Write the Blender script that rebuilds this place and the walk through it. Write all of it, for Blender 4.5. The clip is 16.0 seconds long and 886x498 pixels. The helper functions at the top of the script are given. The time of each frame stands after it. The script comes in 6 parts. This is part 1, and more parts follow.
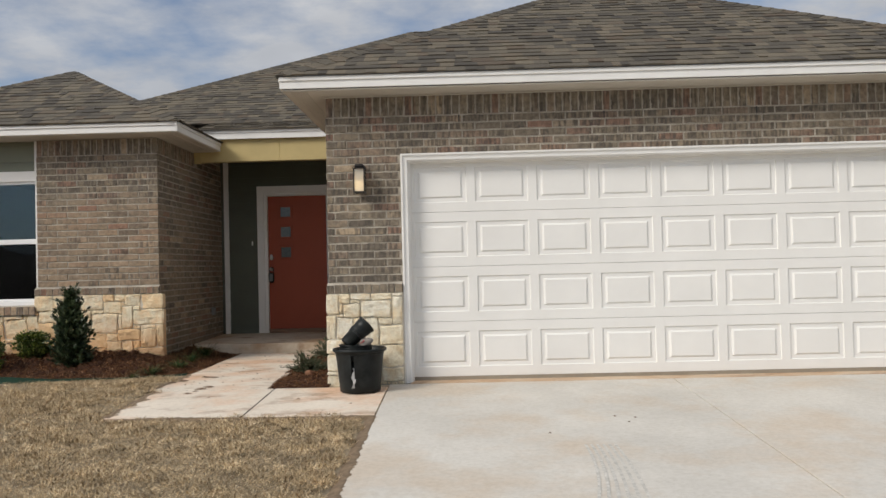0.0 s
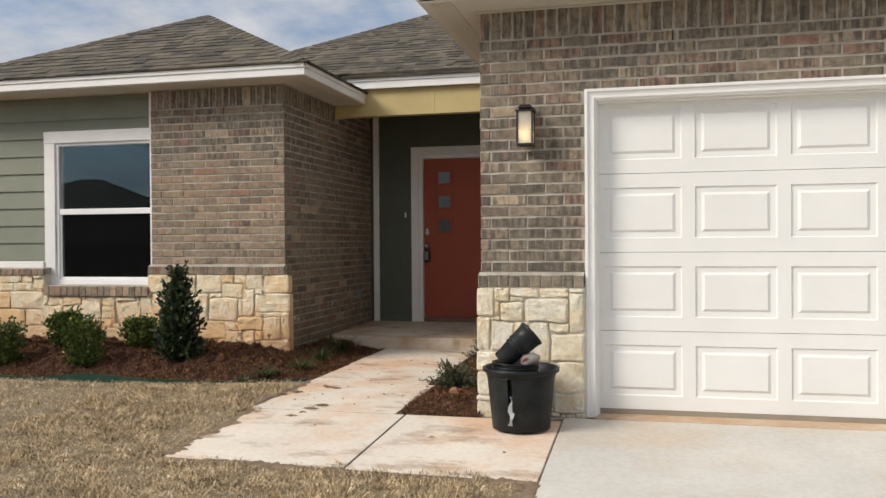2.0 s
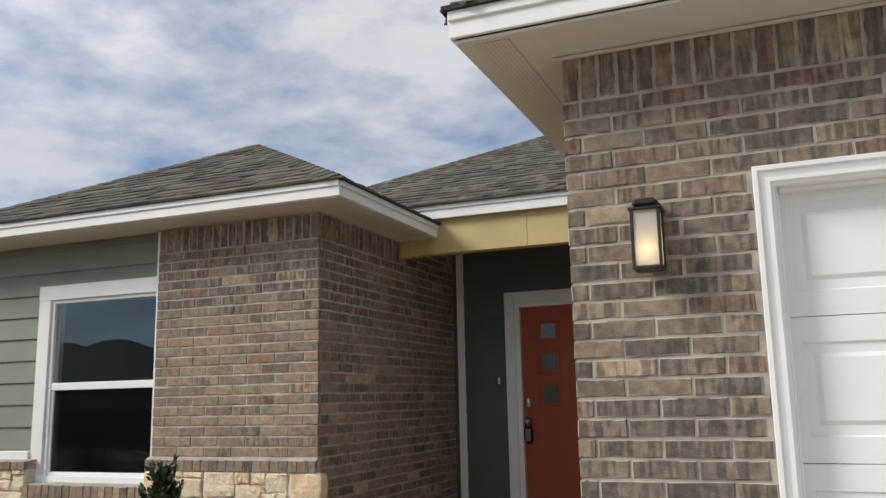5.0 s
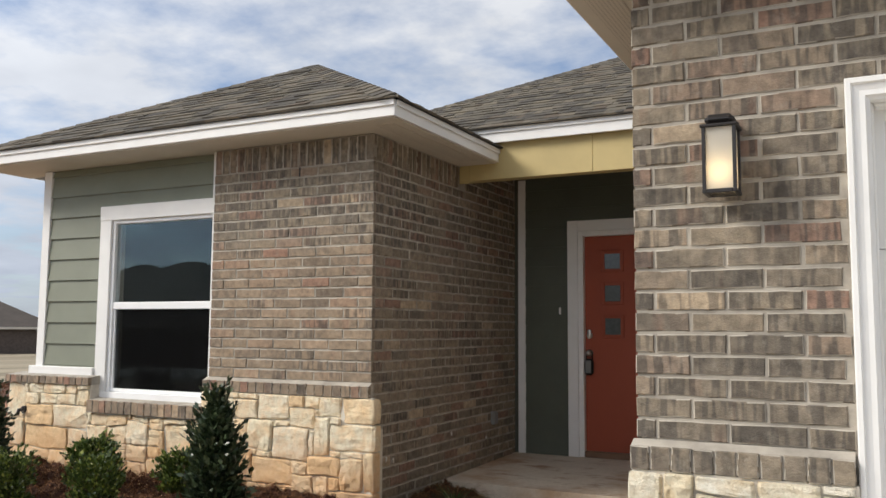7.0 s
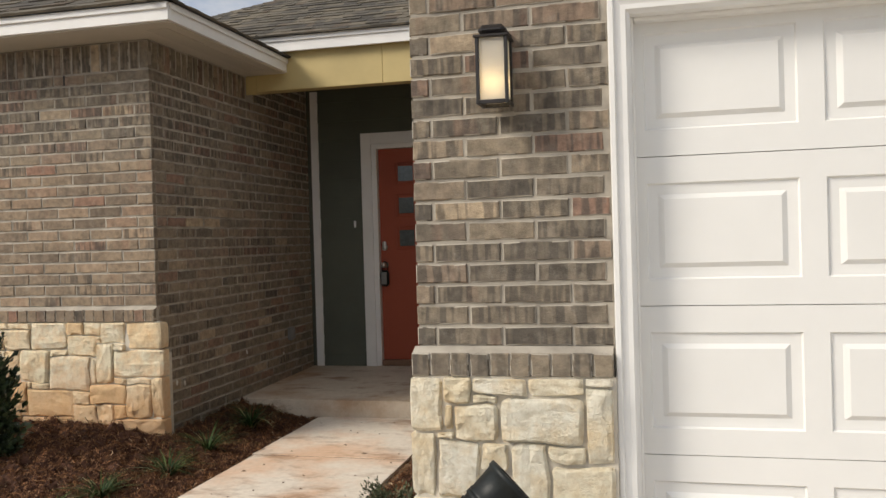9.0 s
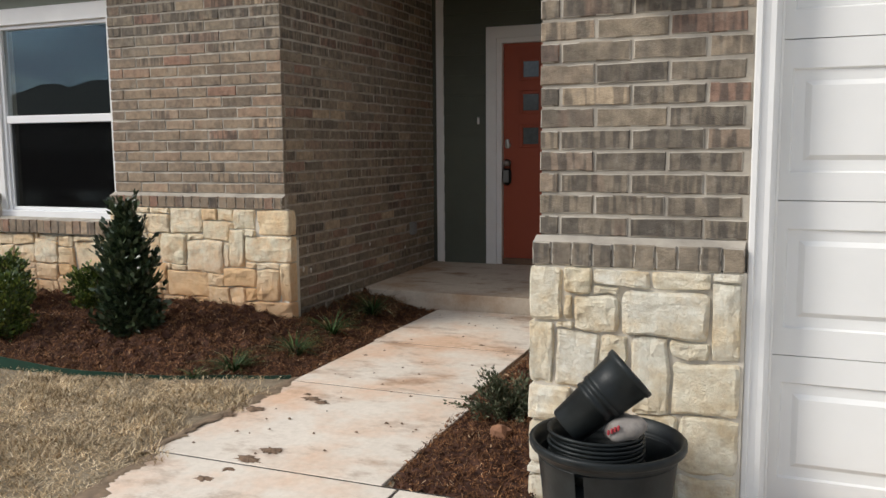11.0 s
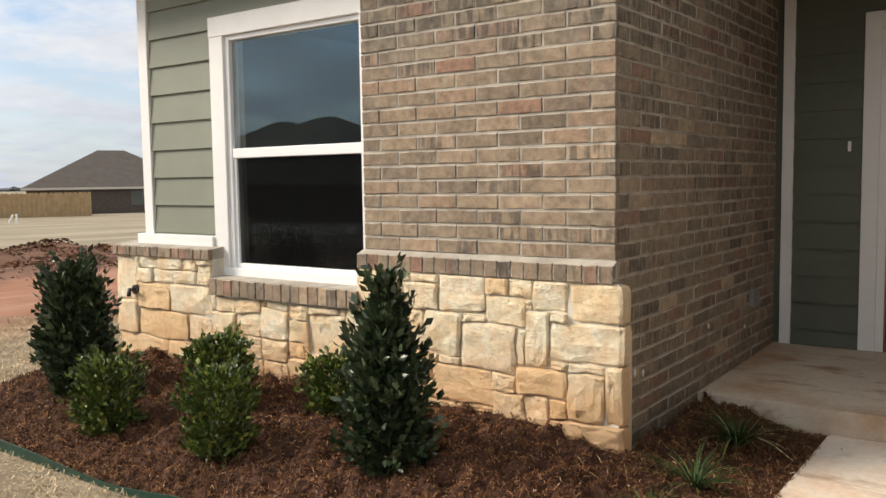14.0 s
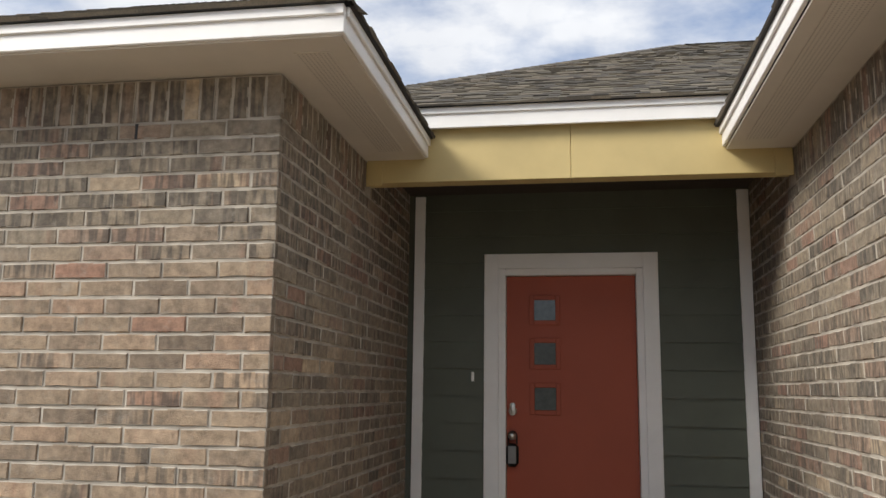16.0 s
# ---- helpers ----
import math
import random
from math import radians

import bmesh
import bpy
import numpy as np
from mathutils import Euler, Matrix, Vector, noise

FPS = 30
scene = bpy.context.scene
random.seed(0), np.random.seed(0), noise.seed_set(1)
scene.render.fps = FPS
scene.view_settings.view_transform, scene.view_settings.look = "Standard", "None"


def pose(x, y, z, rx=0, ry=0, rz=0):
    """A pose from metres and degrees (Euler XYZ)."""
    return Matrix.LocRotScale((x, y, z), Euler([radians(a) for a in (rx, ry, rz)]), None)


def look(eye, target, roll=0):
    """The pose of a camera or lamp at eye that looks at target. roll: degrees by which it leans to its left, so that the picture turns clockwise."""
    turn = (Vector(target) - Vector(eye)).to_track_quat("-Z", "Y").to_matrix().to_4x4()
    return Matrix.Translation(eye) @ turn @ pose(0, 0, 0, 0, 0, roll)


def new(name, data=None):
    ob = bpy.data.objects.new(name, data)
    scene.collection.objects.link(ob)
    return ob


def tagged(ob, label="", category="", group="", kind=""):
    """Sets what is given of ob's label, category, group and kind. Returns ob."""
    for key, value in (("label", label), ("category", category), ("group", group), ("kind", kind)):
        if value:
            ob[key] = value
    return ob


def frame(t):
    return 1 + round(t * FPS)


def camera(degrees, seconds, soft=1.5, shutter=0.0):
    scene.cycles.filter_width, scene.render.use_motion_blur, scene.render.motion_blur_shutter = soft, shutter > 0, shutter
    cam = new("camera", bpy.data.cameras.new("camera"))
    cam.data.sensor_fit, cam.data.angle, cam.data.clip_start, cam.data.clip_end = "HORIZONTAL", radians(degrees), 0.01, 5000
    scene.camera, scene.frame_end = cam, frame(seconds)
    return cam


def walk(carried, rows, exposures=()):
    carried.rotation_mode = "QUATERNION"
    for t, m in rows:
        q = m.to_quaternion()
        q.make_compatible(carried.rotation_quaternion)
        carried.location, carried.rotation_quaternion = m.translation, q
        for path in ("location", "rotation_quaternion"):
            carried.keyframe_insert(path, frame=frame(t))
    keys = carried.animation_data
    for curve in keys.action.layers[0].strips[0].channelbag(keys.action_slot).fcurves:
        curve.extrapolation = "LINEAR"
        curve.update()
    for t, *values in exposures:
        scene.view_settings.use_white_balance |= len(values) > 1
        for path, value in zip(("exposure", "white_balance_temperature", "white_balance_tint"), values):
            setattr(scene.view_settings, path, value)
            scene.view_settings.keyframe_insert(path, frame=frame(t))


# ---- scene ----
cam = camera(55.4, 16.0)
METRES, EYE, TILT, LEAN, TURN = 8.3, 1.465, 0.0, 0.0, 1.3
ROWS = [
    (0.0, 0.0, 0.0, 0.0, 0.03, 1.26, 1.4),
    (0.5, -0.0079, 0.0698, 0.007, 7.4, 1.07, 1.08),
    (1.0, -0.0066, 0.1409, 0.0128, 12.54, 1.61, 0.24),
    (1.5, -0.0127, 0.2144, 0.0118, 13.4, 0.47, -0.93),
    (2.0, -0.0141, 0.2892, 0.0103, 12.32, -0.45, 0.4),
    (2.5, -0.0218, 0.351, 0.0164, 9.99, 2.45, 1.63),
    (3.0, -0.0255, 0.4164, 0.0196, 6.17, 4.96, 0.83),
    (3.5, -0.027, 0.4729, 0.025, 6.07, 6.63, 0.42),
    (4.0, -0.0359, 0.5187, 0.0311, 6.67, 9.8, 0.89),
    (4.5, -0.0382, 0.5574, 0.0317, 11.03, 11.83, 0.71),
    (5.0, -0.0469, 0.5891, 0.0323, 21.12, 10.14, 1.18),
    (7.5, -0.0466, 0.6222, 0.0363, 21.7, 7.4, -1.16),
    (8.0, -0.0443, 0.6215, 0.0382, 14.42, 10.38, -0.96),
    (8.5, -0.0433, 0.6218, 0.033, 12.1, 5.61, 0.04),
    (11.0, -0.0439, 0.6318, 0.0242, 20.61, -6.91, 0.44),
    (11.5, -0.065, 0.6494, 0.0234, 30.95, -6.13, 0.65),
    (12.0, -0.0995, 0.6807, 0.0263, 35.14, -4.73, 0.18),
    (12.5, -0.1317, 0.7201, 0.0277, 40.06, -2.37, -1.03),
    (13.0, -0.1717, 0.7537, 0.0235, 39.45, -4.82, 0.44),
    (13.5, -0.2116, 0.7852, 0.0239, 35.56, -6.07, 0.8),
    (14.0, -0.2383, 0.8197, 0.0305, 34.47, -4.62, 0.8),
    (14.5, -0.263, 0.8342, 0.0326, 30.94, -0.73, -0.87),
    (15.0, -0.2848, 0.8443, 0.0392, 24.22, 4.54, -1.28),
    (15.5, -0.2849, 0.8458, 0.0422, 16.67, 9.42, -1.88),
    (16.0, -0.2788, 0.852, 0.0416, 8.12, 9.55, -0.73),
]
EXTRA = [
    (5.2, look((-0.537, 4.985, 1.765), (-1.383, 6.772, 2.067), -1.6)),
    (7.3, look((-0.528, 5.142, 1.735), (-1.418, 6.923, 1.919), 0.7)),
    (8.7, look((-0.472, 5.177, 1.739), (-0.931, 7.121, 1.838), -0.9)),
    (10.8, look((-0.437, 5.235, 1.675), (-1.020, 7.129, 1.412), -1.0)),
]
PATH = [(t, pose(0, 0, EYE, TILT, LEAN, TURN) @ pose(METRES * x, METRES * y, METRES * z, 90 + pitch, roll, yaw)) for t, x, y, z, yaw, pitch, roll in ROWS]
EXPOSURES = [(0.0, -0.84, 6350, 10), (1.5, -0.58, 6420, 10), (3.0, -0.62, 6400, 10), (5.0, -0.63, 6150, 10), (7.5, -0.33, 6330, 10), (8.5, -0.50, 6620, 10),
             (10.8, -0.60, 6100, 10), (11.0, -0.60, 6100, 10), (11.5, -0.17, 6390, 10), (12.0, -0.04, 6540, 10), (12.5, -0.27, 6840, 10), (13.0, -0.36, 6740, 10), (13.5, -0.27, 6740, 10), (14.5, -0.05, 6690, 10), (16.0, -0.19, 6250, 10)]
walk(cam, sorted(PATH + EXTRA, key=lambda r: r[0]), EXPOSURES)

# ---------------------------------------------------------------- light
SUN_ELEVATION, SUN_AZIMUTH = 36.0, 234.0   # degrees; compass azimuth, y is north
world = bpy.data.worlds.new("world")
scene.world = world
world.use_nodes = True
wn, wl = world.node_tree.nodes, world.node_tree.links
wn.clear()
w_out = wn.new("ShaderNodeOutputWorld")
w_bg = wn.new("ShaderNodeBackground")
w_sky = wn.new("ShaderNodeTexSky")
w_sky.sky_type = "NISHITA"
w_sky.sun_disc = False
w_sky.sun_elevation = radians(SUN_ELEVATION)
w_sky.sun_rotation = radians(SUN_AZIMUTH)
w_sky.air_density, w_sky.dust_density, w_sky.ozone_density = 1.0, 0.6, 1.5
w_tc = wn.new("ShaderNodeTexCoord")
w_sep = wn.new("ShaderNodeSeparateXYZ")
wl.new(w_tc.outputs["Generated"], w_sep.inputs[0])
w_add = wn.new("ShaderNodeMath")
w_add.operation = "ADD"
w_add.inputs[1].default_value = 0.16
wl.new(w_sep.outputs["Z"], w_add.inputs[0])
w_abs = wn.new("ShaderNodeMath")
w_abs.operation = "MAXIMUM"
w_abs.inputs[1].default_value = 0.05
wl.new(w_add.outputs[0], w_abs.inputs[0])
w_dx = wn.new("ShaderNodeMath")
w_dx.operation = "DIVIDE"
wl.new(w_sep.outputs["X"], w_dx.inputs[0])
wl.new(w_abs.outputs[0], w_dx.inputs[1])
w_dy = wn.new("ShaderNodeMath")
w_dy.operation = "DIVIDE"
wl.new(w_sep.outputs["Y"], w_dy.inputs[0])
wl.new(w_abs.outputs[0], w_dy.inputs[1])
w_comb = wn.new("ShaderNodeCombineXYZ")
wl.new(w_dx.outputs[0], w_comb.inputs[0])
wl.new(w_dy.outputs[0], w_comb.inputs[1])
w_n1 = wn.new("ShaderNodeTexNoise")
w_n1.inputs["Scale"].default_value = 2.4
w_n1.inputs["Detail"].default_value = 7.0
w_n1.inputs["Roughness"].default_value = 0.56
w_n1.inputs["Distortion"].default_value = 0.0
wl.new(w_comb.outputs[0], w_n1.inputs["Vector"])
w_ramp = wn.new("ShaderNodeValToRGB")
w_ramp.color_ramp.elements[0].position = 0.33
w_ramp.color_ramp.elements[1].position = 0.57
w_ramp.color_ramp.elements[0].color = (0.12, 0.12, 0.12, 1)
w_ramp.color_ramp.elements[1].color = (1, 1, 1, 1)
wl.new(w_n1.outputs["Fac"], w_ramp.inputs[0])
w_n2 = wn.new("ShaderNodeTexNoise")
w_n2.inputs["Scale"].default_value = 4.0
w_n2.inputs["Detail"].default_value = 6.0
wl.new(w_comb.outputs[0], w_n2.inputs["Vector"])
w_cloud = wn.new("ShaderNodeMix")
w_cloud.data_type = "RGBA"
w_cloud.inputs["A"].default_value = (9.0, 9.3, 9.9, 1)
w_cloud.inputs["B"].default_value = (13.6, 13.7, 13.9, 1)
wl.new(w_n2.outputs["Fac"], w_cloud.inputs["Factor"])
w_mix = wn.new("ShaderNodeMix")
w_mix.data_type = "RGBA"
w_thick = wn.new("ShaderNodeMapRange")
w_thick.inputs["From Min"].default_value = 0.02
w_thick.inputs["From Max"].default_value = 0.24
w_thick.inputs["To Min"].default_value = 0.75
w_thick.inputs["To Max"].default_value = 0.0
wl.new(w_sep.outputs["Z"], w_thick.inputs["Value"])
w_cover = wn.new("ShaderNodeMath")
w_cover.operation = "MAXIMUM"
wl.new(w_ramp.outputs["Color"], w_cover.inputs[0])
wl.new(w_thick.outputs[0], w_cover.inputs[1])
wl.new(w_cover.outputs[0], w_mix.inputs["Factor"])
w_gain = wn.new("ShaderNodeMix")
w_gain.data_type, w_gain.blend_type = "RGBA", "MULTIPLY"
w_gain.inputs["Factor"].default_value = 1.0
w_gain.inputs["B"].default_value = (1.45, 1.55, 1.70, 1)
wl.new(w_sky.outputs["Color"], w_gain.inputs["A"])
wl.new(w_gain.outputs["Result"], w_mix.inputs["A"])
w_low = wn.new("ShaderNodeValToRGB")
w_low.color_ramp.elements[0].position = 0.02
w_low.color_ramp.elements[1].position = 0.42
w_low.color_ramp.elements[0].color = (0.60, 0.66, 0.76, 1)
w_low.color_ramp.elements[1].color = (1.08, 1.08, 1.08, 1)
wl.new(w_sep.outputs["Z"], w_low.inputs[0])
w_deck = wn.new("ShaderNodeMix")
w_deck.data_type, w_deck.blend_type = "RGBA", "MULTIPLY"
w_deck.inputs["Factor"].default_value = 1.0
wl.new(w_cloud.outputs["Result"], w_deck.inputs["A"])
wl.new(w_low.outputs["Color"], w_deck.inputs["B"])
# thin cloud glows broadly round the veiled sun
w_dot = wn.new("ShaderNodeVectorMath")
w_dot.operation = "DOT_PRODUCT"
wl.new(w_tc.outputs["Generated"], w_dot.inputs[0])
w_dot.inputs[1].default_value = (math.sin(radians(SUN_AZIMUTH)) * math.cos(radians(SUN_ELEVATION)), math.cos(radians(SUN_AZIMUTH)) * math.cos(radians(SUN_ELEVATION)), math.sin(radians(SUN_ELEVATION)))
w_aur = wn.new("ShaderNodeValToRGB")
for e_, (p_, c_) in zip((w_aur.color_ramp.elements[0], w_aur.color_ramp.elements[1], w_aur.color_ramp.elements.new(0.80)), ((0.2, 0.90), (1.0, 4.2), (0.72, 1.30))):
    e_.position, e_.color = p_, (c_, c_ * 0.98, c_ * 0.95, 1)
wl.new(w_dot.outputs["Value"], w_aur.inputs[0])
w_glow = wn.new("ShaderNodeMix")
w_glow.data_type, w_glow.blend_type = "RGBA", "MULTIPLY"
w_glow.inputs["Factor"].default_value = 1.0
wl.new(w_deck.outputs["Result"], w_glow.inputs["A"])
wl.new(w_aur.outputs["Color"], w_glow.inputs["B"])
wl.new(w_glow.outputs["Result"], w_mix.inputs["B"])
wl.new(w_mix.outputs["Result"], w_bg.inputs["Color"])
w_bg.inputs["Strength"].default_value = 0.097
wl.new(w_bg.outputs[0], w_out.inputs["Surface"])

sun = new("sun", bpy.data.lights.new("sun", "SUN"))
sun.data.energy = 4.8
sun.data.angle = radians(22)
sun.data.color = (1.0, 0.92, 0.81)
az, el = radians(SUN_AZIMUTH), radians(SUN_ELEVATION)
sun_dir = Vector((math.sin(az) * math.cos(el), math.cos(az) * math.cos(el), math.sin(el)))
sun.matrix_basis = look(sun_dir * 60, (0, 0, 0))


# ---------------------------------------------------------------- materials
def material(name, rough=0.8, metal=0.0):
    m = bpy.data.materials.new(name)
    m.use_nodes = True
    b = m.node_tree.nodes["Principled BSDF"]
    b.inputs["Roughness"].default_value = rough
    b.inputs["Metallic"].default_value = metal
    return m, m.node_tree.nodes, m.node_tree.links, b


def position(n, l, scale=(1, 1, 1), coords="Position"):
    """World position, scaled."""
    g = n.new("ShaderNodeNewGeometry")
    mp = n.new("ShaderNodeMapping")
    mp.inputs["Scale"].default_value = scale
    l.new(g.outputs["Position"], mp.inputs["Vector"])
    return mp.outputs[0]


def noise_node(n, l, vec, scale, detail=4.0, rough=0.6):
    t = n.new("ShaderNodeTexNoise")
    t.inputs["Scale"].default_value = scale
    t.inputs["Detail"].default_value = detail
    t.inputs["Roughness"].default_value = rough
    l.new(vec, t.inputs["Vector"])
    return t.outputs["Fac"]


def ramp(n, l, fac, stops, constant=False):
    r = n.new("ShaderNodeValToRGB")
    e = r.color_ramp.elements
    while len(e) < len(stops):
        e.new(0.5)
    for el_, (p, c) in zip(e, stops):
        el_.position = p
        el_.color = (*c, 1)
    if constant:
        r.color_ramp.interpolation = "CONSTANT"
    l.new(fac, r.inputs[0])
    return r.outputs["Color"]


def mixc(n, l, fac, a, b, mode="MIX"):
    m = n.new("ShaderNodeMix")
    m.data_type = "RGBA"
    m.blend_type = mode
    for key, v in (("Factor", fac), ("A", a), ("B", b)):
        if isinstance(v, (int, float)):
            m.inputs[key].default_value = v
        elif isinstance(v, tuple):
            m.inputs[key].default_value = (*v, 1)
        else:
            l.new(v, m.inputs[key])
    return m.outputs["Result"]


def bump(n, l, b, height, strength=0.3, distance=0.01):
    u = n.new("ShaderNodeBump")
    u.inputs["Strength"].default_value = strength
    u.inputs["Distance"].default_value = distance
    l.new(height, u.inputs["Height"])
    l.new(u.outputs[0], b.inputs["Normal"])


def plain(name, color, rough=0.6, metal=0.0, vary=0.12, scale=6.0, bumps=0.08, fine=60.0):
    """A paint or plastic with a slight two-scale variation."""
    m, n, l, b = material(name, rough, metal)
    p = position(n, l)
    big = noise_node(n, l, p, scale, 5)
    small = noise_node(n, l, p, fine, 3)
    dark = tuple(c * (1 - vary) for c in color)
    light = tuple(min(1, c * (1 + vary)) for c in color)
    c = ramp(n, l, big, [(0.3, dark), (0.7, light)])
    l.new(c, b.inputs["Base Color"])
    bump(n, l, b, small, bumps, 0.003)
    return m


def random_value(n, island):
    if island:
        return n.new("ShaderNodeNewGeometry").outputs["Random Per Island"]
    return n.new("ShaderNodeObjectInfo").outputs["Random"]


def brick_material(name, island):
    m, n, l, b = material(name, 0.9)
    rnd = random_value(n, island)
    base = ramp(n, l, rnd, [(0.0, (0.150, 0.128, 0.100)), (0.10, (0.205, 0.172, 0.132)), (0.40, (0.242, 0.202, 0.150)),
                            (0.64, (0.260, 0.214, 0.156)), (0.79, (0.262, 0.192, 0.142)), (0.895, (0.250, 0.154, 0.114)),
                            (0.945, (0.270, 0.220, 0.165)), (1.0, (0.43, 0.340, 0.235))])
    # a second, independent random number
    m2 = n.new("ShaderNodeMath")
    m2.operation = "MULTIPLY"
    m2.inputs[1].default_value = 91.7
    l.new(rnd, m2.inputs[0])
    fr = n.new("ShaderNodeMath")
    fr.operation = "FRACT"
    l.new(m2.outputs[0], fr.inputs[0])
    # run along the wall, whichever way it faces
    g = n.new("ShaderNodeNewGeometry")
    sp = n.new("ShaderNodeSeparateXYZ")
    l.new(g.outputs["Position"], sp.inputs[0])
    ad = n.new("ShaderNodeMath")
    ad.operation = "ADD"
    l.new(sp.outputs["X"], ad.inputs[0])
    l.new(sp.outputs["Y"], ad.inputs[1])
    cb = n.new("ShaderNodeCombineXYZ")
    l.new(ad.outputs[0], cb.inputs[0])
    l.new(m2.outputs[0], cb.inputs[1])
    sz = n.new("ShaderNodeMath")
    sz.operation = "MULTIPLY"
    sz.inputs[1].default_value = 0.12
    l.new(sp.outputs["Z"], sz.inputs[0])
    l.new(sz.outputs[0], cb.inputs[2])
    streak = noise_node(n, l, cb.outputs[0], 40.0, 1.2, 0.5)
    sfac = ramp(n, l, streak, [(0.44, (0, 0, 0)), (0.57, (1, 1, 1))])
    zone = noise_node(n, l, position(n, l), 0.9, 2.0)
    zs = n.new("ShaderNodeMath")
    zs.operation = "MULTIPLY_ADD"
    zs.inputs[1].default_value = 2.4
    zs.inputs[2].default_value = -1.2
    l.new(zone, zs.inputs[0])
    za = n.new("ShaderNodeMath")
    za.operation = "ADD"
    l.new(zs.outputs[0], za.inputs[0])
    l.new(fr.outputs[0], za.inputs[1])
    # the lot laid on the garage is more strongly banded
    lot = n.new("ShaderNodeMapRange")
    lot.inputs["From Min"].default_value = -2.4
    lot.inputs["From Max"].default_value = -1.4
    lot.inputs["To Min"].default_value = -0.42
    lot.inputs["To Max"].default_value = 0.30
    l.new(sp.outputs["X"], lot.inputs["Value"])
    # thicker bands above 2.3 m, real banding plus eave shade put into the colour
    shade_bands = n.new("ShaderNodeMapRange")
    shade_bands.inputs["From Min"].default_value = 2.28
    shade_bands.inputs["From Max"].default_value = 2.50
    shade_bands.inputs["To Min"].default_value = -0.42
    shade_bands.inputs["To Max"].default_value = 0.30
    l.new(sp.outputs["Z"], shade_bands.inputs["Value"])
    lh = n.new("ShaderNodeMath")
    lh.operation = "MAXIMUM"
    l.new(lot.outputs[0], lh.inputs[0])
    l.new(shade_bands.outputs[0], lh.inputs[1])
    # sunlight put into the colour: lower courses drawn lighter and warmer
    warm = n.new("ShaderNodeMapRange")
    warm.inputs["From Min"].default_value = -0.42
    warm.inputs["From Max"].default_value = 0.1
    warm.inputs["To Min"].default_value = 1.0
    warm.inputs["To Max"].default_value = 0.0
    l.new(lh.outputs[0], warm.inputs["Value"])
    # this painted sunlight is kept to the front of the left wing
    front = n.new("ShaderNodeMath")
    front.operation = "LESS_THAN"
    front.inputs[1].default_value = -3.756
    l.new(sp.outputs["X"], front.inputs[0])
    sun_tint = n.new("ShaderNodeMath")
    sun_tint.operation = "MULTIPLY"
    l.new(warm.outputs[0], sun_tint.inputs[0])
    l.new(front.outputs[0], sun_tint.inputs[1])
    base = mixc(n, l, sun_tint.outputs[0], base, mixc(n, l, 1.0, base, (1.22, 1.12, 1.05), "MULTIPLY"))
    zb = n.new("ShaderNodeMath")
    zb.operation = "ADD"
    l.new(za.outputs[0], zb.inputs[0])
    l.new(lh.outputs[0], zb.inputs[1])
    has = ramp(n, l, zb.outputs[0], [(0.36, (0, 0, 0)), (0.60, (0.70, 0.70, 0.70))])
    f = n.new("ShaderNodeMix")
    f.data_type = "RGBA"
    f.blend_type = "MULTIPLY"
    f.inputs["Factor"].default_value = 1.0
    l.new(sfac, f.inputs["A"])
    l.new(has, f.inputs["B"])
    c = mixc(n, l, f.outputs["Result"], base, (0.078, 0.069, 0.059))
    p = position(n, l)
    # burnt ends and reddish bellies within one brick
    flash = noise_node(n, l, cb.outputs[0], 7.5, 3.0, 0.6)
    c = mixc(n, l, ramp(n, l, flash, [(0.60, (0, 0, 0)), (0.74, (0.45, 0.45, 0.45))]), c, (0.25, 0.135, 0.095))
    c = mixc(n, l, ramp(n, l, flash, [(0.26, (0.5, 0.5, 0.5)), (0.38, (0, 0, 0))]), c, (0.095, 0.083, 0.073))
    blot = noise_node(n, l, p, 22.0, 5.0, 0.65)
    bf = ramp(n, l, blot, [(0.30, (0.60, 0.59, 0.58)), (0.70, (1.32, 1.30, 1.26))])
    c = mixc(n, l, 1.0, c, bf, "MULTIPLY")
    smear = noise_node(n, l, p, 12.0, 8.0, 0.75)
    smf = ramp(n, l, smear, [(0.54, (0, 0, 0)), (0.74, (0.5, 0.5, 0.5))])
    c = mixc(n, l, smf, c, (0.36, 0.325, 0.265))
    l.new(c, b.inputs["Base Color"])
    fine = noise_node(n, l, p, 140.0, 3.0, 0.7)
    bump(n, l, b, mixc(n, l, 0.5, fine, blot), 0.8, 0.010)
    return m


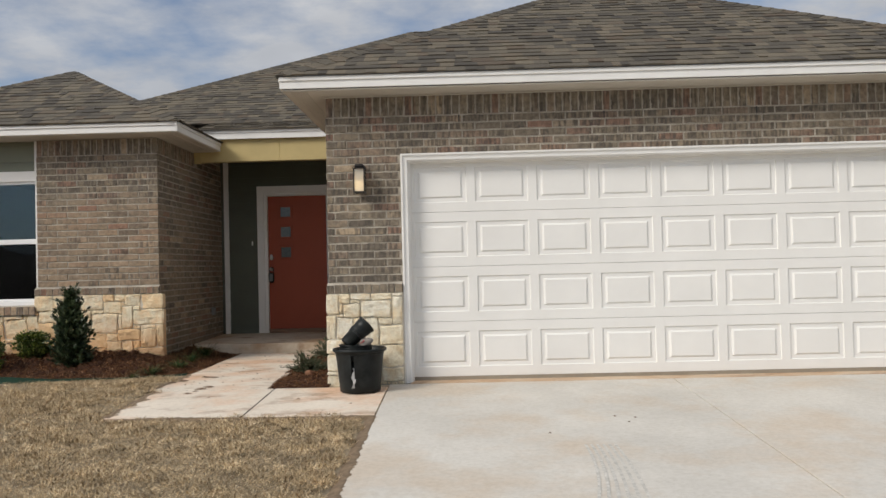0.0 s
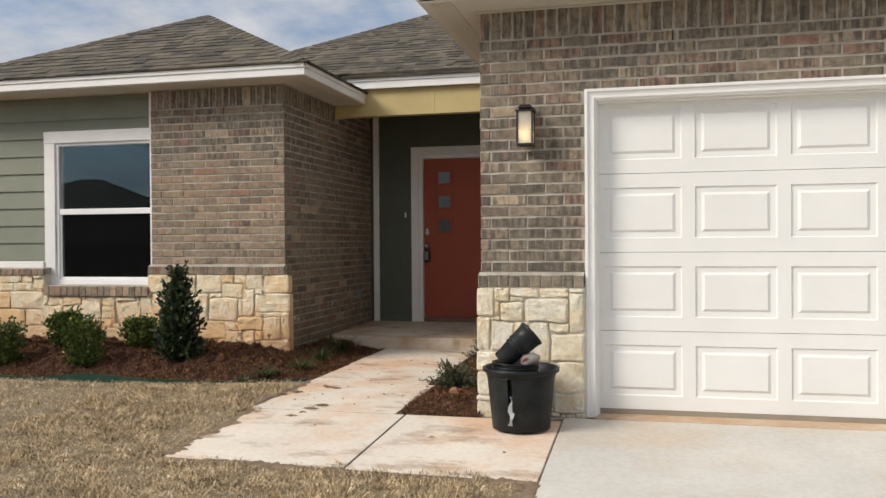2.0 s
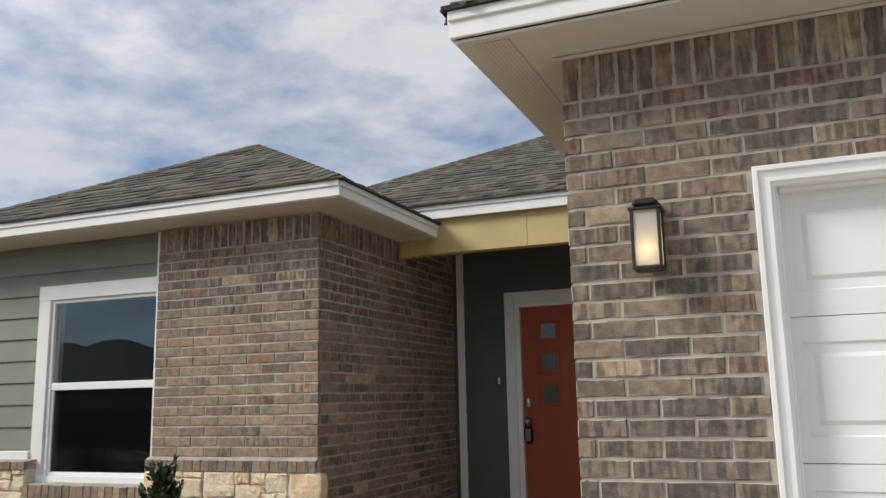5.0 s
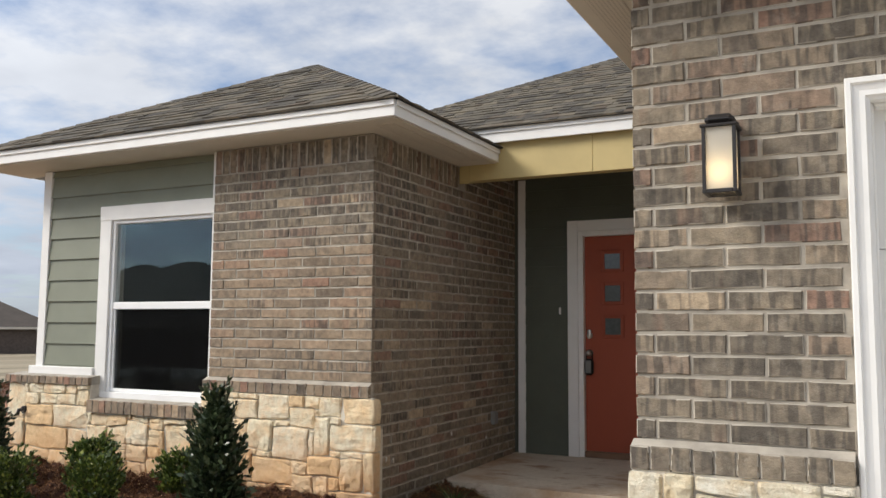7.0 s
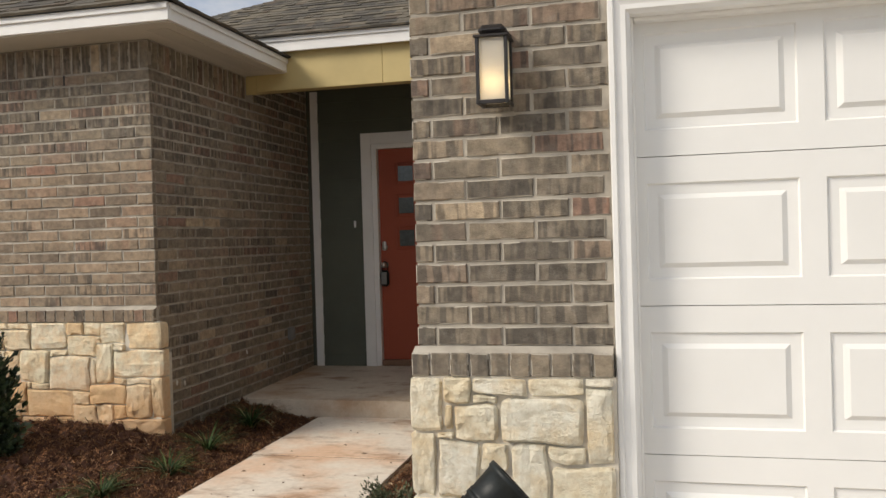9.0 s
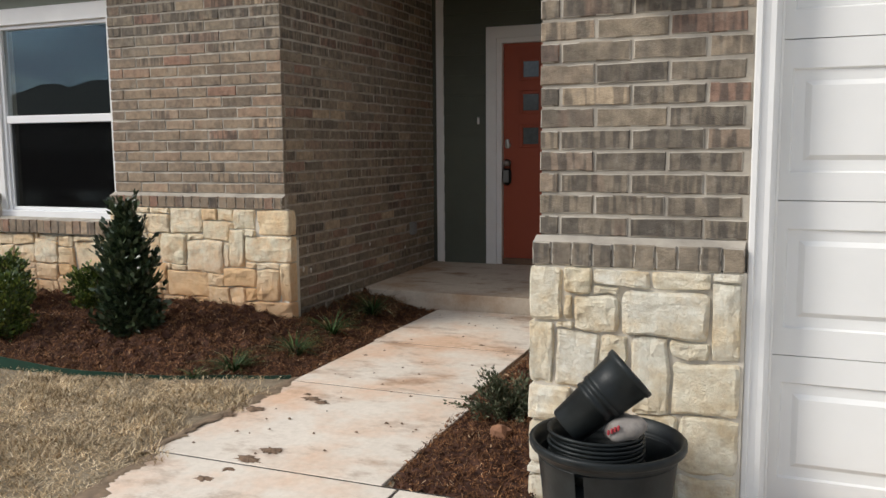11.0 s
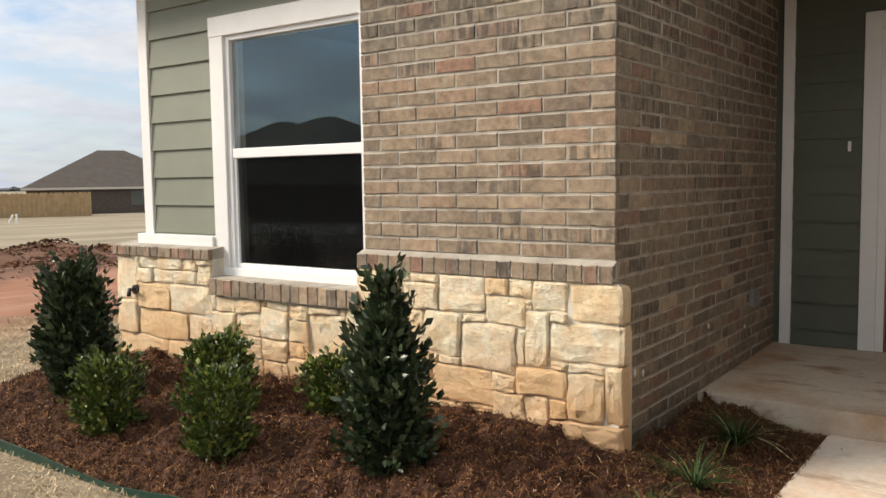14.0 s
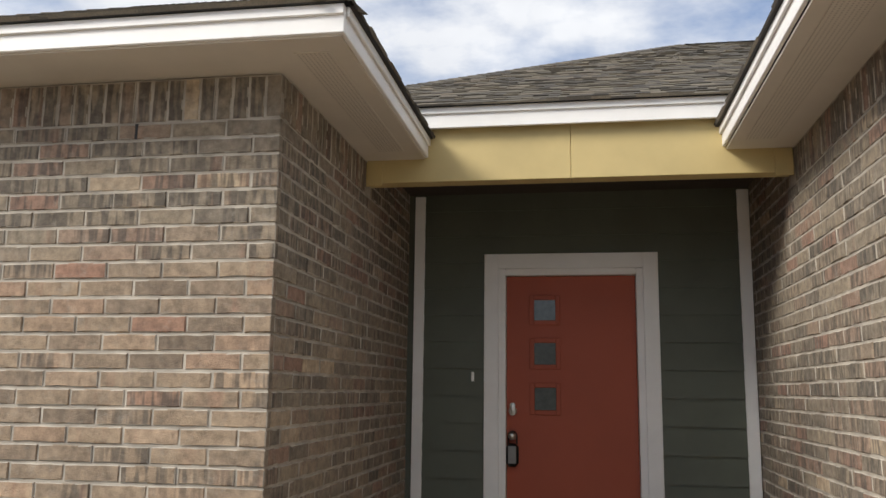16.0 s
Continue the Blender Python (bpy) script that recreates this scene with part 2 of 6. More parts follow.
def stone_material(name, stops, stain, splash=0.0):
    m, n, l, b = material(name, 0.88)
    rnd = random_value(n, False)
    base = ramp(n, l, rnd, stops)
    p = position(n, l)
    a = noise_node(n, l, p, 7.0, 5.0, 0.65)
    af = ramp(n, l, a, [(0.44, (0, 0, 0)), (0.66, (0.8, 0.8, 0.8))])
    c = mixc(n, l, af, base, stain)
    d = noise_node(n, l, p, 30.0, 5.0, 0.7)
    c = mixc(n, l, 1.0, c, ramp(n, l, d, [(0.3, (0.86, 0.82, 0.75)), (0.58, (1.08, 1.08, 1.08))]), "MULTIPLY")
    if splash:
        # red soil splashed up the foot of the wall, in uneven patches
        sp = n.new("ShaderNodeSeparateXYZ")
        l.new(p, sp.inputs[0])
        hz = n.new("ShaderNodeMath")
        hz.operation = "MULTIPLY_ADD"
        hz.inputs[1].default_value = 0.75
        l.new(noise_node(n, l, p, 3.2, 5.0, 0.7), hz.inputs[0])
        l.new(sp.outputs["Z"], hz.inputs[2])
        fade = n.new("ShaderNodeMapRange")
        fade.inputs["From Min"].default_value = 0.88
        fade.inputs["From Max"].default_value = 1.34
        fade.inputs["To Min"].default_value = splash
        fade.inputs["To Max"].default_value = 0.0
        l.new(hz.outputs[0], fade.inputs["Value"])
        k = fade.outputs[0]
        c = mixc(n, l, k, c, (0.80, 0.45, 0.20))
    l.new(c, b.inputs["Base Color"])
    bump(n, l, b, mixc(n, l, 0.4, noise_node(n, l, p, 26.0, 10.0, 0.78), noise_node(n, l, p, 110.0, 4.0, 0.7)), 1.0, 0.030)
    return m


def concrete_material(name, tone, stain, amount, mud=0.0):
    m, n, l, b = material(name, 0.85)
    p = position(n, l)
    a = noise_node(n, l, p, 1.1, 6.0, 0.6)
    c = ramp(n, l, a, [(0.3, tuple(v * 0.88 for v in tone)), (0.7, tuple(v * 1.08 for v in tone))])
    s = noise_node(n, l, p, 1.25, 7.0, 0.62)
    sf = ramp(n, l, s, [(0.46, (0, 0, 0)), (0.64, (amount, amount, amount))])
    c = mixc(n, l, sf, c, stain)
    if mud:
        k = noise_node(n, l, position(n, l, (1.0, 1.7, 1.0)), 2.1, 9.0, 0.66)
        c = mixc(n, l, ramp(n, l, k, [(0.52, (0, 0, 0)), (0.66, (mud, mud, mud))]), c, (0.27, 0.150, 0.078))
    sp = noise_node(n, l, p, 26.0, 4.0, 0.7)
    c = mixc(n, l, 1.0, c, ramp(n, l, sp, [(0.3, (0.90, 0.89, 0.87)), (0.6, (1.03, 1.03, 1.03))]), "MULTIPLY")
    l.new(c, b.inputs["Base Color"])
    q = position(n, l, (160, 14, 40))
    bump(n, l, b, noise_node(n, l, q, 1.0, 4.0), 0.18, 0.003)
    return m


def shingle_material(name, island):
    m, n, l, b = material(name, 0.95)
    rnd = random_value(n, island)
    base = ramp(n, l, rnd, [(0.0, (0.052, 0.046, 0.039)), (0.3, (0.080, 0.071, 0.058)), (0.6, (0.112, 0.098, 0.076)),
                            (0.85, (0.145, 0.124, 0.093)), (1.0, (0.092, 0.070, 0.051))])
    p = position(n, l)
    gr = noise_node(n, l, p, 150.0, 4.0, 0.85)
    c = mixc(n, l, 1.0, base, ramp(n, l, gr, [(0.3, (0.6, 0.6, 0.6)), (0.7, (1.4, 1.38, 1.32))]), "MULTIPLY")
    bl = noise_node(n, l, p, 3.0, 5.0, 0.6)
    c = mixc(n, l, 1.0, c, ramp(n, l, bl, [(0.3, (0.85, 0.85, 0.86)), (0.7, (1.12, 1.10, 1.05))]), "MULTIPLY")
    l.new(c, b.inputs["Base Color"])
    bump(n, l, b, gr, 0.5, 0.004)
    return m


def blend_material(name, stops, rough=0.8, scale=18.0, spec=0.3, depth=0.22):
    """Random colour for each loose piece of a joined mesh."""
    m, n, l, b = material(name, rough)
    c = ramp(n, l, random_value(n, True), stops)
    p = position(n, l)
    c = mixc(n, l, 1.0, c, ramp(n, l, noise_node(n, l, p, scale, 4), [(0.3, (1 - depth, 1 - depth, 1 - depth)), (0.7, (1 + depth, 1 + depth, 1 + depth))]), "MULTIPLY")
    l.new(c, b.inputs["Base Color"])
    b.inputs["Specular IOR Level"].default_value = spec
    return m


def ground_material():
    m, n, l, b = material("earth", 0.95)
    g = n.new("ShaderNodeNewGeometry")
    sp = n.new("ShaderNodeSeparateXYZ")
    l.new(g.outputs["Position"], sp.inputs[0])
    p = position(n, l)
    warp = noise_node(n, l, p, 0.35, 5.0, 0.65)
    wm = n.new("ShaderNodeMath")
    wm.operation = "MULTIPLY_ADD"
    wm.inputs[1].default_value = 5.0
    l.new(warp, wm.inputs[0])
    l.new(sp.outputs["X"], wm.inputs[2])
    tan = ramp(n, l, noise_node(n, l, p, 2.2, 6.0, 0.7), [(0.3, (0.20, 0.155, 0.098)), (0.7, (0.36, 0.295, 0.20))])
    tan = mixc(n, l, 1.0, tan, ramp(n, l, noise_node(n, l, p, 40.0, 4.0, 0.7), [(0.3, (0.65, 0.65, 0.65)), (0.7, (1.2, 1.2, 1.2))]), "MULTIPLY")
    streaks = noise_node(n, l, position(n, l, (0.62, 0.16, 1)), 1.0, 9.0, 0.7)
    red = ramp(n, l, streaks, [(0.36, (0.20, 0.076, 0.038)), (0.52, (0.31, 0.142, 0.078)), (0.66, (0.40, 0.245, 0.155))])
    brown = ramp(n, l, noise_node(n, l, p, 3.0, 6.0, 0.7), [(0.3, (0.075, 0.033, 0.017)), (0.7, (0.185, 0.086, 0.045))])
    field = ramp(n, l, noise_node(n, l, position(n, l, (0.3, 0.06, 1)), 1.0, 8.0, 0.7), [(0.34, (0.17, 0.135, 0.085)), (0.5, (0.27, 0.225, 0.150)), (0.66, (0.35, 0.30, 0.21))])

    def step(value, at, wide):
        r = n.new("ShaderNodeMapRange")
        r.inputs["From Min"].default_value = at - wide
        r.inputs["From Max"].default_value = at + wide
        l.new(value, r.inputs["Value"])
        return r.outputs[0]

    c = mixc(n, l, step(wm.outputs[0], -8.0, 0.5), red, tan)
    c = mixc(n, l, step(wm.outputs[0], -13.2, 0.6), brown, c)
    c = mixc(n, l, step(wm.outputs[0], -21.5, 1.0), field, c)
    l.new(c, b.inputs["Base Color"])
    bump(n, l, b, noise_node(n, l, p, 14.0, 6.0, 0.7), 0.6, 0.04)
    return m


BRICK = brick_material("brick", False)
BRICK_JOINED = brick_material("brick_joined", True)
MORTAR = plain("mortar", (0.375, 0.338, 0.280), 0.95, vary=0.32, scale=6, bumps=0.5, fine=110)
STONE_BUFF = stone_material("limestone_buff", [(0.0, (0.90, 0.76, 0.52)), (0.25, (0.94, 0.86, 0.67)), (0.45, (0.92, 0.82, 0.60)), (0.58, (0.93, 0.85, 0.66)), (0.72, (0.90, 0.64, 0.36)), (0.84, (0.91, 0.78, 0.55)), (1.0, (0.94, 0.87, 0.70))], (0.88, 0.62, 0.34), 0.75)
STONE_CREAM = stone_material("limestone_cream", [(0.0, (0.90, 0.84, 0.67)), (0.4, (0.94, 0.90, 0.77)), (0.75, (0.92, 0.83, 0.62)), (1.0, (0.95, 0.91, 0.80))], (0.80, 0.63, 0.38))
STONE_MORTAR = plain("stone_mortar", (0.66, 0.60, 0.50), 0.95, vary=0.15, scale=9, bumps=0.5, fine=90)
DRIVE = concrete_material("driveway_concrete", (0.60, 0.575, 0.525), (0.54, 0.41, 0.28), 0.45)
WALKWAY = concrete_material("walkway_concrete", (0.74, 0.665, 0.565), (0.68, 0.43, 0.27), 0.8, 0.72)
PORCH = concrete_material("porch_concrete", (0.60, 0.52, 0.41), (0.40, 0.24, 0.125), 0.85, 0.85)
APRON = concrete_material("stained_apron_concrete", (0.60, 0.47, 0.34), (0.46, 0.29, 0.165), 0.8, 0.6)
SHINGLE = shingle_material("asphalt_shingle", False)
SHINGLE_JOINED = shingle_material("asphalt_shingle_joined", True)
WHITE = plain("white_trim_paint", (0.80, 0.79, 0.76), 0.45, vary=0.04, scale=4, bumps=0.06)
SOFFIT = plain("soffit_paint", (0.58, 0.54, 0.47), 0.6, vary=0.05, scale=3)
DOOR_WHITE = plain("garage_door_enamel", (0.82, 0.81, 0.775), 0.35, vary=0.03, scale=2, bumps=0.12, fine=220)
VINYL = plain("white_vinyl", (0.84, 0.84, 0.83), 0.3, vary=0.02)
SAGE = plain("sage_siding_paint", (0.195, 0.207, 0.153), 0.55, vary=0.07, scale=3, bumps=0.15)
# a darker green than SAGE, used only on the porch back wall
DARK_GREEN = plain("dark_green_porch_siding", (0.098, 0.107, 0.080), 0.6, vary=0.10, scale=3, bumps=0.15)
BEAM = plain("cream_yellow_beam", (0.50, 0.395, 0.175), 0.6, vary=0.08, scale=2.5, bumps=0.1)
DOOR_RED = plain("rust_red_door_paint", (0.35, 0.080, 0.040), 0.5, vary=0.06, scale=2)
NICKEL = plain("satin_nickel", (0.52, 0.50, 0.46), 0.28, 0.9, vary=0.05)
DARK_METAL = plain("dark_bronze", (0.030, 0.027, 0.026), 0.45, 0.3, vary=0.1)
BLACK_PLASTIC = plain("black_pot_plastic", (0.013, 0.0155, 0.0155), 0.42, vary=0.55, scale=11, bumps=0.15)
BLACK_RUBBER = plain("black_drip_edge", (0.02, 0.02, 0.02), 0.6)
GREY_BAG = plain("grey_paper", (0.24, 0.215, 0.19), 0.7, vary=0.25, scale=30)
RED_PRINT = plain("red_print", (0.45, 0.05, 0.06), 0.5)
GREEN_STEEL = plain("green_edging_paint", (0.007, 0.040, 0.024), 0.45, vary=0.3, scale=12)
# near-black surfaces that carry the shade of closed rooms in their colour
DARK_ROOM = plain("room_shade_black", (0.022, 0.022, 0.022), 0.9)
GREY_BOX = plain("grey_outlet_cover", (0.22, 0.22, 0.21), 0.5)
TREAD = plain("tyre_rubber_mark", (0.53, 0.512, 0.47), 0.85, vary=0.25, scale=30)
MUD = plain("dried_mud", (0.165, 0.108, 0.068), 0.95, vary=0.5, scale=25, bumps=0.6)
GROUND = ground_material()
GRASS = blend_material("dormant_grass", [(0.0, (0.19, 0.122, 0.060)), (0.35, (0.39, 0.286, 0.160)), (0.75, (0.57, 0.447, 0.275)), (1.0, (0.76, 0.63, 0.43))], 0.85, 6.5, 0.3, 0.5)
MULCH = blend_material("bark_mulch", [(0.0, (0.030, 0.012, 0.006)), (0.35, (0.088, 0.037, 0.016)), (0.75, (0.180, 0.083, 0.034)), (0.95, (0.27, 0.138, 0.062)), (0.985, (0.34, 0.19, 0.095)), (1.0, (0.60, 0.44, 0.28))], 0.95, 8.0, 0.3, 0.5)
HOLLY = blend_material("holly_leaf", [(0.0, (0.014, 0.028, 0.014)), (0.5, (0.042, 0.064, 0.028)), (0.9, (0.080, 0.110, 0.050)), (1.0, (0.14, 0.16, 0.085))], 0.33, 9.0, 0.55)
BOXWOOD = blend_material("boxwood_leaf", [(0.0, (0.030, 0.052, 0.010)), (0.5, (0.056, 0.090, 0.016)), (0.78, (0.115, 0.160, 0.028)), (0.93, (0.25, 0.29, 0.055)), (1.0, (0.38, 0.40, 0.10))], 0.4, 9.0, 0.5)
LIRIOPE = blend_material("liriope_blade", [(0.0, (0.010, 0.024, 0.007)), (0.6, (0.026, 0.060, 0.013)), (0.86, (0.065, 0.105, 0.028)), (1.0, (0.42, 0.36, 0.20))], 0.6, 9.0, 0.2)
JUNIPER = blend_material("grey_green_twig", [(0.0, (0.042, 0.054, 0.028)), (0.6, (0.100, 0.122, 0.066)), (1.0, (0.20, 0.190, 0.115))], 0.8, 9.0)
BARK = plain("shrub_bark", (0.10, 0.07, 0.045), 0.9, vary=0.3, scale=40)

for m_, v_ in ((BLACK_PLASTIC, 0.22), (DOOR_RED, 0.3)):
    m_.node_tree.nodes["Principled BSDF"].inputs["Specular IOR Level"].default_value = v_

# window glass
GLASS, gn, gl, gb = material("window_glass", 0.0)
gb.inputs["Base Color"].default_value = (0.80, 0.86, 0.86, 1)
gb.inputs["Transmission Weight"].default_value = 1.0
gb.inputs["IOR"].default_value = 1.65
gb.inputs["Specular Tint"].default_value = (0.72, 0.92, 1.0, 1)
# frosted lantern glass and its bulb
FROST, fn, fl, fb = material("frosted_glass", 0.5)
fn.remove(fb)
f_tr = fn.new("ShaderNodeBsdfTranslucent")
f_tr.inputs["Color"].default_value = (0.92, 0.88, 0.80, 1)
f_df = fn.new("ShaderNodeBsdfDiffuse")
f_df.inputs["Color"].default_value = (0.75, 0.74, 0.70, 1)
f_mx = fn.new("ShaderNodeMixShader")
f_mx.inputs[0].default_value = 0.35
fl.new(f_tr.outputs[0], f_mx.inputs[1])
fl.new(f_df.outputs[0], f_mx.inputs[2])
fl.new(f_mx.outputs[0], fn["Material Output"].inputs["Surface"])
BULB, bn, bl_, bb = material("lit_bulb", 0.5)
bb.inputs["Emission Color"].default_value = (1.0, 0.74, 0.38, 1)
bb.inputs["Emission Strength"].default_value = 12.0
DOOR_GLASS = plain("obscured_door_glass", (0.105, 0.120, 0.115), 0.06, vary=0.2, scale=30, bumps=0.10, fine=60)


# ---------------------------------------------------------------- mesh helpers
def raw(name, verts, faces, mats, smooth=False):
    me = bpy.data.meshes.new(name)
    me.from_pydata([tuple(v) for v in verts], [], [tuple(f) for f in faces])
    for m in (mats if isinstance(mats, (list, tuple)) else [mats]):
        me.materials.append(m)
    if smooth:
        me.polygons.foreach_set("use_smooth", [True] * len(me.polygons))
    me.update()
    return me


def tri_mesh(name, verts, tris, mat):
    """A mesh from arrays of places (n, 3) and triangles (m, 3)."""
    me = bpy.data.meshes.new(name)
    verts = np.asarray(verts, np.float32)
    tris = np.asarray(tris, np.int32)
    me.vertices.add(len(verts))
    me.vertices.foreach_set("co", verts.ravel())
    me.loops.add(tris.size)
    me.loops.foreach_set("vertex_index", tris.ravel())
    me.polygons.add(len(tris))
    me.polygons.foreach_set("loop_start", np.arange(0, tris.size, 3, dtype=np.int32))
    me.materials.append(mat)
    me.update(calc_edges=True)
    me.validate()
    return me


def bm_mesh(name, bm, mat, smooth=False):
    me = bpy.data.meshes.new(name)
    bm.normal_update()
    bm.to_mesh(me)
    bm.free()
    me.materials.append(mat)
    if smooth:
        me.polygons.foreach_set("use_smooth", [True] * len(me.polygons))
    return me


def add_box(bm, x0, x1, y0, y1, z0, z1, bevel=0.0):
    r = bmesh.ops.create_cube(bm, size=1.0, matrix=Matrix.Translation(((x0 + x1) / 2, (y0 + y1) / 2, (z0 + z1) / 2)) @ Matrix.Diagonal((x1 - x0, y1 - y0, z1 - z0, 1)))
    if bevel:
        edges = list({e for v in r["verts"] for e in v.link_edges})
        bmesh.ops.bevel(bm, geom=edges, offset=bevel, segments=1, affect="EDGES")
    return bm


def add_tube(bm, p0, p1, r0, r1, seg=16, caps=True):
    p0, p1 = Vector(p0), Vector(p1)
    d = p1 - p0
    m = Matrix.Translation((p0 + p1) / 2) @ d.to_track_quat("Z", "Y").to_matrix().to_4x4()
    bmesh.ops.create_cone(bm, cap_ends=caps, segments=seg, radius1=r0, radius2=r1, depth=d.length, matrix=m)
    return bm


def revolve(bm, profile, centre, seg=32):
    """Turn (radius, height) points round the upright line through centre."""
    rings = []
    for r, z in profile:
        rings.append([bm.verts.new((centre[0] + r * math.cos(2 * math.pi * i / seg), centre[1] + r * math.sin(2 * math.pi * i / seg), centre[2] + z)) for i in range(seg)])
    for a, b in zip(rings, rings[1:]):
        for i in range(seg):
            bm.faces.new((a[i], a[(i + 1) % seg], b[(i + 1) % seg], b[i]))
    return bm


def attach(ob, parent):
    ob.parent = parent
    if parent.parent is None:
        ob.matrix_parent_inverse = parent.matrix_basis.inverted()
    return ob


def part(name, data, mat=None, parent=None, label="", smooth=False):
    """One mesh object from a bmesh or a mesh, under a thing or a part."""
    if isinstance(data, bmesh.types.BMesh):
        data = bm_mesh(name, data, mat, smooth)
    ob = new(name, data)
    if parent is not None:
        attach(ob, parent)
    if label:
        ob["label"] = label
    return ob


def block(name, x0, x1, y0, y1, z0, z1, mat, parent=None, bevel=0.0, label=""):
    return part(name, add_box(bmesh.new(), x0, x1, y0, y1, z0, z1, bevel), mat, parent, label)


def thing(name, place, label, category, group="", kind=""):
    e = new(name)
    e.empty_display_size = 0.1
    e.matrix_basis = Matrix.Translation(place)
    return tagged(e, label, category, group, kind)


def structure(ob, label, category):
    return tagged(ob, label, category, "", "structure")


# ---------------------------------------------------------------- plan
LX, LY = -3.75, 10.35          # left wing: right corner, brick face
L_LEFT = -7.40                 # left wing: left corner
PIER_X = -5.27                 # left edge of the brick on the left wing
GX, GY = -1.316, 8.26          # garage: left corner, brick face
G_RIGHT = 5.25
DOOR_X0, DOOR_X1 = -0.51, 4.37  # garage door
BACK_Y = 13.10                 # porch back wall
SOFFIT_Z = 3.17
LEDGE_TOP, LEDGE_BOT = 1.325, 1.237
COURSE, LENGTH, JOINT = 0.0775, 0.254, 0.0105
SLOPE = 0.0425


def slab_z(y):
    return SLOPE * min(max(y, -8.0), 8.4)


def ground_z(x, y):
    """Height of the open ground."""
    z = SLOPE * min(max(y, -8.0), 8.4) - 0.018
    far = max(0.0, math.hypot(x + 2, y - 6) - 11.0)
    k = min(1.0, far / 60.0)
    z = z * (1 - k) - 0.85 * k
    if x < -10.5:
        u = -x
        z += 0.10 * math.sin(u * 0.9 + 0.4 * y) * math.exp(-((u - 14) / 4.0) ** 2) * 0.5
        ridge = math.exp(-((u - 19.5 - 0.8 * math.sin(y * 0.21)) / 2.4) ** 2)
        z += ridge * (0.16 + 0.30 * noise.noise(Vector((x * 0.7, y * 0.7, 2.0))) + 0.12 * noise.noise(Vector((x * 2.1, y * 2.1, 5.0))))
    return z


# ---------------------------------------------------------------- ground
def axis(centre, reach, n, tight):
    t = np.linspace(-1, 1, n)
    return centre + reach * np.sinh(t * tight) / math.sinh(tight)


gxs, gys = axis(-7.0, 900.0, 220, 7.6), axis(8.0, 900.0, 200, 7.6)
gv = [(x, y, ground_z(x, y)) for y in gys for x in gxs]
nx = len(gxs)
gf = [(j * nx + i, j * nx + i + 1, (j + 1) * nx + i + 1, (j + 1) * nx + i) for j in range(len(gys) - 1) for i in range(nx - 1)]
ground = structure(new("ground", raw("ground", gv, gf, GROUND, True)), "dormant tan lawn running into bare red dirt", "ground")


def slab(name, x0, x1, y0, y1, mat, parent, thick=0.11, lift=0.0, top=None):
    """A concrete slab that follows the fall of the ground, with eased edges."""
    e = 0.003
    def zz(y):
        return (slab_z(y) + lift) if top is None else top(y)
    v, f = [], []
    for inset, drop in ((0.0, thick), (0.0, e), (e, 0.0)):
        for x, y in ((x0 + inset, y0 + inset), (x1 - inset, y0 + inset), (x1 - inset, y1 - inset), (x0 + inset, y1 - inset)):
            v.append((x, y, zz(y) - drop))
    for k in (0, 4):
        for i in range(4):
            f.append((k + i, k + (i + 1) % 4, k + 4 + (i + 1) % 4, k + 4 + i))
    f.append((8, 9, 10, 11))
    return part(name, raw(name, v, f, mat), None, parent)


driveway = structure(new("driveway"), "pale concrete driveway with sawn joints and rusty stains", "driveway")
J = 0.006
for x0, x1 in ((-0.735, 2.0), (2.0, 4.95)):
    for y0, y1 in ((-6.0, -1.0), (-1.0, 3.7), (3.7, GY - 0.075)):
        slab("slab", x0 + J, x1 - J, y0 + J, y1 - J, DRIVE, driveway)
apron = structure(slab("garage_apron", DOOR_X0 - 0.02, DOOR_X1 + 0.02, GY - 0.074, GY + 0.9, APRON, None, lift=0.004), "rust-stained concrete strip at the foot of the garage door", "apron")
pathway = structure(new("pathway"), "muddy pale concrete path from the driveway to the porch", "path")
for x0, x1, y0, y1 in ((-1.83, -0.735, 6.78, 8.09), (-2.98, -1.83, 6.86, 8.09), (-3.03, -1.90, 8.09, 9.24), (-3.03, -1.97, 9.24, 10.29), (-3.05, -1.97, 10.29, 11.475)):
    slab("slab", x0 + J, x1 - J, y0 + J, y1 - J, WALKWAY, pathway)
FIBRE = plain("dark_joint_filler", (0.045, 0.036, 0.028), 0.95, vary=0.3, scale=20, bumps=0.5)
for x0, x1, y0, y1 in ((-1.87, -1.8245, 6.86, 8.07), (-3.02, -0.75, 8.0845, 8.0955), (-3.02, -1.95, 9.2345, 9.2455), (-3.03, -1.98, 10.2845, 10.2955)):
    if x1 - x0 < 0.1:
        x0 = x1 - 0.011
    v = [(x, y, slab_z(y) - d) for d in (0.030, 0.002) for x, y in ((x0, y0), (x1, y0), (x1, y1), (x0, y1))]
    part("joint_strip", raw("joint_strip", v, [(0, 1, 5, 4), (1, 2, 6, 5), (2, 3, 7, 6), (3, 0, 4, 7), (4, 5, 6, 7)], FIBRE), None, pathway)
porch_floor = structure(slab("porch_floor", LX + 0.002, GX - 0.002, 11.48, BACK_Y + 0.1, PORCH, None, thick=0.30, top=lambda y: 0.487 + 0.016 * (y - 11.48)), "grey concrete porch slab with brown mud stains", "porch")


# ---------------------------------------------------------------- brickwork
FACES = {"front": 0.0, "east": 90.0, "west": -90.0}
BRICK_SHAPES = {}


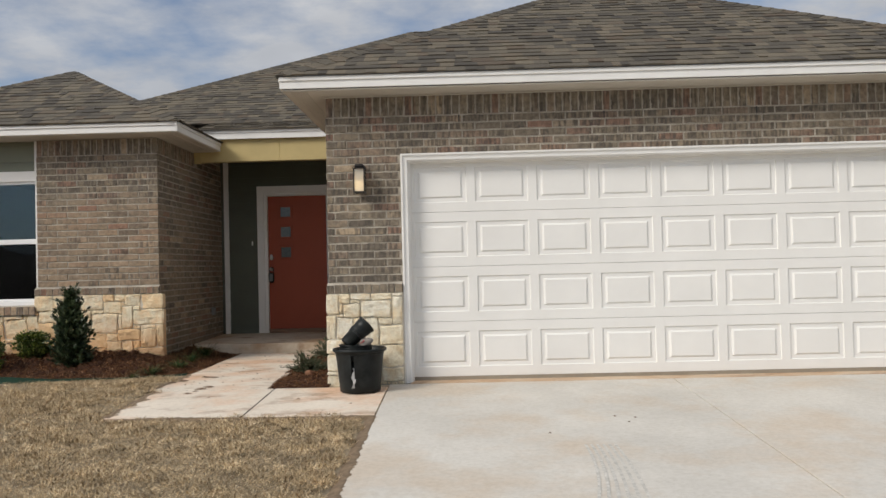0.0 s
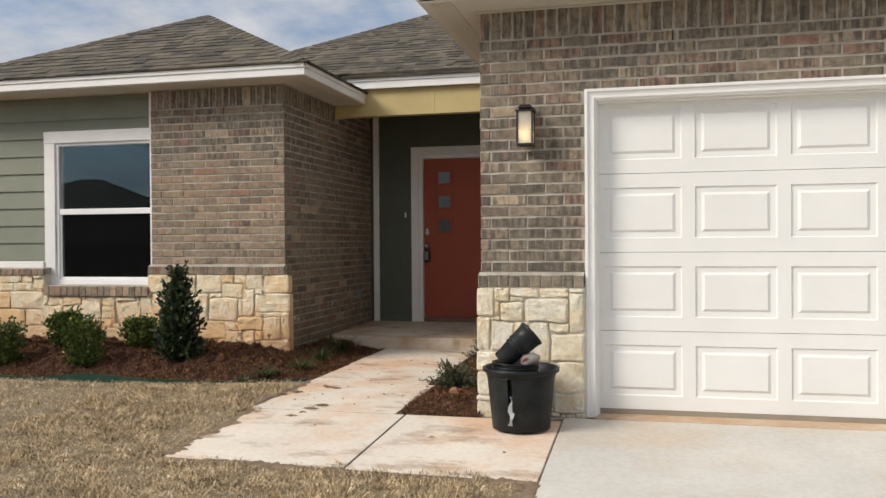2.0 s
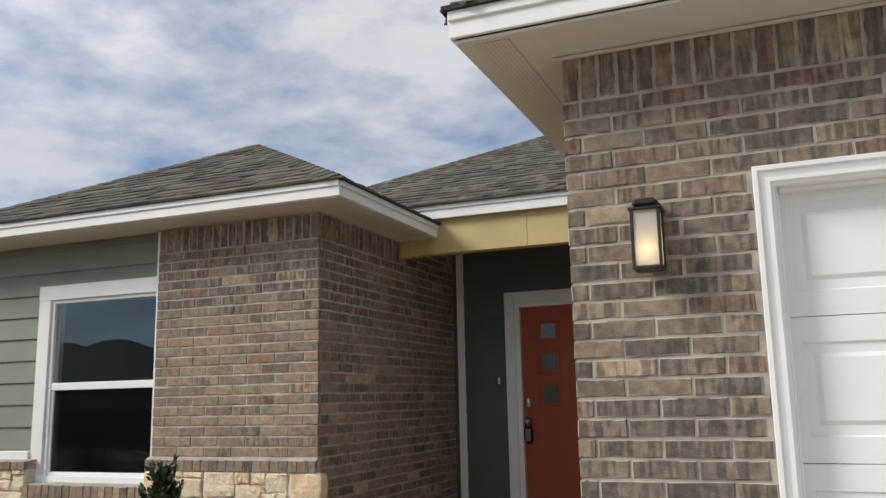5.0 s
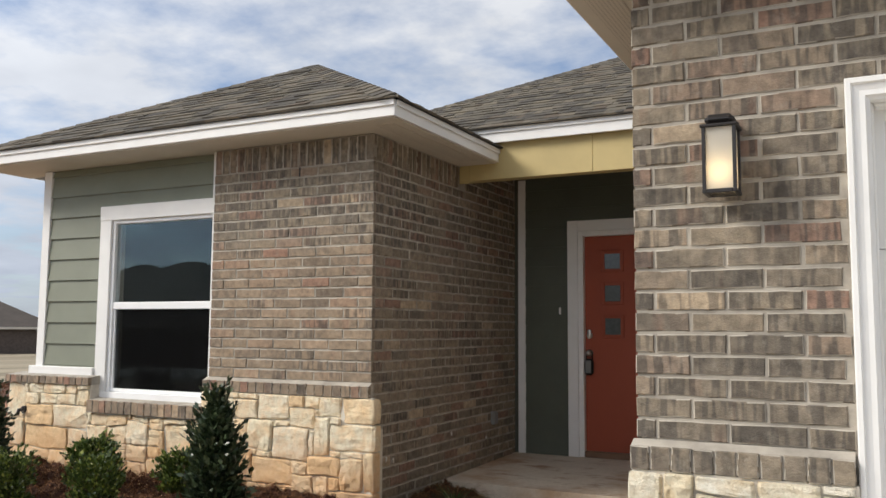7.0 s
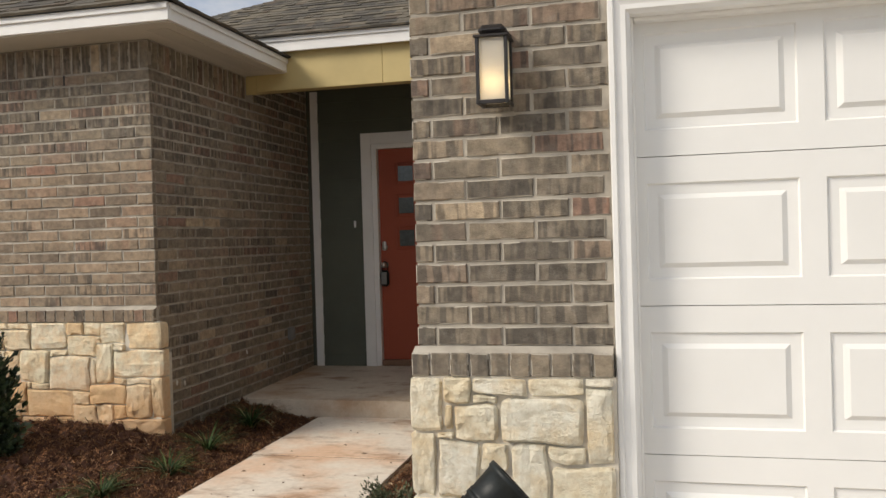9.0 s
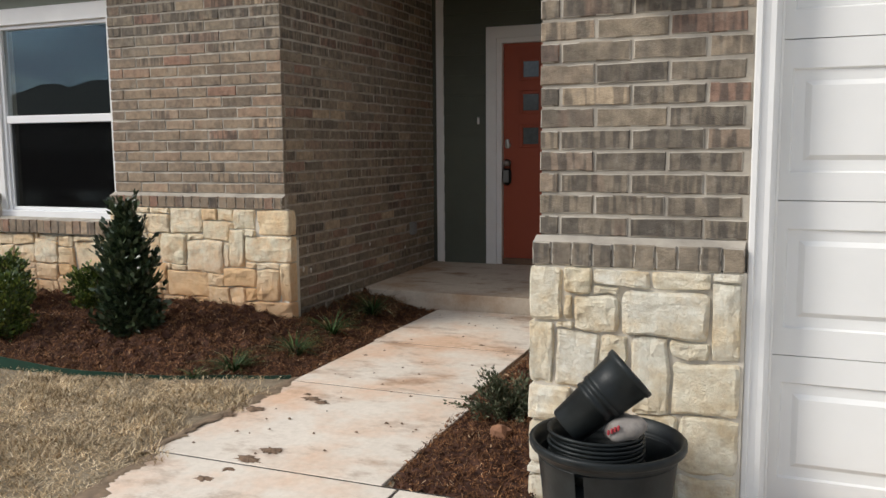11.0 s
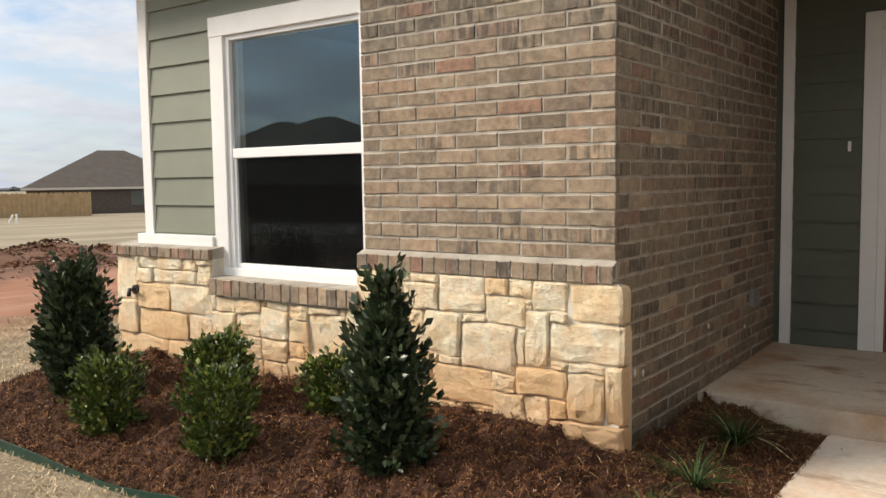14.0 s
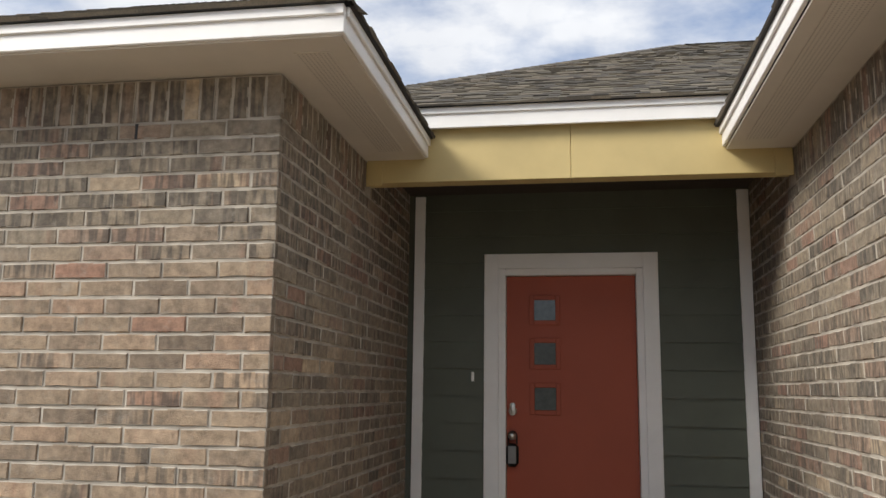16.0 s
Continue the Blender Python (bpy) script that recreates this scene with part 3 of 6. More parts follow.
def brick_shape(w, h, variant):
    """A brick face with worn, uneven arrises, its front at y = 0, looking along -y."""
    key = (round(w, 3), round(h, 3), variant)
    if key not in BRICK_SHAPES:
        r = random.Random(int(w * 1000) * 31 + int(h * 1000) * 7 + variant)
        v, f = [], []
        c, d = 0.0038, 0.035
        run = (-1.0, -0.5, 0.0, 0.5, 1.0)
        ends = [(q, -1) for q in run] + [(-q, 1) for q in run] if w >= h else [(1, q) for q in run] + [(-1, -q) for q in run]
        n = len(ends)
        shift = [(r.uniform(-0.0016, 0.0016), r.uniform(-0.0020, 0.0016)) for e in ends]
        for y, inset in ((d, 0.0), (c, 0.0), (0.0, c)):
            for (sx, sz), (ju, jv) in zip(ends, shift):
                v.append((sx * (w / 2 - inset) + ju, y + (r.uniform(-0.0015, 0.0015) if y < d else 0), sz * (h / 2 - inset) + jv + r.uniform(-0.0012, 0.0012)))
        for k in (0, n):
            for i in range(n):
                f.append((k + i, k + (i + 1) % n, k + n + (i + 1) % n, k + n + i))
        f.append(tuple(range(2 * n, 3 * n)))
        me = raw("brick", v, f, [BRICK, MORTAR])
        # mortar dragged over some of the worn edges
        me.polygons.foreach_set("material_index", [0] * n + [1 if r.random() < 0.6 else 0 for i in range(n)] + [0])
        BRICK_SHAPES[key] = me
    return BRICK_SHAPES[key]


def lay(parent, face, plane, bricks, near=None, limit=300, name="brick"):
    """bricks: (along, height, width, tall). The nearest to near become objects, the rest one mesh."""
    r = random.Random(len(bricks))
    if near is not None:
        bricks = sorted(bricks, key=lambda q: (q[0] - near[0]) ** 2 + (q[1] - near[1]) ** 2)
    turn = Matrix.Rotation(radians(FACES[face]), 4, "Z")
    jv, jf, jm = [], [], []
    for k, (u, z, w, h) in enumerate(bricks):
        out = r.uniform(-0.0025, 0.0025)
        place = (u, plane + out, z) if face == "front" else (plane + out, u, z)
        m = Matrix.Translation(place) @ turn @ Matrix.Rotation(r.uniform(-0.004, 0.004), 4, "Y")
        me = brick_shape(w, h, k % 5)
        if k < limit:
            ob = new(name, me)
            attach(ob, parent)
            ob.matrix_basis = m
        else:
            base = len(jv)
            jv += [m @ v.co for v in me.vertices]
            jf += [[base + i for i in p.vertices] for p in me.polygons]
            jm += [p.material_index for p in me.polygons]
    if jv:
        joined = raw("brickwork", jv, jf, [BRICK_JOINED, MORTAR])
        joined.polygons.foreach_set("material_index", jm)
        ob = part("brickwork", joined, None, parent)
        tagged(ob, kind="stuff")


def courses(u0, u1, z0, n, holes=(), start=0, lead=0.0):
    """Running bond: n courses from z0 up, cut round the holes."""
    out = []
    for k in range(n):
        z = z0 + (k + 0.5) * COURSE
        u = u0 - (LENGTH / 2 if (k + start) % 2 else 0.0) - lead
        while u < u1:
            spans = [(max(u, u0), min(u + LENGTH, u1))]
            for a, b, c, d in holes:
                if c - 0.02 < z < d + 0.02:
                    spans = [s for x, y in spans for s in ((x, min(y, a)), (max(x, b), y)) if s[1] - s[0] > 0.025]
            for a, b in spans:
                if b - a > 0.03:
                    a2 = a if abs(a - u0) < 1e-6 else a + JOINT / 2
                    b2 = b if abs(b - u1) < 1e-6 else b - JOINT / 2
                    out.append(((a2 + b2) / 2, z, b2 - a2, COURSE - JOINT))
            u += LENGTH
    return out


def soldiers(u0, u1, z0, z1):
    n = round((u1 - u0) / COURSE)
    w = (u1 - u0) / n
    return [(u0 + (i + 0.5) * w, (z0 + z1) / 2, w - JOINT, z1 - z0 - JOINT) for i in range(n)]


B0 = 1.338
TOP0 = B0 + 21 * COURSE
R = 0.0055   # how far the mortar lies back

# left wing, front
wall_left = structure(block("wall_left_front", L_LEFT + 0.02, LX - R, LY + 0.115, LY + 0.26, 0.15, SOFFIT_Z - 0.003, MORTAR), "front wall of the left wing", "wall")
pier_left = structure(block("wall_left_brick", PIER_X + R, LX - R, LY + R, LY + 0.113, 0.15, SOFFIT_Z - 0.005, MORTAR), "taupe brick front with a soldier course", "wall")
# left wing, side towards the porch
wall_side = structure(block("wall_left_side", LX - 0.25, LX - R, LY + 0.262, BACK_Y + 0.2, 0.15, 3.40, MORTAR), "shaded taupe brick side wall of the porch", "wall")
# garage
wall_garage = structure(block("wall_garage_front", GX + R, DOOR_X0 - 0.03, GY + R, GY + 0.25, 0.15, SOFFIT_Z - 0.003, MORTAR), "taupe brick garage front with a soldier course", "wall")
structure(block("wall_garage_right", DOOR_X1 + 0.03, G_RIGHT, GY + R, GY + 0.25, 0.15, SOFFIT_Z - 0.003, MORTAR), "taupe brick beside the garage door", "wall")
structure(block("wall_garage_lintel", DOOR_X0 - 0.0295, DOOR_X1 + 0.0295, GY + R, GY + 0.25, 2.545, SOFFIT_Z - 0.003, MORTAR), "brick band over the garage door", "wall")
wall_garage_side = structure(block("wall_garage_side", GX + R, GX + 0.22, GY + 0.252, BACK_Y + 0.2, 0.15, 3.40, MORTAR), "taupe brick side wall of the garage", "wall")
# the rest of the shell
wall_back = structure(block("wall_back", L_LEFT, G_RIGHT, 24.8, 25.0, 0.0, 3.4, MORTAR), "plain back wall", "wall")
wall_west = structure(block("wall_west", L_LEFT, L_LEFT + 0.15, LY + 0.262, 24.79, 0.0, 3.3, MORTAR), "plain outer side wall", "wall")
wall_east = structure(block("wall_east", G_RIGHT - 0.15, G_RIGHT, GY + 0.252, 24.79, 0.0, 3.3, MORTAR), "plain outer garage wall", "wall")


# ---------------------------------------------------------------- lap siding
def lap_boards(parent, x0, x1, y, lines, mat, holes=()):
    """Each board leans out over the one below. lines: heights of the lower edges, then the top."""
    for a, b in zip(lines, lines[1:]):
        spans = [(x0, x1)]
        pieces = []
        for hx0, hx1, hz0, hz1 in holes:
            if a < hz1 - 0.01 < b - 0.02:
                # what is left of a notched board over the opening
                pieces.append((max(x0, hx0), min(x1, hx1), hz1 - 0.008, (hz1 - 0.008 - a) / (b + 0.012 - a)))
            if a < hz1 - 0.01 and b > hz0 + 0.01:
                spans = [s for p, q in spans for s in ((p, min(q, hx0)), (max(p, hx1), q)) if s[1] - s[0] > 0.01]
        for p, q, a, k in [(p, q, a, 0.0) for p, q in spans] + pieces:
            out = 0.021 - 0.018 * k
            v = [(p, y - out, a), (q, y - out, a), (q, y - 0.003, b + 0.012), (p, y - 0.003, b + 0.012),
                 (p, y + 0.004, a), (q, y + 0.004, a), (q, y + 0.004, b + 0.012), (p, y + 0.004, b + 0.012)]
            f = [(0, 1, 2, 3), (4, 5, 1, 0), (3, 2, 6, 7), (0, 3, 7, 4), (1, 5, 6, 2), (5, 4, 7, 6)]
            part("siding_board", raw("siding_board", v, f, mat), None, parent)


WX0, WX1, WZ0, WZ1 = -6.63, PIER_X, 1.11, 2.79       # window trim, outside
SY = LY + 0.09
siding_left = structure(block("siding_left", L_LEFT + 0.03, PIER_X + 0.004, SY + 0.004, LY + 0.114, 1.25, SOFFIT_Z - 0.002, SAGE), "sage green lap siding on the left wing", "siding")
def pierce(ob, x0, x1, z0, z1):
    """Cut a rectangular opening along y through an upright slab."""
    me = ob.data
    xs = [v.co.x for v in me.vertices]
    ys = [v.co.y for v in me.vertices]
    zs = [v.co.z for v in me.vertices]
    X0, X1, Y0, Y1, Z0, Z1 = min(xs), max(xs), min(ys), max(ys), min(zs), max(zs)
    bm = bmesh.new()
    for a, b, c, d in ((X0, x0, Z0, Z1), (x1, X1, Z0, Z1), (x0, x1, Z0, z0), (x0, x1, z1, Z1)):
        if b - a > 0.004 and d - c > 0.004:
            add_box(bm, a, b, Y0, Y1, c, d)
    bmesh.ops.remove_doubles(bm, verts=bm.verts, dist=0.0005)
    bm.to_mesh(me)
    bm.free()


pierce(wall_left, WX0 + 0.10, WX1 - 0.01, WZ0 + 0.03, WZ1 - 0.10)
pierce(siding_left, WX0 + 0.10, WX1 + 0.004, WZ0 + 0.03, WZ1 - 0.10)
lap_boards(siding_left, L_LEFT + 0.09, PIER_X, SY, [1.37, 1.385, 1.576, 1.767, 1.958, 2.149, 2.340, 2.531, 2.722, 2.915, 3.106, SOFFIT_Z - 0.016], SAGE, [(WX0 + 0.01, WX1 + 0.1, WZ0, WZ1 - 0.01)])
TY = LY + 0.055   # face of the white trim
trim = structure(new("trim_left"), "white painted trim boards on the left wing", "trim")
block("corner_board", L_LEFT, L_LEFT + 0.10, TY + 0.005, LY + 0.2, 1.37, SOFFIT_Z - 0.004, WHITE, trim, 0.004)
block("water_table_board", L_LEFT - 0.06, WX0 - 0.002, TY - 0.02, LY + 0.11, 1.298, 1.372, WHITE, trim, 0.004)
block("edge_board", PIER_X - 0.035, PIER_X + 0.002, LY + 0.02, LY + 0.10, WZ1, SOFFIT_Z - 0.004, WHITE, trim, 0.003)

# window
window_1 = structure(new("window_1"), "white single-hung window with dark glass", "window")
fr = part("window_frame", add_box(add_box(add_box(bmesh.new(), WX0, WX0 + 0.135, TY, LY + 0.11, WZ0, WZ1, 0.004), WX0 - 0.002, WX1 + 0.001, TY - 0.004, LY + 0.11, WZ1 - 0.125, WZ1 + 0.004, 0.004), WX1 - 0.022, WX1 + 0.001, LY + 0.01, LY + 0.11, WZ0, WZ1 - 0.12, 0.003), WHITE, window_1)
VX0, VX1 = WX0 + 0.136, WX1 - 0.023
for n_, a, b, c, d, y0 in (("window_jamb", VX0, VX0 + 0.035, WZ0 + 0.02, WZ1 - 0.126, TY + 0.02), ("window_jamb", VX1 - 0.012, VX1, WZ0 + 0.02, WZ1 - 0.126, TY + 0.02),
                           ("window_head", VX0 + 0.035, VX1 - 0.012, WZ1 - 0.156, WZ1 - 0.126, TY + 0.02), ("window_sill", VX0 - 0.04, VX1, WZ0 + 0.005, WZ0 + 0.062, TY - 0.01),
                           ("meeting_rail", VX0 + 0.035, VX1 - 0.012, 1.882, 1.945, TY + 0.025)):
    block(n_, a, b, y0, TY + 0.10, c, d, VINYL, window_1, 0.004)
block("sash_stile", VX0 + 0.0352, VX0 + 0.058, TY + 0.035, TY + 0.09, WZ0 + 0.0625, 1.8815, VINYL, window_1, 0.003)
block("sash_rail", VX0 + 0.0582, VX1 - 0.0122, TY + 0.035, TY + 0.09, WZ0 + 0.0625, WZ0 + 0.09, VINYL, window_1, 0.003)
for c, d, yy in ((WZ0 + 0.0905, 1.8815, 0.06), (1.9455, WZ1 - 0.1565, 0.05)):
    pane = block("pane", VX0 + 0.0352, VX1 - 0.0122, TY + yy, TY + yy + 0.006, c, d, GLASS, window_1)
    pane.visible_shadow = False
# insect screen over the lower sash
SCREEN, sn, sl, sb = material("insect_screen_mesh", 0.8)
sb.inputs["Base Color"].default_value = (0.010, 0.010, 0.010, 1)
sb.inputs["Specular IOR Level"].default_value = 0.0
s_tr = sn.new("ShaderNodeBsdfTransparent")
s_mx = sn.new("ShaderNodeMixShader")
s_mx.inputs[0].default_value = 0.38
sl.new(s_tr.outputs[0], s_mx.inputs[1])
sl.new(sb.outputs[0], s_mx.inputs[2])
sl.new(s_mx.outputs[0], sn["Material Output"].inputs["Surface"])
block("insect_screen", VX0 + 0.0585, VX1 - 0.0125, TY + 0.050, TY + 0.0515, WZ0 + 0.0905, 1.8815, SCREEN, window_1, 0, "fine dark insect screen")
# room shell behind the window; its unlit look is put into the colour
room = structure(part("room_behind_window", bmesh.new(), DARK_ROOM), "empty room behind the window, near-black surfaces for its shade", "room")
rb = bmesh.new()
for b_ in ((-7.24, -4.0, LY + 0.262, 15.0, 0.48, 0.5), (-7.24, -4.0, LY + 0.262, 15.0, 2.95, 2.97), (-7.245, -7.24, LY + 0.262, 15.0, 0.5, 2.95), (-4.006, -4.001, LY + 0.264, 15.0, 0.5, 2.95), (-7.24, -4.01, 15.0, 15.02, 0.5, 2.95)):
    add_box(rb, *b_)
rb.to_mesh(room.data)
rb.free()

# porch back wall with the entrance
EX0, EX1, EZ1 = -3.185, -1.953, 2.80    # door casing, outside
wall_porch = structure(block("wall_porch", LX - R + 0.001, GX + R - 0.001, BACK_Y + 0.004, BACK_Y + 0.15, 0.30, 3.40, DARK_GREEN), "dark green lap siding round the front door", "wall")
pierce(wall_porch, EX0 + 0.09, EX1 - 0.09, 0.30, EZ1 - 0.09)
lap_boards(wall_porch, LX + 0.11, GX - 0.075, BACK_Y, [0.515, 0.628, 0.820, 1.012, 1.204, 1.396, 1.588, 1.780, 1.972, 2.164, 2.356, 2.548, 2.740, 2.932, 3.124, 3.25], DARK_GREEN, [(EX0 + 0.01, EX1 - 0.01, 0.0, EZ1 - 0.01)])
ptrim = structure(new("trim_porch"), "white corner boards of the porch wall", "trim")
block("corner_board", LX + 0.045, LX + 0.122, BACK_Y - 0.026, BACK_Y + 0.0035, 0.514, 3.24, WHITE, ptrim, 0.003)
block("corner_board", GX - 0.084, GX - 0.004, BACK_Y - 0.026, BACK_Y + 0.0035, 0.514, 3.24, WHITE, ptrim, 0.003)
door_1 = structure(new("door_1"), "closed rust-red front door with three small square lights", "door")
cas = bmesh.new()
add_box(cas, EX0, EX0 + 0.105, BACK_Y - 0.028, BACK_Y + 0.003, 0.514, EZ1, 0.003)
add_box(cas, EX1 - 0.105, EX1, BACK_Y - 0.028, BACK_Y + 0.003, 0.514, EZ1, 0.003)
add_box(cas, EX0 + 0.105, EX1 - 0.105, BACK_Y - 0.028, BACK_Y + 0.003, EZ1 - 0.11, EZ1, 0.003)
part("casing", cas, WHITE, door_1)
DX0, DX1, DZ0, DZ1 = -3.030, -2.106, 0.572, 2.645
jam = bmesh.new()
add_box(jam, EX0 + 0.0905, DX0, BACK_Y - 0.01, BACK_Y + 0.149, 0.514, EZ1 - 0.1105, 0.003)
add_box(jam, DX1, EX1 - 0.0905, BACK_Y - 0.01, BACK_Y + 0.149, 0.514, EZ1 - 0.1105, 0.003)
add_box(jam, DX0, DX1, BACK_Y - 0.01, BACK_Y + 0.149, DZ1, EZ1 - 0.1105, 0.003)
part("jamb", jam, WHITE, door_1)
LITES = [(2.502, 2.287), (2.193, 1.971), (1.876, 1.651)]
leaf = part("leaf", bmesh.new(), DOOR_RED, door_1)
lb = bmesh.new()
add_box(lb, DX0 + 0.003, DX1 - 0.003, BACK_Y + 0.045, BACK_Y + 0.09, DZ0, DZ1 - 0.003)
lb.to_mesh(leaf.data)
lb.free()
gx0, gx1 = -2.862, -2.642
for z1, z0 in LITES:
    fbm = bmesh.new()
    for w, y0 in ((0.0, 0.0), ):
        s = 0.034
        for b_ in ((gx0, gx0 + s, z0, z1), (gx1 - s, gx1, z0, z1), (gx0 + s, gx1 - s, z0, z0 + s), (gx0 + s, gx1 - s, z1 - s, z1)):
            add_box(fbm, b_[0], b_[1], BACK_Y + 0.031, BACK_Y + 0.0445, b_[2], b_[3], 0.004)
    fr_ = part("light_frame", fbm, DOOR_RED, door_1)
    block("pane", gx0 + s, gx1 - s, BACK_Y + 0.039, BACK_Y + 0.0445, z0 + s, z1 - s, DOOR_GLASS, fr_)
block("threshold", DX0, DX1, BACK_Y + 0.0, BACK_Y + 0.12, 0.513, 0.571, plain("bronze_threshold", (0.22, 0.13, 0.08), 0.5, 0.4), door_1, 0.006)
hb = bmesh.new()
add_tube(hb, (-2.984, BACK_Y + 0.044, 1.675), (-2.984, BACK_Y + 0.022, 1.675), 0.030, 0.028, 20)
add_box(hb, -3.004, -2.964, BACK_Y + 0.014, BACK_Y + 0.03, 1.645, 1.735, 0.012)
part("deadbolt", hb, NICKEL, door_1, "satin nickel deadbolt", True)
hs = bmesh.new()
add_tube(hs, (-2.984, BACK_Y + 0.044, 1.505), (-2.984, BACK_Y + 0.036, 1.505), 0.032, 0.030, 20)
add_tube(hs, (-2.984, BACK_Y + 0.036, 1.505), (-2.984, BACK_Y - 0.004, 1.505), 0.012, 0.012, 14)
bmesh.ops.create_uvsphere(hs, u_segments=18, v_segments=12, radius=0.028, matrix=Matrix.Translation((-2.984, BACK_Y - 0.012, 1.505)))
part("knob", hs, NICKEL, door_1, "satin nickel door knob", True)
lockbox = thing("key_lockbox", (-2.984, BACK_Y + 0.02, 1.29), "grey and black key lockbox hanging from the door knob", "lockbox")
part("body", add_box(bmesh.new(), -3.028, -2.940, BACK_Y - 0.018, BACK_Y + 0.040, 1.292, 1.452, 0.024), BLACK_PLASTIC, lockbox)
part("face_plate", add_box(bmesh.new(), -3.013, -2.955, BACK_Y - 0.024, BACK_Y - 0.0165, 1.315, 1.436, 0.003), plain("brushed_zinc", (0.20, 0.20, 0.19), 0.45, 0.5), lockbox, "dull grey metal face")
sh = bmesh.new()
pts = [(-0.030, 1.445), (-0.030, 1.500), (-0.022, 1.526), (0.0, 1.538), (0.022, 1.526), (0.030, 1.500), (0.030, 1.445)]
for (u0, w0), (u1, w1) in zip(pts, pts[1:]):
    add_tube(sh, (-2.984 + u0, BACK_Y + 0.018, w0), (-2.984 + u1, BACK_Y + 0.018, w1), 0.0055, 0.0055, 8)
part("shackle", sh, BLACK_PLASTIC, lockbox, "", True)
bell = tagged(part("doorbell", add_box(add_box(bmesh.new(), -3.277, -3.255, BACK_Y - 0.022, BACK_Y - 0.0145, 1.88, 1.948, 0.003), -3.272, -3.260, BACK_Y - 0.026, BACK_Y - 0.022, 1.905, 1.928, 0.003), VINYL), "small white doorbell button on green siding", "doorbell")
# ceiling is never seen; its dark colour is made up to dim the porch
porch_ceiling = structure(block("ceiling_porch", LX + 0.001, GX - 0.001, 11.92, BACK_Y + 0.14, 3.255, 3.30, plain("porch_dimming_board", (0.055, 0.045, 0.035), 0.8)), "dark boarded porch ceiling, out of view, toned to dim the porch", "ceiling")

# ---------------------------------------------------------------- beam over the porch
beam = structure(new("porch_beam"), "cream-yellow boarded beam over the porch", "beam")
for a, b in ((LX + 0.002, -2.535), (-2.533, GX - 0.002)):
    block("beam_board", a, b, 11.80, 11.915, 3.03, 3.42, BEAM, beam, 0.003)
block("beam_end", LX + 0.002, LX + 0.10, 11.785, 11.799, 3.01, SOFFIT_Z - 0.01, BEAM, beam, 0.003)
block("beam_end", GX - 0.10, GX - 0.002, 11.785, 11.799, 3.01, SOFFIT_Z - 0.01, BEAM, beam, 0.003)

# ---------------------------------------------------------------- eaves
E0, E1 = 3.178, 3.292           # fascia bottom and top
EAVE_L = (-3.375, 9.995)        # left wing: right and front eave
EAVE_LL = -7.86
EAVE_G = (-1.690, 7.905)
EAVE_GR = 5.62
MAIN_EAVE, MAIN_Z = 11.74, 3.47


def fascia(name, runs, label):
    """Boards with a raised upper strip. runs: (x0, y0, x1, y1, bottom, top, outward)."""
    ob = structure(new(name), label, "fascia")
    for x0, y0, x1, y1, b0, b1, (ox, oy) in runs:
        t = 0.02
        bx0, bx1 = sorted((x0, x1 if oy else x0 - ox * t))
        by0, by1 = sorted((y0, y1 if ox else y0 - oy * t))
        block("fascia_board", bx0, bx1, by0, by1, b0, b1, WHITE, ob, 0.003)
        bx0, bx1 = sorted((x0 + (ox * 0.014), x1 if oy else x0 + ox * 0.0005))
        by0, by1 = sorted((y0 + (oy * 0.014), y1 if ox else y0 + oy * 0.0005))
        block("drip_strip", bx0, bx1, by0, by1, b1 - 0.042, b1, WHITE, ob, 0.003)
        bx0, bx1 = sorted((x0 + (ox * 0.03), x1 if oy else x0 - ox * 0.03))
        by0, by1 = sorted((y0 + (oy * 0.03), y1 if ox else y0 - oy * 0.03))
        block("drip_edge", bx0, bx1, by0, by1, b1 + 0.0005, b1 + 0.008, BLACK_RUBBER, ob)
    return ob


fascia("fascia_left_wing", [(EAVE_LL, EAVE_L[1], EAVE_L[0], EAVE_L[1], E0, E1, (0, -1)), (EAVE_L[0], EAVE_L[1] + 0.021, EAVE_L[0], 11.97, E0, E1, (1, 0)), (EAVE_LL, EAVE_L[1] + 0.021, EAVE_LL, 20.0, E0, E1, (-1, 0))], "white painted fascia boards of the left wing")
fascia("fascia_garage", [(EAVE_G[0], EAVE_G[1], EAVE_GR, EAVE_G[1], E0 + 0.01, E1 + 0.01, (0, -1)), (EAVE_G[0], EAVE_G[1] + 0.021, EAVE_G[0], 11.97, E0 + 0.01, E1 + 0.01, (-1, 0)), (EAVE_GR, EAVE_G[1] + 0.021, EAVE_GR, 25.0, E0 + 0.01, E1 + 0.01, (1, 0))], "white painted fascia boards of the garage")
fascia("fascia_porch", [(-3.66, MAIN_EAVE, -1.42, MAIN_EAVE, MAIN_Z - 0.13, MAIN_Z - 0.004, (0, -1))], "white painted fascia over the porch")


def vent_material():
    m, n, l, b = material("perforated_soffit", 0.6)
    p = position(n, l, (55, 55, 55))
    v = n.new("ShaderNodeTexVoronoi")
    v.inputs["Scale"].default_value = 1.0
    v.inputs["Randomness"].default_value = 0.0
    l.new(p, v.inputs["Vector"])
    c = ramp(n, l, v.outputs["Distance"], [(0.20, (0.30, 0.275, 0.24)), (0.30, (0.57, 0.53, 0.46))])
    l.new(c, b.inputs["Base Color"])
    return m


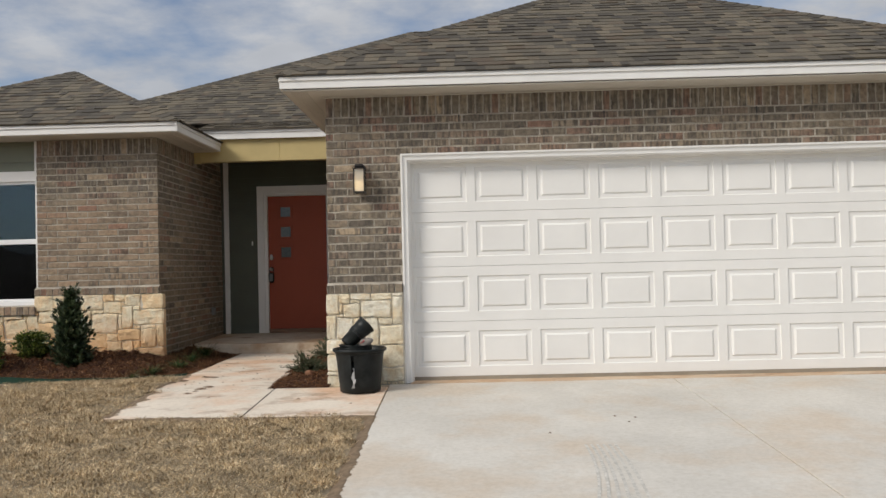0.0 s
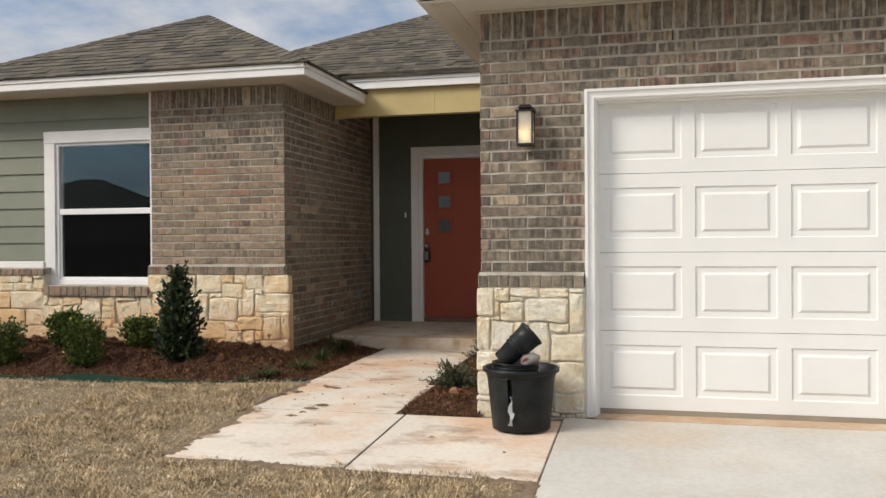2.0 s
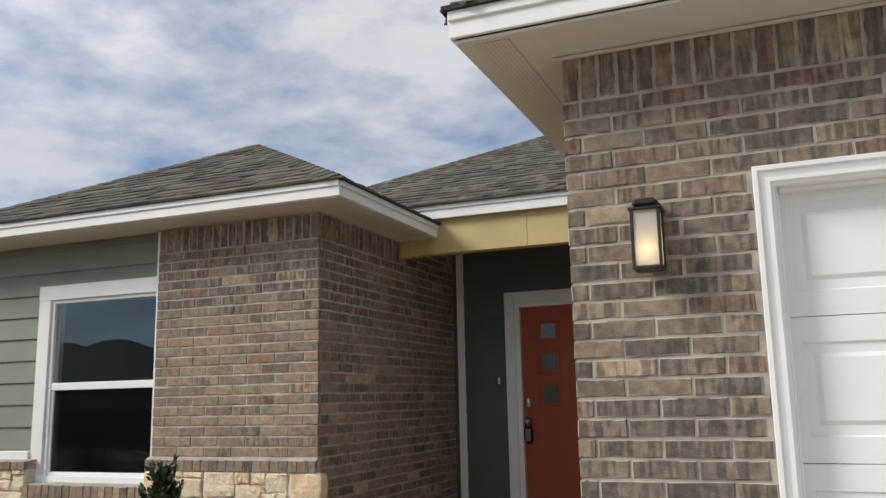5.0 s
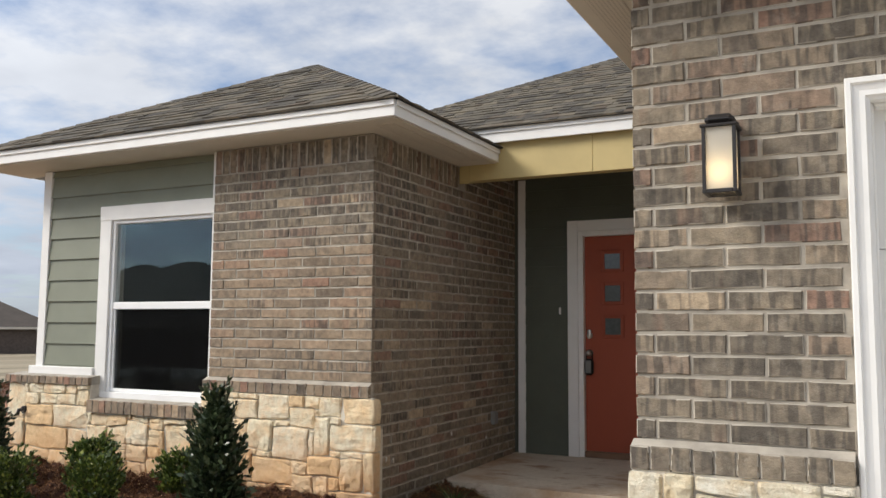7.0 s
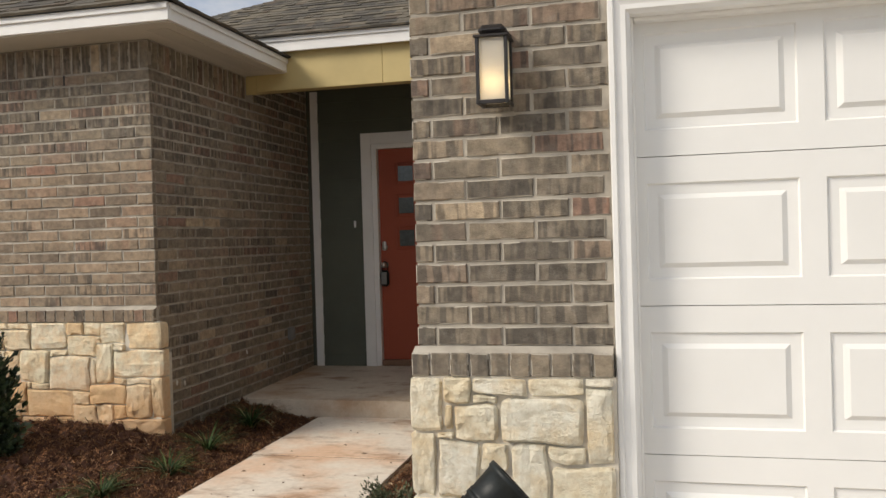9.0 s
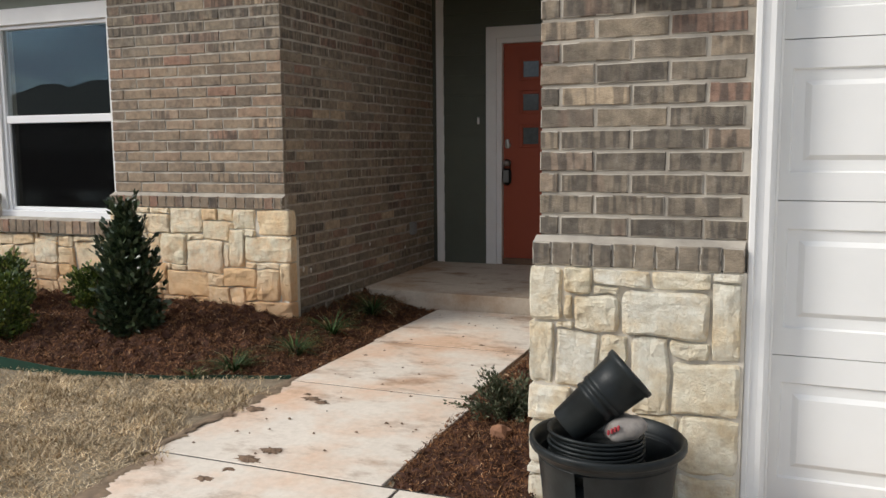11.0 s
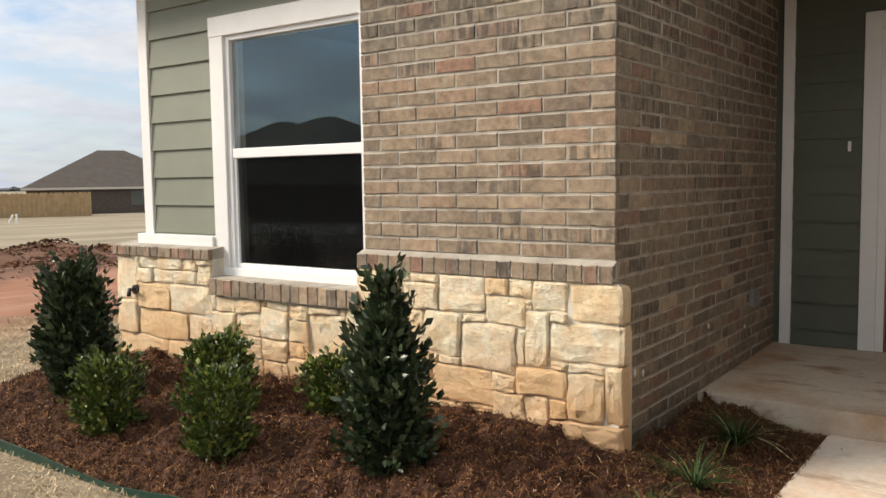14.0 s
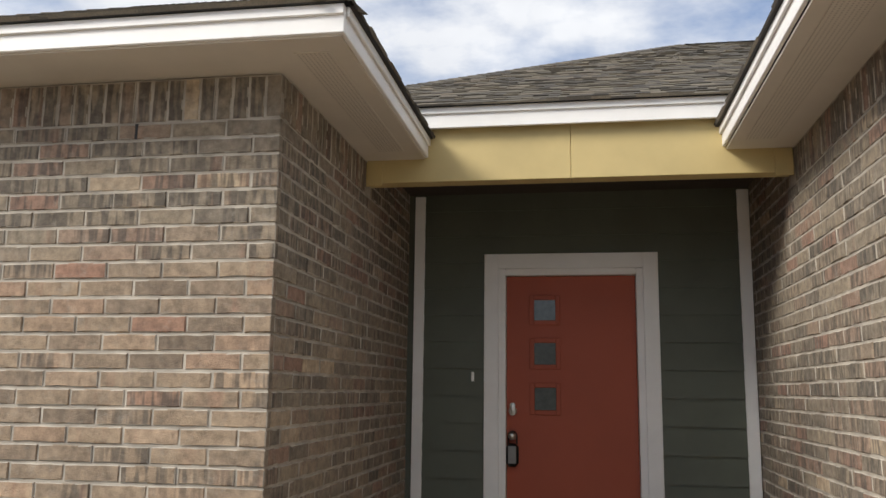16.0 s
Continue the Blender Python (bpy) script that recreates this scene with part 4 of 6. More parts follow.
VENT = vent_material()
soffit = structure(new("soffit"), "cream painted soffit boards with perforated vents", "soffit")
ez = SOFFIT_Z + 0.012
for n_, b_ in (("soffit_board", (EAVE_LL + 0.02, EAVE_L[0] - 0.02, EAVE_L[1] + 0.02, LY + 0.24)), ("soffit_board", (LX - 0.02, EAVE_L[0] - 0.02, LY + 0.2405, 11.95)),
               ("soffit_board", (EAVE_G[0] + 0.02, EAVE_GR - 0.02, EAVE_G[1] + 0.02, GY + 0.24)), ("soffit_board", (EAVE_G[0] + 0.02, GX + 0.02, GY + 0.2405, 11.95))):
    block(n_, *b_, SOFFIT_Z, ez, SOFFIT, soffit)
for b_ in ((EAVE_G[0] + 0.09, EAVE_G[0] + 0.24, GY - 0.30, 11.6), (LX + 0.12, LX + 0.27, LY - 0.2, 11.6)):
    block("soffit_vent", *b_, SOFFIT_Z - 0.004, SOFFIT_Z - 0.0003, VENT, soffit)
frieze = structure(block("frieze_board", GX - 0.03, G_RIGHT, GY - 0.028, GY - 0.004, SOFFIT_Z - 0.012, SOFFIT_Z - 0.0045, SOFFIT), "cream painted frieze strip under the garage soffit", "trim")


# ---------------------------------------------------------------- roofs
def roof_face(parent, p0, p1, q1, q0, near=None, limit=0, seed=1):
    """Lay shingle courses from the eave p0-p1 up to the ridge q0-q1."""
    r = random.Random(seed)
    p0, p1, q0, q1 = (Vector(v) for v in (p0, p1, q0, q1))
    along = (p1 - p0).normalized()
    rise = q0 - p0
    up = rise - along * rise.dot(along)
    length = up.length
    up.normalize()
    n = along.cross(up).normalized()
    if n.z < 0:
        n = -n
    wide = (p1 - p0).length
    l1, r1 = (q0 - p0).dot(along), (q1 - p0).dot(along)
    deck = raw("deck", [p0 - n * 0.01, p1 - n * 0.01, q1 - n * 0.01, q0 - n * 0.01], [(0, 1, 2, 3)], BLACK_RUBBER)
    part("deck", deck, None, parent)
    ex = 0.143
    tabs = []
    s = -0.012
    while s < length - 0.01:
        k = max(0, s) / length
        a, b = l1 * k, wide + (r1 - wide) * k
        u = a - r.uniform(0, 0.25)
        while u < b:
            w = r.choice((0.08, 0.11, 0.14, 0.18, 0.22))
            x0, x1 = max(u, a), min(u + w, b)
            if x1 - x0 > 0.02:
                tabs.append((x0, x1, s, r.choice((0.006, 0.008, 0.013, 0.016))))
            u += w
        s += ex
    if near is not None:
        tabs.sort(key=lambda t: (p0 + along * t[0] + up * t[2] - Vector(near)).length)
    jv, jf = [], []
    for i, (x0, x1, s, h) in enumerate(tabs):
        e = min(s + ex + 0.02, length + 0.01)
        ke = min(1.0, e / length)
        ta, tb = l1 * ke, wide + (r1 - wide) * ke
        t0, t1 = min(max(x0, ta), tb), max(min(x1, tb), ta)
        v = [p0 + along * x0 + up * s + n * h, p0 + along * x1 + up * s + n * h, p0 + along * t1 + up * e + n * 0.002, p0 + along * t0 + up * e + n * 0.002,
             p0 + along * x0 + up * s - n * 0.004, p0 + along * x1 + up * s - n * 0.004]
        f = [(0, 1, 2, 3), (4, 5, 1, 0), (4, 0, 3), (1, 5, 2)]
        if i < limit:
            c = (v[0] + v[1] + v[2] + v[3]) / 4
            ob = new("shingle", raw("shingle", [q - c for q in v], f, SHINGLE))
            attach(ob, parent)
            ob.matrix_basis = Matrix.Translation(c)
        else:
            base = len(jv)
            jv += v
            jf += [[base + q for q in g] for g in f]
    if jv:
        tagged(part("shingle_field", raw("shingle_field", jv, jf, SHINGLE_JOINED), None, parent), kind="stuff")


def hip_caps(parent, a, b):
    """Folded cap shingles along a hip or ridge from a up to b."""
    a, b = Vector(a), Vector(b)
    a = a + (b - a).normalized() * 0.05
    d = b - a
    n = max(1, int(d.length / 0.15))
    side = d.cross(Vector((0, 0, 1))).normalized()
    upn = side.cross(d).normalized()
    if upn.z < 0:
        upn = -upn
    jv, jf = [], []
    for i in range(n):
        c0, c1 = a + d * (i / n), a + d * min(1.0, (i + 1.15) / n)
        base = len(jv)
        jv += [c0 + side * 0.12 - upn * 0.030, c0 + upn * 0.022, c0 - side * 0.12 - upn * 0.030, c1 + side * 0.12 - upn * 0.036, c1 + upn * 0.014, c1 - side * 0.12 - upn * 0.036]
        jf += [(base, base + 1, base + 4, base + 3), (base + 1, base + 2, base + 5, base + 4), (base, base + 2, base + 1)]
    tagged(part("ridge_caps", raw("ridge_caps", jv, jf, SHINGLE_JOINED), None, parent), kind="stuff")


RZ = 3.302
roof_left = structure(new("roof_left_wing"), "weathered grey-brown shingle hip roof of the left wing", "roof")
px = (EAVE_L[0] + EAVE_LL) / 2
half = (EAVE_L[0] - EAVE_LL) / 2
PZ = 4.475
PEAK = (px - 0.02, EAVE_L[1] + half, PZ)
fl_, frt = (EAVE_LL - 0.025, EAVE_L[1] - 0.025, RZ), (EAVE_L[0] + 0.025, EAVE_L[1] - 0.025, RZ)
back_r, back_l, back_p = (EAVE_L[0] + 0.03, 14.6, RZ), (EAVE_LL - 0.03, 14.6, RZ), (PEAK[0], 14.6, PZ)
roof_face(roof_left, fl_, frt, PEAK, PEAK, (-4.5, 9.9, 3.4), 150, 3)
roof_face(roof_left, frt, (EAVE_L[0] + 0.03, 14.6, RZ), back_p, PEAK, (-3.5, 10.5, 3.4), 120, 4)
roof_face(roof_left, back_l, fl_, PEAK, back_p, None, 0, 5)
for c_ in (fl_, frt):
    hip_caps(roof_left, c_, PEAK)
hip_caps(roof_left, PEAK, back_p)

roof_garage = structure(new("roof_garage"), "weathered grey-brown shingle hip roof of the garage", "roof")
GZ = 3.312
gpx = (EAVE_G[0] + EAVE_GR) / 2
GPEAK = (gpx, EAVE_G[1] + (EAVE_GR - EAVE_G[0]) / 2, GZ + 0.545 * (EAVE_GR - EAVE_G[0]) / 2)
g0, g1 = (EAVE_G[0] - 0.02, EAVE_G[1] - 0.02, GZ), (EAVE_GR + 0.02, EAVE_G[1] - 0.02, GZ)
gback = (gpx, 17.5, GPEAK[2])
roof_face(roof_garage, g0, g1, GPEAK, GPEAK, (-0.5, 7.9, 3.4), 300, 6)
roof_face(roof_garage, (EAVE_G[0] - 0.03, 17.5, GZ), g0, GPEAK, gback, None, 0, 7)
roof_face(roof_garage, g1, (EAVE_GR + 0.03, 17.5, GZ), gback, GPEAK, None, 0, 8)
for c_ in (g0, g1):
    hip_caps(roof_garage, c_, GPEAK)
hip_caps(roof_garage, GPEAK, gback)

roof_main = structure(new("roof_main"), "weathered grey-brown shingle main roof behind the porch", "roof")
MP = (-1.02, 19.07, 6.83)
MQ = (4.0, 19.07, 6.83)
BREAK_Y, BREAK_Z = 13.10, 3.81   # the flatter foot of the slope over the porch ends here
ma, mb = (-6.70, BREAK_Y, BREAK_Z), (9.0, BREAK_Y, BREAK_Z)
mc, md = (9.0, 25.0, BREAK_Z), (-6.70, 25.0, BREAK_Z)
roof_face(roof_main, (-3.7, MAIN_EAVE - 0.03, MAIN_Z), (-1.3, MAIN_EAVE - 0.03, MAIN_Z), (-1.3, BREAK_Y + 0.02, BREAK_Z), (-3.9, BREAK_Y + 0.02, BREAK_Z), (-2.5, 11.7, 3.5), 90, 13)
roof_face(roof_main, ma, mb, MQ, MP, (-3.0, 13.0, 3.8), 150, 9)
roof_face(roof_main, md, ma, MP, MP, None, 0, 10)
roof_face(roof_main, mb, mc, MQ, MQ, None, 0, 11)
roof_face(roof_main, mc, md, MP, MQ, None, 0, 12)
for a_, b_ in ((ma, MP), (mb, MQ), (MP, MQ)):
    hip_caps(roof_main, a_, b_)

# ---------------------------------------------------------------- garage door
garage_frame = structure(new("garage_door_frame"), "white casing round the garage door", "trim")
FY = GY - 0.02
CASING = ((0.075, GY + 0.05), (0.075, FY - 0.006), (0.071, FY - 0.011), (0.056, FY - 0.011), (0.051, FY - 0.002), (0.030, FY + 0.004), (0.013, FY + 0.004), (0.007, FY + 0.013), (-0.002, FY + 0.019), (-0.002, GY + 0.05))
for ends in (lambda o: ((DOOR_X0 - o, 0.345), (DOOR_X0 - o, 2.515 + o)), lambda o: ((DOOR_X0 - o, 2.515 + o), (DOOR_X1 + o, 2.515 + o)), lambda o: ((DOOR_X1 + o, 2.515 + o), (DOOR_X1 + o, 0.345))):
    # moulded boards, mitred at the corners
    v = [(x, y, z) for o, y in CASING for x, z in ends(o)]
    f = [(2 * i, 2 * i + 1, 2 * i + 3, 2 * i + 2) for i in range(len(CASING) - 1)]
    part("casing", raw("casing", v, f, WHITE), None, garage_frame)
for n_, b_ in (
               ("jamb", (DOOR_X0 - 0.029, DOOR_X0 + 0.012, GY + 0.0505, GY + 0.16, 0.35, 2.543)), ("jamb", (DOOR_X1 - 0.012, DOOR_X1 + 0.029, GY + 0.0505, GY + 0.16, 0.35, 2.543)), ("jamb", (DOOR_X0 + 0.0125, DOOR_X1 - 0.0125, GY + 0.0505, GY + 0.16, 2.50, 2.543))):
    block(n_, b_[0], b_[1], b_[2], b_[3], b_[4], b_[5], WHITE, garage_frame, 0.006)
garage_door = structure(new("garage_door"), "closed white raised-panel garage door, eight by four panels", "garage door")
GDY = GY + 0.105
SEC = 0.5425


def door_section(z0, z1):
    v, f = [], []
    x0, x1 = DOOR_X0 - 0.02, DOOR_X1 + 0.02
    w = (DOOR_X1 - DOOR_X0) / 8
    lip = 0.0016
    for c in range(8):
        a, b = DOOR_X0 + c * w, DOOR_X0 + (c + 1) * w
        if c == 0:
            a = x0
        if c == 7:
            b = x1
        cx, cz = DOOR_X0 + (c + 0.5) * w, (z0 + z1) / 2
        base = len(v)
        rings = [(a, b, z0 + lip, z1 - lip, 0.0)]
        for hw, hh, dep in ((0.262, 0.175, 0.0), (0.256, 0.169, 0.010), (0.220, 0.133, 0.011), (0.200, 0.116, -0.001)):
            rings.append((cx - hw, cx + hw, cz - hh, cz + hh, dep))
        for p, q, s, t, dep in rings:
            v += [(p, GDY + dep, s), (q, GDY + dep, s), (q, GDY + dep, t), (p, GDY + dep, t)]
        for k in range(len(rings) - 1):
            for i in range(4):
                f.append((base + 4 * k + i, base + 4 * k + (i + 1) % 4, base + 4 * k + 4 + (i + 1) % 4, base + 4 * k + 4 + i))
        e = base + 4 * (len(rings) - 1)
        f.append((e, e + 1, e + 2, e + 3))
    base = len(v)
    v += [(x0, GDY, z0 + lip), (x1, GDY, z0 + lip), (x1, GDY, z1 - lip), (x0, GDY, z1 - lip), (x0, GDY + 0.045, z0), (x1, GDY + 0.045, z0), (x1, GDY + 0.045, z1), (x0, GDY + 0.045, z1)]
    f += [(base + 4, base + 5, base + 1, base), (base + 3, base + 2, base + 6, base + 7), (base + 5, base + 4, base + 7, base + 6), (base + 4, base, base + 3, base + 7), (base + 1, base + 5, base + 6, base + 2)]
    return part("door_section", raw("door_section", v, f, DOOR_WHITE), None, garage_door)


for k in range(4):
    door_section(0.388 + k * SEC, 0.388 + (k + 1) * SEC)
block("bottom_seal", DOOR_X0, DOOR_X1, GDY + 0.002, GDY + 0.04, 0.352, 0.3875, plain("weather_seal", (0.30, 0.26, 0.20), 0.8), garage_door)
# unseen backing added behind the door, shade in its near-black colour
structure(block("garage_interior", DOOR_X0 - 0.3, DOOR_X1 + 0.3, GDY + 0.3, GDY + 0.34, 0.3, 2.9, DARK_ROOM), "near-black backing wall added inside the closed garage", "wall")


# ---------------------------------------------------------------- wall lantern
def lantern(x, y, z):
    """Square box lantern on a brick wall; y is the wall face, z the foot."""
    t = thing("wall_lantern", (x, y, z), "lit dark bronze box lantern with frosted glass on the brick", "wall lamp")
    w, d = 0.051, 0.051
    cy = y - 0.095
    part("back_plate", add_box(bmesh.new(), x - 0.05, x + 0.05, y - 0.022, y + 0.004, z + 0.08, z + 0.27, 0.006), DARK_METAL, t)
    cap = bmesh.new()
    add_box(cap, x - 0.063, x + 0.063, cy - 0.063, cy + 0.063, z + 0.228, z + 0.238, 0.003)
    add_box(cap, x - 0.050, x + 0.050, cy - 0.048, cy + 0.094, z + 0.2385, z + 0.276, 0.016)
    part("cap", cap, DARK_METAL, t)
    for sx in (-1, 1):
        for sy in (-1, 1):
            part("post", add_box(bmesh.new(), x + sx * w - 0.006, x + sx * w + 0.006, cy + sy * d - 0.006, cy + sy * d + 0.006, z + 0.004, z + 0.2275, 0.0015), DARK_METAL, t)
    base = bmesh.new()
    for sx in (-1, 1):
        add_box(base, x + sx * w - 0.007, x + sx * w + 0.007, cy - d - 0.007, cy + d + 0.007, z - 0.004, z + 0.010, 0.002)
    for sy in (-1, 1):
        add_box(base, x - w + 0.0075, x + w - 0.0075, cy + sy * d - 0.007, cy + sy * d + 0.007, z - 0.004, z + 0.010, 0.002)
    part("base_ring", base, DARK_METAL, t)
    for sx, sy in ((0, -1), (-1, 0), (1, 0), (0, 1)):
        g = bmesh.new()
        if sx:
            add_box(g, x + sx * (w - 0.004) - 0.0012, x + sx * (w - 0.004) + 0.0012, cy - d + 0.007, cy + d - 0.007, z + 0.0105, z + 0.2275)
        else:
            add_box(g, x - w + 0.007, x + w - 0.007, cy + sy * (d - 0.004) - 0.0012, cy + sy * (d - 0.004) + 0.0012, z + 0.0105, z + 0.2275)
        part("glass_panel", g, FROST, t, "frosted white glass")
    b = bmesh.new()
    bmesh.ops.create_uvsphere(b, u_segments=14, v_segments=10, radius=0.024, matrix=Matrix.Translation((x, cy, z + 0.070)))
    bulb = part("bulb", b, BULB, t, "glowing warm bulb", True)
    part("socket", add_tube(bmesh.new(), (x, cy, z + 0.11), (x, cy, z + 0.16), 0.016, 0.016, 12), VINYL, t)
    return t


lantern(-0.980, GY, 2.212)

# outlet cover on the porch side wall, weep slots in the brick
outlet = thing("outlet_box", (LX, 12.53, 0.90), "small grey weatherproof outlet cover on shaded brick", "outlet")
part("cover", add_box(bmesh.new(), LX - 0.005, LX + 0.035, 12.49, 12.57, 0.84, 0.96, 0.008), GREY_BOX, outlet)
part("lid", add_box(bmesh.new(), LX + 0.0355, LX + 0.047, 12.495, 12.565, 0.85, 0.95, 0.006), GREY_BOX, outlet)

# dabs of white mortar dropped on the porch side wall
DAB = plain("dried_white_mortar", (0.70, 0.68, 0.62), 0.9, bumps=0.5)
for y_, z_, hgt in ((10.573, 0.772, 0.045), (10.674, 0.755, 0.042), (11.656, 0.845, 0.036), (12.38, 0.735, 0.030)):
    db = bmesh.new()
    bmesh.ops.create_icosphere(db, subdivisions=2, radius=1.0, matrix=Matrix.Translation((LX + 0.003, y_, z_)) @ Matrix.Diagonal((0.006, 0.010, hgt / 2, 1)))
    for v_ in db.verts:
        v_.co += v_.normal * 0.004 * noise.noise(v_.co * 60)
    tagged(part("mortar_dab", db, DAB, None, "", True), "dab of dried white mortar on shaded brick", "mortar", "mortar dabs on the brick")

# garden tap in the stone at the end of the left wing
TAP_X, TAP_Y, TAP_Z = -7.37, LY - 0.055, 0.985
tap = thing("hose_tap", (TAP_X, TAP_Y, TAP_Z), "small dark metal garden tap in the stone wall", "tap")
part("flange", add_tube(bmesh.new(), (TAP_X, TAP_Y + 0.03, TAP_Z), (TAP_X, TAP_Y - 0.014, TAP_Z), 0.032, 0.030, 18), DARK_METAL, tap)
spout = add_tube(bmesh.new(), (TAP_X, TAP_Y - 0.01, TAP_Z), (TAP_X, TAP_Y - 0.06, TAP_Z), 0.013, 0.013, 12)
add_tube(spout, (TAP_X, TAP_Y - 0.054, TAP_Z + 0.006), (TAP_X + 0.004, TAP_Y - 0.066, TAP_Z - 0.045), 0.013, 0.015, 12)
part("spout", spout, DARK_METAL, tap, "", True)
hw_ = bmesh.new()
for i in range(12):
    a0, a1 = 2 * math.pi * i / 12, 2 * math.pi * (i + 1) / 12
    add_tube(hw_, (TAP_X + 0.05 + 0.026 * math.cos(a0), TAP_Y - 0.045, TAP_Z + 0.026 * math.sin(a0)), (TAP_X + 0.05 + 0.026 * math.cos(a1), TAP_Y - 0.045, TAP_Z + 0.026 * math.sin(a1)), 0.005, 0.005, 6)
add_tube(hw_, (TAP_X, TAP_Y - 0.045, TAP_Z), (TAP_X + 0.05, TAP_Y - 0.045, TAP_Z), 0.005, 0.005, 6)
part("handwheel", hw_, DARK_METAL, tap, "", True)


# ---------------------------------------------------------------- nursery pots
def ribbed(bm, centre, axis_, profile, seg=28):
    """Turn (radius, distance) points round a slanted axis."""
    q = Vector(axis_).normalized().to_track_quat("Z", "Y").to_matrix()
    rings = []
    for r, h in profile:
        rings.append([bm.verts.new(Vector(centre) + q @ Vector((r * math.cos(2 * math.pi * i / seg), r * math.sin(2 * math.pi * i / seg), h))) for i in range(seg)])
    for a, b in zip(rings, rings[1:]):
        for i in range(seg):
            bm.faces.new((a[i], a[(i + 1) % seg], b[(i + 1) % seg], b[i]))
    return bm


PX, PY, PZ0 = -0.978, 7.862, 0.335
tub = thing("nursery_tub", (PX, PY, PZ0), "large scuffed black plastic plant tub with a split side", "plant pot")
tb_ = bmesh.new()
revolve(tb_, [(0.0, 0.004), (0.175, 0.004), (0.188, 0.010), (0.191, 0.05), (0.212, 0.26), (0.222, 0.345), (0.225, 0.3515), (0.223, 0.345), (0.206, 0.25), (0.184, 0.03), (0.0, 0.02)], (PX, PY, PZ0), 48)
gone = []
for f_ in tb_.faces:
    c_ = f_.calc_center_median()
    a_ = math.degrees(math.atan2(c_.y - PY, c_.x - PX))
    h_ = c_.z - PZ0
    wide_ = 2.5 + 22 * max(0, h_ - 0.08)
    if 0.08 < h_ < 0.36 and abs(a_ + 103 - 20 * (h_ - 0.2)) < wide_ and math.hypot(c_.x - PX, c_.y - PY) > 0.17:
        gone.append(f_)
bmesh.ops.delete(tb_, geom=gone, context="FACES")
part("tub_wall", tb_, BLACK_PLASTIC, tub, "", True)
part("rim", revolve(bmesh.new(), [(0.224, 0.350), (0.230, 0.366), (0.236, 0.374), (0.247, 0.376), (0.250, 0.382), (0.250, 0.398), (0.244, 0.403), (0.234, 0.400), (0.226, 0.352)], (PX, PY, PZ0), 48), BLACK_PLASTIC, tub, "rolled rim of the tub", True)
rag = bmesh.new()
for i in range(7):
    for j in range(3):
        rag.verts.new((PX - 0.048 + 0.014 * j + 0.010 * math.sin(i * 1.7 + j), PY - 0.215 + 0.012 * math.sin(i * 2.1 + j * 1.3) + 0.0055 * (6 - i), PZ0 + 0.235 - 0.03 * i))
rag.verts.ensure_lookup_table()
for i in range(6):
    for j in range(2):
        rag.faces.new((rag.verts[i * 3 + j], rag.verts[i * 3 + j + 1], rag.verts[i * 3 + j + 4], rag.verts[i * 3 + j + 3]))
tagged(part("plastic_scrap", rag, plain("white_film", (0.42, 0.42, 0.41), 0.45), None, "", True), "crumpled white plastic film hanging from the split tub", "scrap")

stack = thing("pot_stack", (PX - 0.04, PY - 0.03, PZ0 + 0.02), "stack of small black nursery pots inside the tub", "plant pot")
for k in range(9):
    z_ = 0.318 + 0.0135 * k
    part("pot_rim", ribbed(bmesh.new(), (PX - 0.030 + 0.004 * math.sin(k * 2.2), PY - 0.03 + 0.003 * math.sin(k * 3.7), PZ0 + z_), (0.03, 0.02, 1), [(0.136, -0.030), (0.147, -0.002), (0.152, 0.0), (0.152, 0.0085), (0.147, 0.010), (0.137, 0.0), (0.128, -0.04)]), BLACK_PLASTIC, stack, "", True)
part("pot_body", ribbed(bmesh.new(), (PX - 0.035, PY - 0.03, PZ0 + 0.022), (0, 0, 1), [(0.0, 0.0), (0.115, 0.0), (0.138, 0.30), (0.120, 0.27), (0.0, 0.20)]), BLACK_PLASTIC, stack, "", True)
lean = Vector((0.70, 0.28, 0.66))
low = Vector((PX - 0.115, PY - 0.085, PZ0 + 0.445))
pot_a = thing("tipped_pot", low, "two small black nursery pots nested and lying tipped", "plant pot")
part("inner_pot", ribbed(bmesh.new(), low, lean, [(0.0, 0.0), (0.058, 0.0), (0.063, 0.006), (0.072, 0.112), (0.078, 0.114), (0.080, 0.127), (0.075, 0.130), (0.077, 0.142), (0.082, 0.144), (0.082, 0.157), (0.077, 0.159)]), BLACK_PLASTIC, pot_a, "", True)
part("outer_pot", ribbed(bmesh.new(), low + lean.normalized() * 0.154, lean, [(0.074, 0.0), (0.081, 0.004), (0.083, 0.012), (0.080, 0.018), (0.087, 0.098), (0.092, 0.101), (0.093, 0.118), (0.087, 0.120), (0.080, 0.04), (0.0, 0.02)]), BLACK_PLASTIC, pot_a, "", True)
for dx, dz in ((0.030, 0.014), (-0.028, 0.02), (0.012, -0.045)):
    q_ = lean.normalized().to_track_quat("Z", "Y").to_matrix()
    part("drain_hole", add_tube(bmesh.new(), low + q_ @ Vector((dx, dz, -0.001)), low + q_ @ Vector((dx, dz, 0.004)), 0.012, 0.012, 12), BLACK_RUBBER, pot_a)
bagb = bmesh.new()
bmesh.ops.create_icosphere(bagb, subdivisions=3, radius=1.0, matrix=Matrix.Translation((PX + 0.058, PY - 0.065, PZ0 + 0.452)) @ Matrix.Rotation(-0.35, 4, "Y") @ Matrix.Diagonal((0.066, 0.055, 0.042, 1)))
for v_ in bagb.verts:
    v_.co += v_.normal * (0.024 * noise.noise(v_.co * 18) + 0.010 * noise.noise(v_.co * 45))
